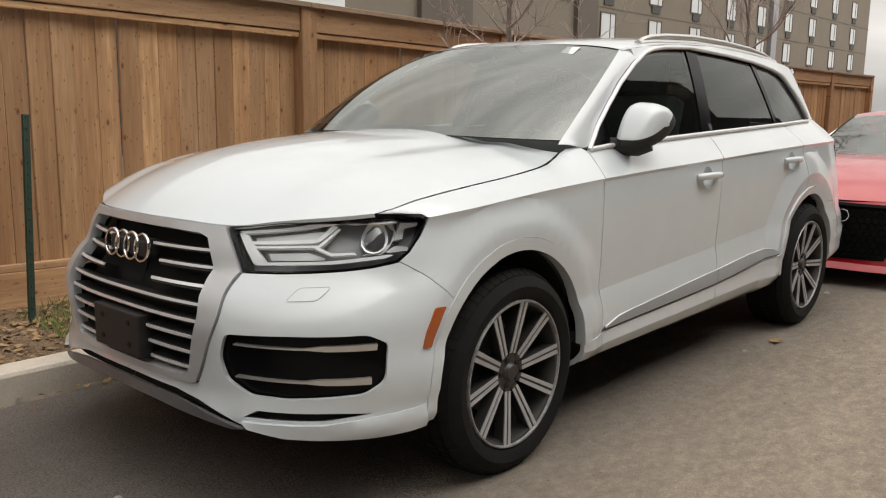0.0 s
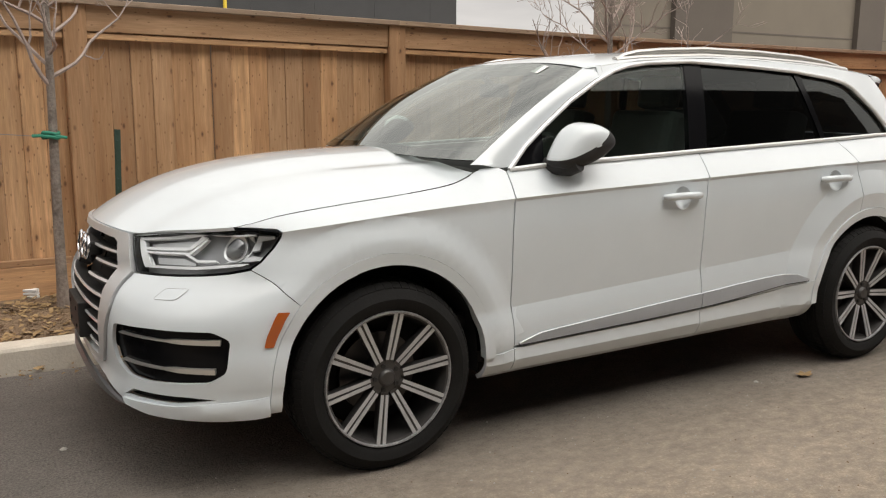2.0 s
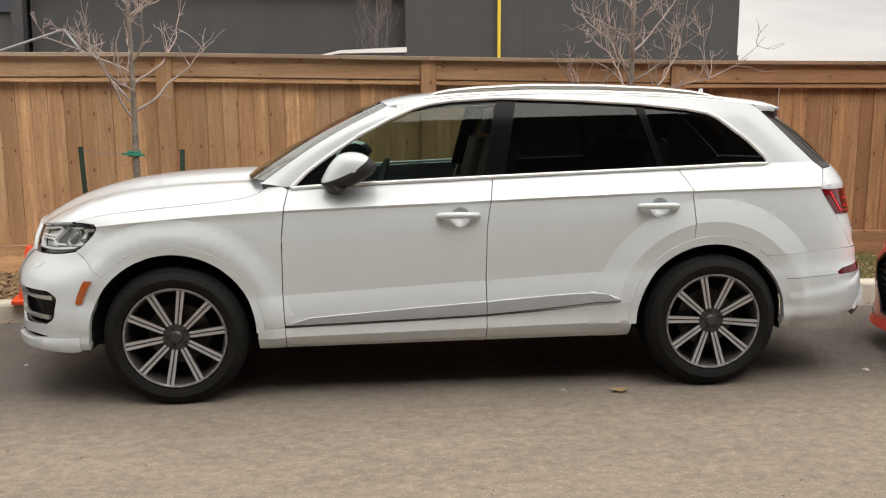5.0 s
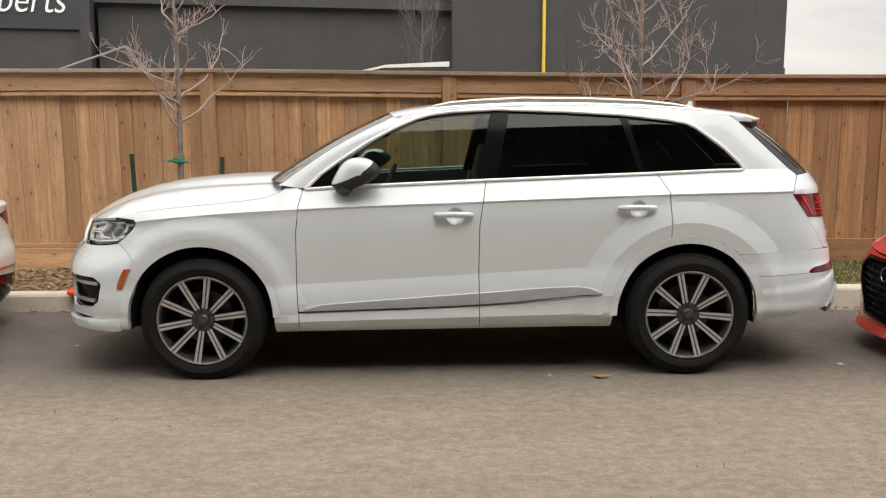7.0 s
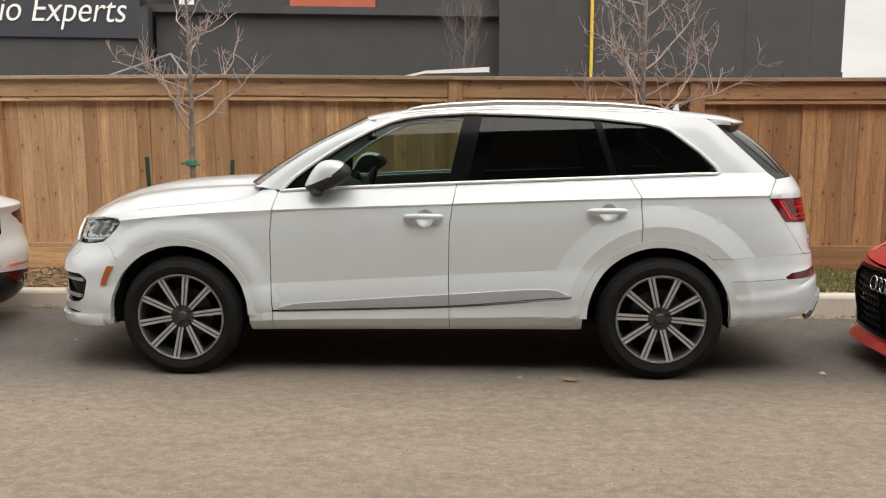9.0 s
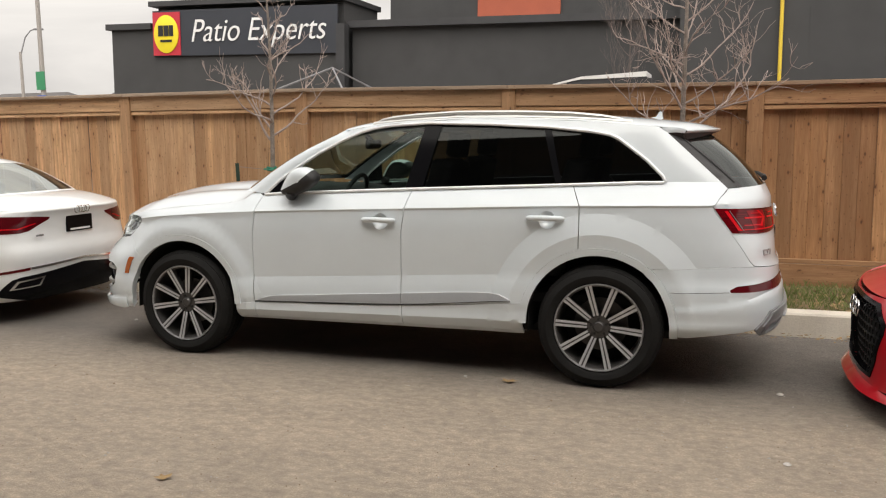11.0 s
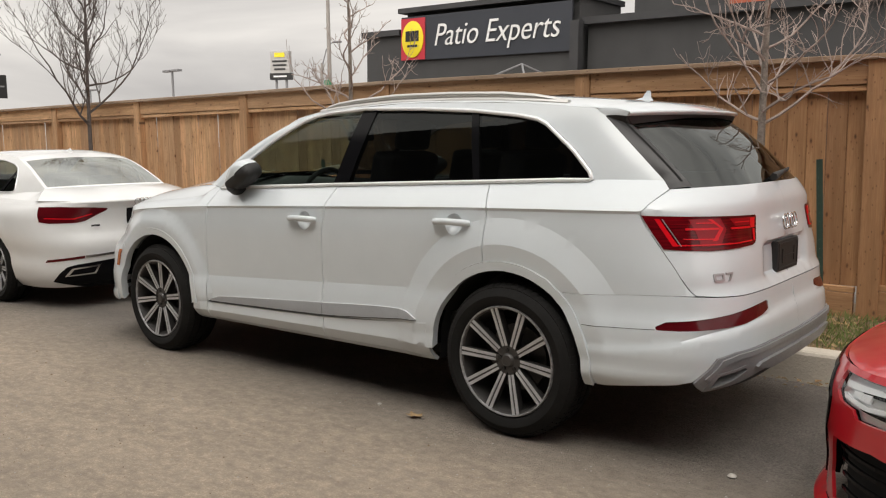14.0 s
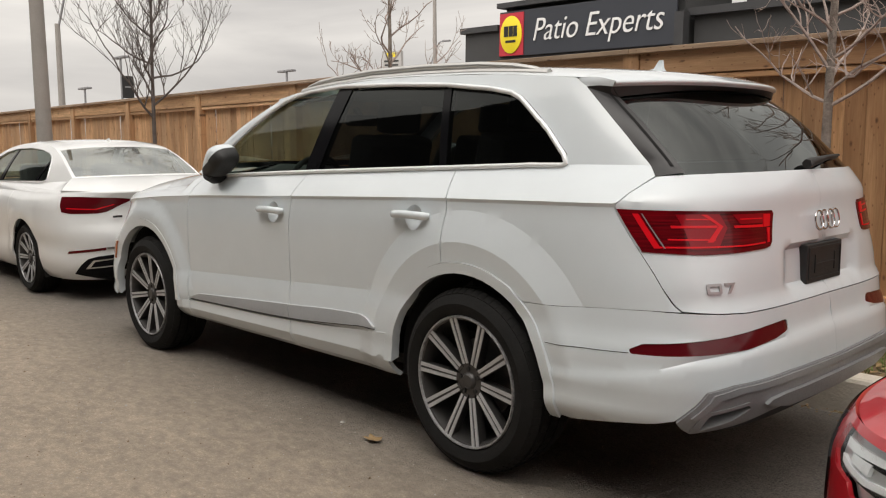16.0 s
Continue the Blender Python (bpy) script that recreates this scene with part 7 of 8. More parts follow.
sal_screen = house_band(-2.05, -1.36, 1, lambda v: -0.20 + 0.10 * v, lambda v: 0.01 + 0.03 * v)
sal_roof = house_band(-1.36, -0.13, 1, lambda v: -0.10 + 0.16 * v, lambda v: 0.04)
sal_rear = house_band(-0.13, 0.53, 1, lambda v: 0.06 + 0.05 * v, lambda v: 0.04 - 0.03 * v)
for mir in (False, True):
    sg = 1 if mir else -1

    def hs(name, outline, mat, label="", holes=(), h=0.04, lift=0.0, turn=0.012):
        return part(name, skin(house_at, house_normal, outline, holes, (), h, lift, turn, mir), mat, saloon, label, smooth=50)

    hs("window_frame", house_edge + [(0.56, 0.965), (0.2, 0.965), (-0.8, 0.955), (-2.05, 0.955)], SALOON_PAINT, "white cabin side and rear pillar", (house_glass,))
    hs("side_window", house_glass, GLASS_SIDE, "side windows", (), 0.04, -0.008, 0).visible_shadow = False
    for x0, x1, w in ((-0.98, -0.93, 0.045), (-0.115, 0.0, 0.022)):
        hs("window_pillar", [(x0 - w, 1.008), (x1 - w * 0.5, 1.318 if x0 < -0.5 else 1.235), (x1 + w * 0.5, 1.318 if x0 < -0.5 else 1.222), (x0 + w, 1.012)], BLACK_GLOSS, "", (), 0.04, -0.004, 0.01)
    part("window_chrome", Geo().tube([(lambda q: (q.x, q.y * -sg, q.z))(house_at(x, z) + house_normal(x, z) * 0.002) for x, z in dense(house_glass + house_glass[:1], 0.04, False)], 0.006, 6, cap=False), TRIM_CHROME, saloon, smooth=60)
    part("roof", patch(sal_roof, 14, 20, mirror=mir), SALOON_PAINT, saloon, "white roof", smooth=60)
    for nm, f, g, v0, v1, ue, top_mat in (("windscreen", sal_screen, GLASS_SIDE, 0.03, 0.97, 0.9, BLACK_GLOSS), ("rear_window", sal_rear, SALOON_GLASS, 0.20, 0.955, 0.955, SALOON_PAINT)):
        part(nm, patch(lambda u, v: f(ue * u, v0 + (v1 - v0) * v), 14, 14, mirror=mir), g, saloon, nm.replace("_", " "), smooth=60).visible_shadow = False
        part("screen_edge", patch(lambda u, v: f(ue + (1 - ue) * u, v), 4, 14, mirror=mir), SALOON_PAINT, saloon, smooth=60)
        for lo, hi in ((0.0, v0), (v1, 1.0)):
            part("screen_band", patch(lambda u, v: f(u * ue, lo + (hi - lo) * v), 14, 4, mirror=mir), top_mat, saloon, smooth=60)

    def lid(u, v):
        # from the foot of the glass to the trailing lip
        p, y = Vector(sal_rear(u, 0.985)), 0.79 * u
        q = Vector((0.30 + 0.80 * max(1 - (y / 0.83) ** 3.2, 0.0) ** (1 / 3.2), -y, 0.966))
        w = p.lerp(q, v)
        w.z = p.z + (q.z - p.z) * v ** 1.25 + 0.014 * math.sin(math.pi * v) * (1 - 0.7 * u ** 4)
        return w

    def lid_lip(u, v):
        a = sr(max(0.79 * u, 0.0005), 0.966 - 0.024 * v)
        return Vector(lid(u, 1.0)).lerp(sal.s.at(*a) + sal.s.normal(*a) * 0.002, min(1.5 * v, 1.0))

    def shoulder(u, v):
        # the rounded ledge between the flank and the cabin, running out beside the lid
        x = -2.05 + 2.79 * u
        k = max(x - 0.52, 0) / 0.22
        p = sal.s.at(*(sal_far(x, 0.935) if x > 0.3 else (x, 0.935))) + Vector((0, -0.002, 0))
        q = house_at(x, 1.0 + 0.03 * step(-0.1, 0.4, x)) + Vector((0, -0.002, 0)) if k == 0 else Vector(lid(1.0, min(k, 1.0)))
        c = Vector((x, p.y * 0.45 + q.y * 0.55 - 0.01 * (1 - min(k, 1)), 0.985 - 0.02 * min(k, 1)))
        return p * (1 - v) ** 2 + c * (2 * v * (1 - v)) + q * v * v

    part("boot_lid", patch(lid, 18, 14, mirror=mir), SALOON_PAINT, saloon, "white boot lid", smooth=60)
    part("lid_lip", patch(lid_lip, 18, 4, mirror=mir), SALOON_PAINT, saloon, smooth=60)
    part("shoulder", patch(shoulder, 44, 8, mirror=mir), SALOON_PAINT, saloon, smooth=60)
add_wheels(saloon, wheel_parts(0.325, 0.232, 0.235, 10), [(0.0, -0.765, 0.325, False, 9), (-2.82, -0.765, 0.325, False, 0), (0.0, 0.765, 0.325, True, 5), (-2.82, 0.765, 0.325, True, 3)])
part("number_plate", Geo().box(1.075, 1.10, -0.155, 0.155, 0.74, 0.88), BLACK_GLOSS, saloon, "black dealer plate", bevel=0.004)
part("plate_bar", Geo().box(1.1005, 1.103, -0.12, 0.12, 0.752, 0.768), SIGN_WHITE, saloon)
rings(saloon, (1.135, 0, 0.935), 0.03, "rear_emblem", "chrome four-ring emblem", Matrix.Rotation(radians(10), 3, "Y"))
part("badge_bar", Geo().box(1.085, 1.09, -0.50, -0.42, 0.735, 0.752), CHROME, saloon)
part("roof_antenna", Geo().add([(-0.28, -0.01, 1.385), (-0.14, -0.025, 1.372), (-0.14, 0.025, 1.372), (-0.28, 0.01, 1.385), (-0.17, 0, 1.425), (-0.15, 0, 1.425)], [(0, 1, 5, 4), (1, 2, 5), (2, 3, 4, 5), (3, 0, 4)]), SALOON_PAINT, saloon)
part("underbody", Geo().box(-3.3, 0.85, -0.68, 0.68, 0.19, 0.25), BLACK_DEEP, saloon)
part("cabin_floor", Geo().box(-2.4, 0.6, -0.76, 0.76, 0.5, 0.56), BLACK_DEEP, saloon)
part("parcel_shelf", Geo().box(-0.2, 0.58, -0.66, 0.66, 0.97, 0.985), DASH, saloon)
for y in (-0.36, 0.0, 0.36):
    part("headrest", Geo().box(-0.32, -0.22, y - 0.12, y + 0.12, 0.98, 1.14), SEAT, saloon, bevel=0.03)
for x, y in ((-1.05, -0.36), (-1.05, 0.36)):
    part("seat_back", Geo().box(x, x + 0.14, y - 0.24, y + 0.24, 0.55, 1.16), SEAT, saloon, bevel=0.05)

# red coupe, x from its front axle
coupe = thing("coupe_car", pose(5.35, -0.63, -0.02), "red sports coupe with a black honeycomb grille", "car")
cou_sec = curve((0.10, 0.80), (0.16, 0.87), (0.22, 0.895), (0.40, 0.905), (0.55, 0.915), (0.68, 0.925), (0.76, 0.915), (0.81, 0.895), (0.88, 0.84), (0.94, 0.79), (1.0, 0.76))


def cou_side(x, z):
    b = 0.0
    for hx in (0.0, 2.77):
        r = math.hypot(x - hx, z - 0.33)
        b += 0.03 * math.exp(-((r - 0.42) / 0.10) ** 2) * step(0.25, 0.45, z)
    return cou_sec(z) + b


cou = Simple(coupe, Shell(cou_side, -0.1, curve((0.10, 0.78), (0.13, 0.83), (0.16, 0.835), (0.18, 0.79), (0.30, 0.785), (0.45, 0.80), (0.56, 0.80), (0.62, 0.785), (0.68, 0.75), (0.72, 0.71), (0.80, 0.60)), curve((0.1, 2.9), (0.5, 2.7), (0.8, 2.2)),
                          3.0, curve((0.15, 0.72), (0.3, 0.82), (0.6, 0.84), (0.9, 0.80)), curve((0.2, 3.2), (1.0, 3.2))),
             RED_PAINT, (0.0, 2.77), 0.375, 0.335, lambda x: 0.15, curve((-1.4, 0.66), (-0.75, 0.70), (-0.3, 0.80), (0.1, 0.86), (0.7, 0.90), (2.0, 0.93), (3.2, 0.95), (4.6, 0.90)), ())
CF, CR = cou.s.ends(-1), cou.s.ends(1)
cf = lambda y, z: cou.a(y, z, True)
c_lamp = [cf(0.545, 0.665), cf(0.565, 0.60), cf(0.62, 0.575), cf(0.70, 0.572), cf(0.72, 0.545), cf(0.80, 0.55), cf(0.885, 0.585), (-0.38, 0.64), (-0.26, 0.715), (-0.30, 0.725), cf(0.86, 0.695), cf(0.72, 0.68)]
c_hex = [cf(0.0005, 0.655), cf(0.42, 0.65), cf(0.54, 0.56), cf(0.53, 0.50), cf(0.40, 0.235), cf(0.0005, 0.225)]
c_intake = [cf(0.60, 0.44), cf(0.78, 0.46), cf(0.90, 0.42), cf(0.925, 0.33), cf(0.90, 0.24), cf(0.60, 0.22), cf(0.56, 0.30)]
c_blade = [cf(0.50, 0.195), cf(0.90, 0.215), cf(0.93, 0.28), (-0.33, 0.30), (-0.36, 0.235), cf(0.92, 0.19), cf(0.7, 0.175)]
for mir in (False, True):
    cou.panel("front_bumper", CF, 0.0, (c_lamp, c_hex, c_intake, c_blade), mir, "red front bumper with black intakes", 0.035)
    cou.panel("front_wing", 0.004, 0.66, (), mir, "red front wing")
    cou.panel("door", 0.664, 1.86, (), mir, "red door")
    cou.panel("rear_quarter", 1.864, CR, (), mir, "red rear quarter")
    cou.skin("grille_back", c_hex, BLACK_DEEP, "", (), 0.05, -0.05, 0, None, mir)
    cou.skin("grille_surround", c_hex + [c_hex[0]] + [(p[0] + (c_hex[0][0] - p[0]) * 0.06, p[1] + (0.44 - p[1]) * 0.10) for p in ([c_hex[0]] + c_hex[::-1])], BLACK_GLOSS, "gloss black grille surround", (), 0.03, 0.006, 0.05, None, mir)
    mesh_g = Geo()
    for row in range(9):
        for col in range(11):
            yy, zz = 0.022 + col * 0.05 + (0.025 if row % 2 else 0), 0.255 + row * 0.046
            if yy < 0.53 - abs(zz - 0.55) * (0.5 if zz < 0.55 else 1.2) - 0.02 and zz < 0.64:
                pts = []
                for k in range(7):
                    an = math.pi / 3 * k + math.pi / 6
                    q = cou.s.at(cou.s.a_of(max(yy + 0.027 * math.cos(an), 0.001), zz + 0.027 * math.sin(an), True), zz + 0.027 * math.sin(an))
                    pts.append((q.x + 0.02, q.y * (-1 if mir else 1), q.z))
                mesh_g.tube(pts, 0.0045, 4, cap=False)
    tagged(part("honeycomb_mesh", mesh_g, BLACK_GLOSS, coupe, "black honeycomb mesh"), kind="stuff")
    head = new("headlamp")
    head.parent = coupe
    tagged(head, "clear angular headlamp")
    cou.skin("lamp_bowl", c_lamp, LAMP_SILVER, "", (), 0.03, -0.022, 0, head, mir)
    for pts in ([(0.58, 0.645), (0.76, 0.668), (0.80, 0.655), (0.60, 0.625)], [(0.60, 0.605), (0.74, 0.60), (0.85, 0.625), (0.85, 0.61), (0.74, 0.585), (0.62, 0.59)], [(0.66, 0.63), (0.74, 0.64), (0.74, 0.61), (0.66, 0.61)]):
        cou.skin("light_guide", [cf(*p) for p in pts], LAMP_TUBE, "", (), 0.03, -0.012, 0.02, head, mir)
    cou.skin("lamp_shade", [cf(0.68, 0.655), cf(0.80, 0.668), cf(0.82, 0.64), cf(0.70, 0.632)], BLACK_GLOSS, "", (), 0.03, -0.015, 0.01, head, mir)
    cou.skin("lamp_shade", [cf(0.71, 0.580), cf(0.80, 0.575), cf(0.875, 0.60), cf(0.80, 0.590)], BLACK_GLOSS, "", (), 0.03, -0.015, 0.01, head, mir)
    cou.skin("lamp_cover", c_lamp, CLEAR, "", (), 0.03, 0.0, 0, head, mir).visible_shadow = False
    cou.skin("side_intake", c_intake, BLACK_DEEP, "", (), 0.04, -0.05, 0, None, mir)
    for zz in (0.27, 0.32, 0.37, 0.41):
        cou.skin("intake_slat", [cf(0.60, zz), cf(0.90, zz), cf(0.90, zz - 0.012), cf(0.60, zz - 0.012)], BLACK_GLOSS, "", (), 0.04, -0.025, 0.01, None, mir)
    cou.skin("intake_blade", c_blade, BLACK_GLOSS, "gloss black corner blade", (), 0.03, 0.003, 0.02, None, mir)
    part("bonnet", patch(lambda u, v: (lambda y: (-0.1 - 0.745 * max(1 - (abs(y) / 0.93) ** 2.4, 0) ** (1 / 2.4) * (1 - v) ** 1.0 + 0.72 * v + (0.05 * u * u * v), -y, 0.672 + 0.03 * u * u + (0.29 - 0.07 * u * u) * (1 - (1 - v) ** 1.9) + 0.012 * math.exp(-((u - 0.62) / 0.08) ** 2) * v))(u * 0.86), 20, 24, mirror=mir), RED_PAINT, coupe, "red bonnet", smooth=60)
    part("boot_lid", patch(lambda u, v: (2.5 + 1.3 * v, -u * 0.78, 1.04 - 0.10 * v - 0.03 * u * u), 10, 10, mirror=mir), RED_PAINT, coupe, "red boot lid", smooth=60)
    for hx in (0.0, 2.77):
        cou.housing(hx, mir)
cabin(coupe, (0.62, 0.955, 0.72), (1.30, 1.315, 0.55), (2.05, 1.315, 0.54), (3.0, 1.02, 0.66), None, lambda x: 0.92, lambda x: 0.82, 0.045, (0.12, 0.80), RED_PAINT, GLASS_FRONT, GLASS_DARK, GLASS_DARK)
add_wheels(coupe, wheel_parts(0.34, 0.255, 0.255, 10), [(0.0, -0.79, 0.34, False, 9), (2.77, -0.79, 0.34, False, 0), (0.0, 0.79, 0.34, True, 5), (2.77, 0.79, 0.34, True, 3)])
part("underbody", Geo().box(-0.6, 3.5, -0.68, 0.68, 0.16, 0.22), BLACK_DEEP, coupe)
part("dash_top", Geo().box(0.6, 1.1, -0.68, 0.68, 0.90, 0.94), DASH, coupe, bevel=0.02)
part("cabin_floor", Geo().box(0.3, 2.9, -0.74, 0.74, 0.45, 0.5), BLACK_DEEP, coupe)
for y in (-0.36, 0.36):
    part("seat_back", Geo().box(1.75, 1.9, y - 0.24, y + 0.24, 0.5, 1.12), SEAT, coupe, bevel=0.05)
rings(coupe, (-0.90, 0, 0.56), 0.045, "front_emblem", "dark four-ring emblem", Matrix.Rotation(radians(6), 3, "Y"))

# ---- cone, stakes, ties, lamps and signs ----
cone = thing("traffic_cone", pose(-1.505, 1.18, 0.13, 0, 0, 12), "orange plastic traffic cone on the kerb", "traffic cone")
part("cone_body", Geo().lathe([(0.105, 0.03), (0.1, 0.05), (0.028, 0.42), (0.022, 0.43), (0.018, 0.42), (0.09, 0.05)], 32, pose(0, 0, 0, 90, 0, 0)), CONE_ORANGE, cone, smooth=40)
part("cone_base", Geo().box(-0.14, 0.14, -0.14, 0.14, 0.0, 0.032, 0.03), CONE_ORANGE, cone, bevel=0.006)
for x, y, top, lean in ((-1.27, 1.91, 1.28, -1.7), (-0.52, 1.88, 1.25, 2.5), (3.74, 1.73, 1.30, -2.5), (2.9, 1.72, 1.25, 1.5)):
    st = thing("tree_stake", pose(x, y, 0.1, 0, lean, 20), "dark green steel T-post stake", "stake", "tree stakes")
    h = top - 0.1
    g = Geo().box(-0.02, 0.02, -0.003, 0.003, 0, h).box(-0.003, 0.003, 0.0032, 0.03, 0, h)
    for i in range(int(h / 0.06)):
        g.box(-0.006, 0.006, -0.009, -0.0032, 0.05 + i * 0.06, 0.062 + i * 0.06)
    part("post_bar", g, STAKE_GREEN, st)
tie = thing("tree_tie", pose(-0.86, 1.86, 1.21), "green plastic tree tie round the trunk", "tree tie")
for z, r in ((0.0, 0.046), (0.022, 0.044)):
    part("loop", Geo().tube([(r * math.cos(a), r * math.sin(a), z + 0.006 * math.sin(2 * a)) for a in (2 * math.pi * j / 16 for j in range(17))], 0.012, 6, cap=False), TIE_GREEN, tie, smooth=60)
part("strap", Geo().tube([(-0.10, 0.02, 0.006), (-0.04, -0.03, 0.01), (0.03, -0.04, 0.006), (0.085, 0.0, -0.006)], 0.010, 6), TIE_GREEN, tie, smooth=60)
part("wire", Geo().tube([(-0.42, 0.05, 0.03), (-0.10, 0.02, 0.006)], 0.003, 4), GALV, tie)

big = thing("street_pole", pose(-8.14, 1.13, 0), "pale concrete lighting pole beside the kerb", "pole")
part("shaft", Geo().tube([(0, 0, 0), (0, 0, 9)], [0.12, 0.07], 14), POLE_CONCRETE, big, smooth=50)


def street_lamp(x, y, h, arm, turn, label):
    t = thing("street_lamp", pose(x, y, 0, 0, 0, turn), label, "street lamp", "street lamps")
    part("shaft", Geo().tube([(0, 0, 0), (0, 0, h)], [0.16, 0.10], 8), POLE_CONCRETE, t, smooth=50)
    part("arm", Geo().tube([(0, 0, h - 0.3), (arm * 0.35, 0, h + 1.0), (arm * 0.7, 0, h + 1.5), (arm, 0, h + 1.6)], 0.05, 6), GALV, t, smooth=50)
    part("lantern", Geo().box(arm - 0.1, arm + 0.55, -0.14, 0.14, h + 1.52, h + 1.66), GALV, t, bevel=0.04)
    return t


street_lamp(-32.5, 31.8, 11.0, -2.2, 0, "tall concrete street lamp with a small banner")
street_lamp(-45.2, 43.1, 7.9, 1.2, 20, "grey concrete street lamp with a curved arm")
flag = thing("pole_banner", pose(-32.5, 31.62, 3.6), "green and blue banners on a lighting pole", "banner")
part("upper_panel", Geo().box(-0.3, 0.3, 0, 0.03, 0.7, 1.7), GREEN_SIGN, flag)
part("lower_panel", Geo().box(-0.3, 0.3, 0, 0.03, -0.7, 0.4), BLUE_SIGN, flag)
street_lamp(-30.0, 9.05, 6.2, 0.9, 60, "concrete street lamp with a curved arm")


def lot_lamp(x, y, h):
    t = thing("lot_lamp", pose(x, y, 0), "twin-headed steel parking-lot lamp", "lamp post", "parking-lot lamps")
    part("shaft", Geo().tube([(0, 0, 0), (0, 0, h)], 0.10, 8), GALV, t, smooth=50)
    for s in (-1, 1):
        part("head", Geo().box(min(s * 0.1, s * 1.1), max(s * 0.1, s * 1.1), -0.25, 0.25, h - 0.02, h + 0.16), GALV, t, bevel=0.04)


for x, y, h in ((-57.0, 37.2, 7.6), (-63.6, 25.6, 8.5), (-74.0, 26.5, 6.6), (-90, 48.0, 8.0)):
    lot_lamp(x, y, h)
banner = thing("lot_banner", pose(-63.6, 25.4, 5.3), "dark vertical banner on a lamp post", "banner")
part("panel", Geo().box(0.1, 0.16, 0.2, 1.15, 0, 1.8), SIGN_BLACK, banner)
part("bar", Geo().box(0.162, 0.17, 0.4, 0.95, 0.85, 0.98), GALV, banner)
tower = thing("pylon_sign", pose(-62.9, 54.0, 0, 0, 0, 28), "white dealership pylon sign with unreadable lettering", "sign")
part("cabinet", Geo().box(-1.05, 1.05, -0.35, 0.35, 8.1, 11.0), SIGN_GREY, tower, bevel=0.05)
part("lower_panel", Geo().box(-1.12, 1.12, -0.37, 0.37, 8.1, 8.75), SIGN_BLACK, tower)
part("emblem", Geo().box(-0.55, 0.55, -0.4, -0.36, 10.35, 10.8), SIGN_YELLOW, tower)
for z, w in ((9.95, 0.8), (9.55, 0.75), (9.15, 0.6), (8.42, 0.7)):
    part("lettering_bar", Geo().box(-w, w, -0.40, -0.375, z - 0.08, z + 0.08), SIGN_BLACK if z > 8.75 else SIGN_WHITE, tower)
for x in (-0.55, 0.55):
    part("leg", Geo().tube([(x, 0, 0), (x, 0, 8.1)], 0.14, 8), GALV, tower)
# low roofs beside the shop
annex = thing("annex_roof", pose(-19.5, 21.5, 0), "low annex with a dark shingled hip roof", "building")
part("wall", Geo().box(-1.5, 3.6, 0, 6, -0.5, 2.6), DARK_STUCCO, annex)
part("roof", Geo().add([(-1.8, -0.4, 2.5), (3.9, -0.4, 2.5), (3.9, 6.4, 2.5), (-1.8, 6.4, 2.5), (2.6, 2.5, 5.0), (3.4, 2.5, 5.0)], [(0, 1, 5, 4), (1, 2, 5), (2, 3, 4, 5), (3, 0, 4)]), ROOF_SHINGLE, annex)
far_house = thing("brick_house", pose(-44, 40, 0), "far low red-brick house", "building")
part("wall", Geo().box(-6, 4, 0, 8, 0, 3.6), BRICK_RED, far_house)
part("roof", Geo().add([(-6.4, -0.4, 3.6), (4.4, -0.4, 3.6), (4.4, 8.4, 3.6), (-6.4, 8.4, 3.6), (-4, 4, 5.0), (2, 4, 5.0)], [(0, 1, 5, 4), (1, 2, 5), (2, 3, 4, 5), (3, 0, 4)]), ROOF_SHINGLE, far_house)
# frame of a folded gazebo behind the fence
gaz = thing("gazebo_frame", pose(-3.9, 9.0, 0), "bare metal gazebo frame behind the fence", "gazebo")
for name, pts in (("rafter", [(-1.05, 0, 2.46), (0.0, 0.6, 2.93)]), ("rafter", [(0.0, 0.6, 2.93), (0.5, 0, 2.46)]), ("rafter", [(0.0, 0.6, 2.93), (0.45, 1.8, 2.52)]), ("pole", [(-1.05, 0, 0), (-1.05, 0, 2.46)]), ("pole", [(0.5, 0, 0), (0.5, 0, 2.46)]), ("pole", [(0.45, 1.8, 0), (0.45, 1.8, 2.52)])):
    part(name, Geo().tube(pts, 0.02, 6), GALV, gaz)
awning = thing("shelter_roof", pose(0.0, 12.5, 0), "low white-edged shelter roof behind the fence", "shelter")
part("roof", Geo().add([(0, 0, 2.66), (0.62, 0, 2.80), (2.0, 0, 2.87), (2.0, 1.2, 2.87), (0.62, 1.2, 2.80), (0, 1.2, 2.66), (0, 0, 2.63), (0.62, 0, 2.74), (2.0, 0, 2.76), (2.0, 1.2, 2.76), (0, 1.2, 2.63)], [(0, 1, 4, 5), (1, 2, 3, 4), (0, 6, 7, 1), (1, 7, 8, 2), (2, 8, 9, 3), (5, 10, 6, 0)]), WHITE_CLAD, awning)
part("beam", Geo().box(0.3, 2.1, 0.02, 1.1, 2.5, 2.73), DARK_TRIM, awning)
part("leg", Geo().tube([(1.8, 0.2, 0), (1.8, 0.2, 2.6)], 0.05, 6), GALV, awning)
tree(1.4, 14.5, 0, 5.4, 21, "bare tree behind the fence", 0.9, 8, FAR_TWIG, 3, 0.35, 0.004)

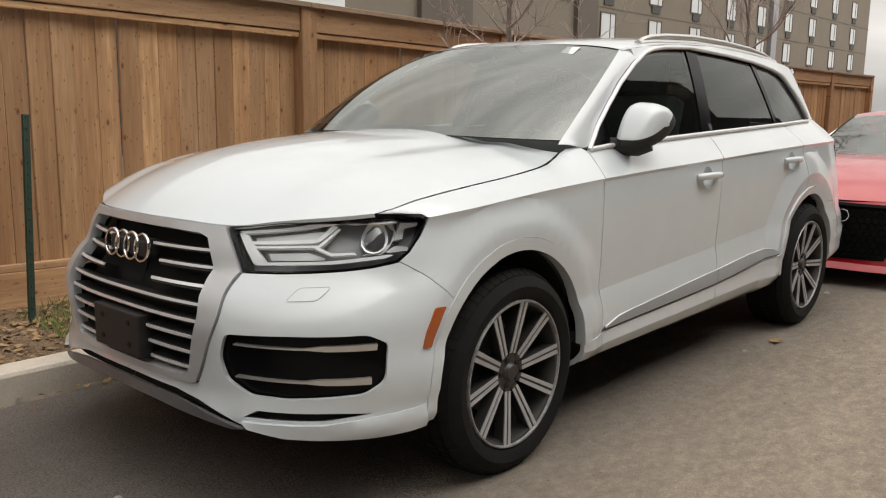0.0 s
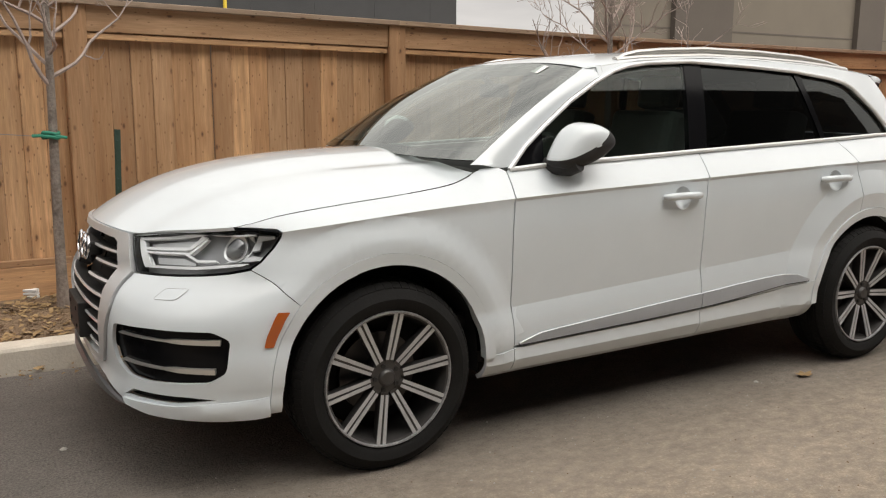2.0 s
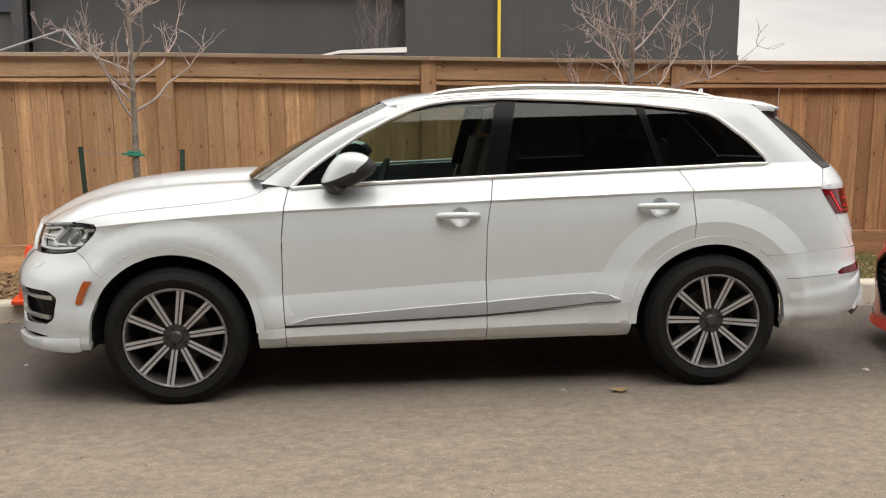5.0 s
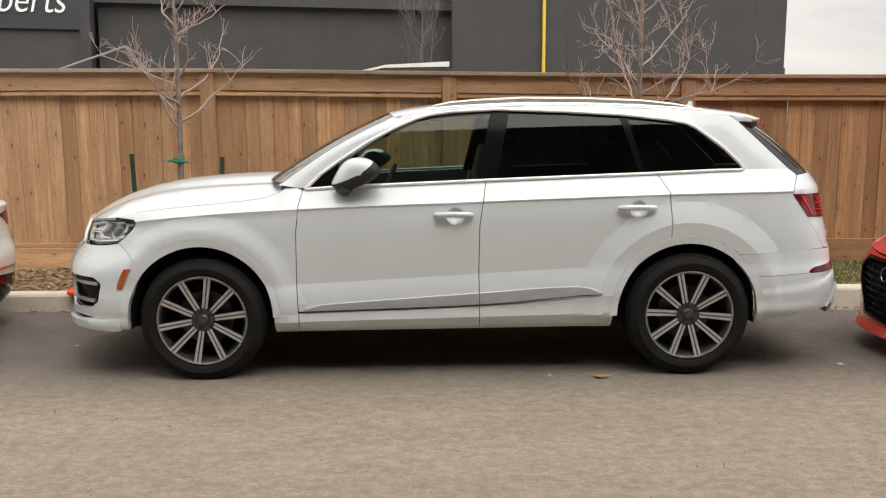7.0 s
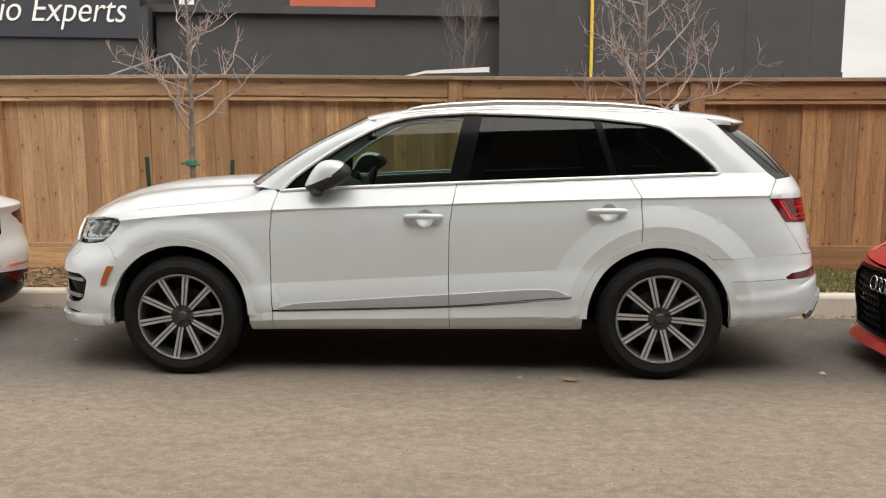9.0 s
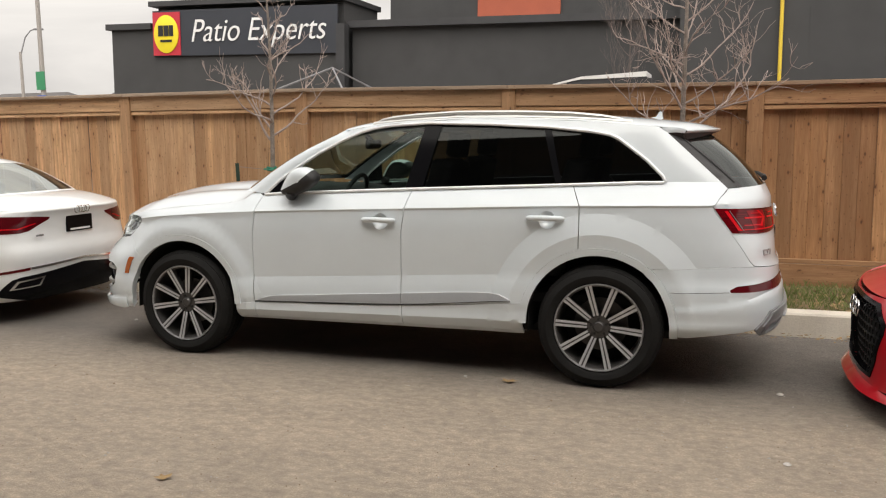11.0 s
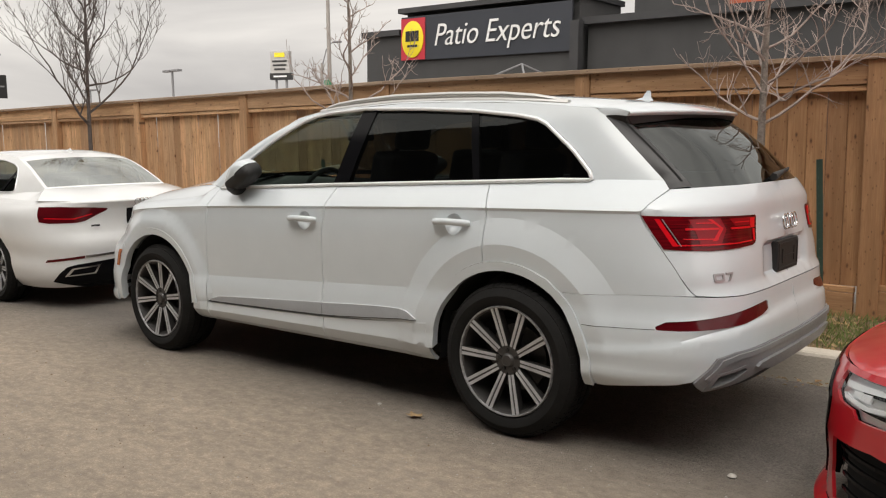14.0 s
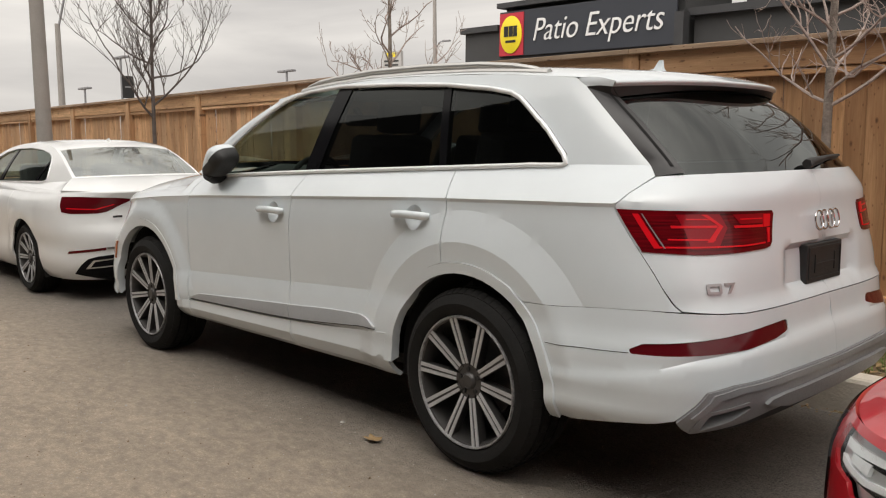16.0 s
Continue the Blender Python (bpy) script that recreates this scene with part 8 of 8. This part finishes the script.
# ---- litter on the asphalt ----
LEAF_TEXT, PEBBLE_TEXT = "curled tan fallen leaf on the asphalt", "small pale pebble on the asphalt"
LITTER = ((2.455, -1.01, 0.045, DRY, "fallen_leaf", LEAF_TEXT), (2.15, -0.955, 0.014, STONE_BIT, "pebble", PEBBLE_TEXT), (3.055, -0.925, 0.026, DRY, "fallen_leaf", LEAF_TEXT), (1.318, -2.94, 0.035, DRY, "fallen_leaf", LEAF_TEXT),
          (4.055, -0.785, 0.022, STONE_BIT, "pebble", PEBBLE_TEXT), (-1.076, -0.135, 0.016, STONE_BIT, "pebble", PEBBLE_TEXT), (4.028, -1.92, 0.020, STONE_BIT, "pebble", PEBBLE_TEXT))
for i, (x, y, s, mat, nm, lb) in enumerate(LITTER):
    rnd = random.Random(i)
    if nm == "pebble":
        ob = part("pebble", Geo().lathe([(0.001, 0.5 * s), (0.6 * s, 0.35 * s), (s, 0.0), (0.7 * s, -0.2 * s)], 8, pose(0, 0, 0, 90, 0, 0)), mat, smooth=60)
    else:
        n = 9
        pts = [(s * (1 + 0.35 * math.cos(5 * a)) * math.cos(a), s * 0.7 * (1 + 0.3 * math.cos(5 * a)) * math.sin(a)) for a in (2 * math.pi * j / 20 for j in range(20))]
        g = Geo()
        g.add([(0, 0, 0.012)] + [(a, b, 0.003 + 4.0 * a * a + 2 * abs(b) * rnd.random() * 0.2) for a, b in pts], [(0, j + 1, (j + 1) % 20 + 1) for j in range(20)])
        ob = part("fallen_leaf", g, mat, smooth=60)
    ob.matrix_basis = pose(x, y, gutter(x, y) + 0.004, 0, 0, 70 * i)
    tagged(ob, lb, nm.split("_")[-1], "litter")

# ---- loose grit on the drive ----
rnd = random.Random(12)
pale_grit, dark_grit = Geo(), Geo()
for k in range(5200):
    x, y = rnd.uniform(-4.5, 8.0), -0.7 - 4.6 * rnd.random() ** 0.9
    r, a = rnd.uniform(0.002, 0.0055) * (1.7 if rnd.random() < 0.05 else 1.0), rnd.uniform(0, 6.28)
    z = gutter(x, y)
    ring = [(x + r * math.cos(a + 2.1 * q) * rnd.uniform(0.7, 1.3), y + r * math.sin(a + 2.1 * q), z) for q in range(3)]
    (pale_grit if k % 3 else dark_grit).add(ring + [(x, y, z + r * 0.9)], [(0, 1, 3), (1, 2, 3), (2, 0, 3)])
tagged(part("loose_grit", pale_grit, STONE_BIT), "pale loose grit scattered over the asphalt", "grit", kind="stuff")
tagged(part("dark_grit", dark_grit, SOIL), "dark brown crumbs scattered over the asphalt", "grit", kind="stuff")

# ---- verge growth ----
rnd = random.Random(4)
g, dry = Geo(), Geo()
for _ in range(34000):
    x = rnd.uniform(-7, 9)
    y = rnd.uniform(1.26, 2.3)
    lush = noise.noise((x * 0.55, y * 0.9, 2.0)) + 0.35 * (y - 1.75) + (0.45 if x > 3.0 else 0) - (0.55 if -3.2 < x < -0.55 else 0)
    if lush < 0.05 + rnd.uniform(-0.1, 0.2):
        continue
    z = verge_z(x, y) - 0.01
    hgt, a, w = rnd.uniform(0.03, 0.085), rnd.uniform(0, 6.28), rnd.uniform(0.0018, 0.0035)
    dx, dy = math.cos(a), math.sin(a)
    b = rnd.uniform(0.2, 0.8) * hgt
    g.add([(x - dy * w, y + dx * w, z), (x + dy * w, y - dx * w, z), (x + dx * b * 0.5 + dy * w * 0.6, y + dy * b * 0.5 - dx * w * 0.6, z + hgt * 0.65), (x + dx * b, y + dy * b, z + hgt)], [(0, 1, 2), (0, 2, 3)])
tagged(part("grass", g, GRASS), "thin green and yellowing verge grass", "grass", kind="stuff")
for _ in range(9000):
    x, y = rnd.uniform(-7, 9), rnd.uniform(1.255, 2.28)
    s, a, t = rnd.uniform(0.008, 0.028), rnd.uniform(0, 6.28), rnd.uniform(-0.9, 0.9)
    z = verge_z(x, y) + rnd.uniform(0.0, 0.018)
    ca, sa = math.cos(a), math.sin(a)
    q = [(-s, -s * 0.5), (s, -s * 0.35), (s * 0.9, s * 0.4), (-s * 0.8, s * 0.5)]
    dry.add([(x + u * ca - v * sa, y + u * sa + v * ca, z + u * t * 0.5 + v * 0.3) for u, v in q], [(0, 1, 2, 3)])
tagged(part("leaf_litter", dry, DRY), "dry leaves and bark chips on the verge", "leaf litter", kind="stuff")
crumbs, loose = Geo(), Geo()
RUST_LEAF = speckled("rust_leaf", (0.30, 0.09, 0.05), (0.18, 0.08, 0.04), 0.7, 20.0, 60.0, 0.1)
for _ in range(900):
    x, y = rnd.uniform(-6, 9), rnd.gauss(1.02, 0.07)
    if y > 1.09:
        continue
    s = rnd.uniform(0.006, 0.02)
    a = rnd.uniform(0, 6.28)
    z = gutter(x, y) + 0.003
    ca, sa = math.cos(a) * s, math.sin(a) * s
    crumbs.add([(x - ca, y - sa, z), (x + sa * 0.6, y - ca * 0.6, z + s * 0.4), (x + ca, y + sa, z + s * 0.2), (x - sa * 0.6, y + ca * 0.6, z + s * 0.5)], [(0, 1, 2, 3)])
tagged(part("gutter_debris", crumbs, DRY), "dry leaf crumbs along the kerb gutter", "debris", kind="stuff")

for _ in range(170):
    x, y = rnd.uniform(-4.5, 7.5), rnd.gauss(1.03, 0.045)
    if y > 1.085:
        continue
    s, a = rnd.uniform(0.014, 0.034), rnd.uniform(0, 6.28)
    z = gutter(x, y) + 0.004
    ca, sa = math.cos(a) * s, math.sin(a) * s
    loose.add([(x - ca, y - sa, z + s * 0.2), (x + sa * 0.7, y - ca * 0.7, z), (x + ca, y + sa, z + s * 0.5), (x - sa * 0.6, y + ca * 0.6, z + s * 0.3), (x, y, z + s * 0.12)], [(0, 1, 4), (1, 2, 4), (2, 3, 4), (3, 0, 4)])
tagged(part("gutter_leaves", loose, DRY), "curled dry leaves in the kerb gutter", "leaves", kind="stuff")
vent = thing("drain_vent", pose(-1.03, 2.17, 0.14, 0, 0, -30), "white slatted plastic drain vent at the foot of the fence", "vent")
for i in range(4):
    part("slat", Geo().box(-0.055, 0.055, -0.02, 0.02, 0.022 * i, 0.022 * i + 0.017), WHITE_CLAD, vent, bevel=0.003)
part("back", Geo().box(-0.05, 0.05, 0.0, 0.018, -0.02, 0.084), WHITE_CLAD, vent)
weed = thing("weed", pose(-1.52, 1.72, 0.14), "small weed with reddish and green leaves on the verge", "plant")
stalks, leaves_r, leaves_g = Geo(), Geo(), Geo()
for i in range(34):
    a, r, h = rnd.uniform(0, 6.28), rnd.uniform(0.02, 0.10), rnd.uniform(0.05, 0.24)
    tip = Vector((r * math.cos(a), r * math.sin(a), h))
    stalks.tube([(0, 0, 0), tuple(tip * 0.55 + Vector((0, 0, 0.02))), tuple(tip)], 0.0018, 3, cap=False)
    s, b = rnd.uniform(0.015, 0.03), rnd.uniform(0, 6.28)
    d, e = Vector((math.cos(b), math.sin(b), rnd.uniform(-0.4, 0.4))) * s, Vector((-math.sin(b), math.cos(b), rnd.uniform(-0.3, 0.5))) * s * 0.5
    (leaves_r if i % 3 else leaves_g).add([tuple(tip), tuple(tip + d * 0.5 + e), tuple(tip + d), tuple(tip + d * 0.5 - e)], [(0, 1, 2), (0, 2, 3)])
part("stalks", stalks, DRY, weed)
part("red_leaves", leaves_r, RUST_LEAF, weed)
part("green_leaves", leaves_g, GRASS, weed)

# ---- hotel windows ----
for row in range(4):
    for col in range(9):
        x, z = 23.9 + col * 6.9, 6.2 + row * 3.0
        w = new("window")
        w.parent = hotel
        w.location = (x, -0.02, z)
        part("pane", Geo().box(0, 1.9, -0.02, 0.0, 0, 1.75), FAR_GLASS, w)
        part("frame", Geo().box(-0.1, 2.0, -0.06, -0.022, -0.1, 0.0).box(-0.1, 2.0, -0.06, -0.022, 1.75, 1.85).box(-0.1, 0.0, -0.06, -0.022, 0, 1.75).box(1.9, 2.0, -0.06, -0.022, 0, 1.75).box(1.2, 1.28, -0.05, -0.022, 0, 1.75), TAUPE_DARK, w)
        part("air_vent", Geo().box(0.3, 1.6, -0.08, -0.022, -0.65, -0.14), FAR_GRILLE, w)

# ---- fence boards ----
board_meshes = []
for i in range(6):
    g = Geo().box(-0.0685, 0.0685, 0, 0.018, 0, 1.46, 0.0045)
    board_meshes.append(g.mesh("board"))
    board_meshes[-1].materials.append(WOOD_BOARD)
rnd = random.Random(9)
for a, b in zip(POST_X, POST_X[1:]):
    n = 16
    wd = (b - a - 0.14) / n
    for i in range(n):
        ob = new("board", board_meshes[rnd.randrange(6)])
        ob.parent = fence
        cx = a + 0.07 + wd * (i + 0.5)
        k = (wd - 0.0004) / 0.137
        ob.matrix_basis = pose(cx, 0.076 + rnd.uniform(0, 0.020), 0.38, rnd.uniform(-0.25, 0.25), rnd.uniform(-0.03, 0.03), rnd.uniform(-2.4, 2.4)) @ Matrix.Diagonal((k, 1, (fence_top(cx) - 0.10 - 0.38) / 1.46, 1))
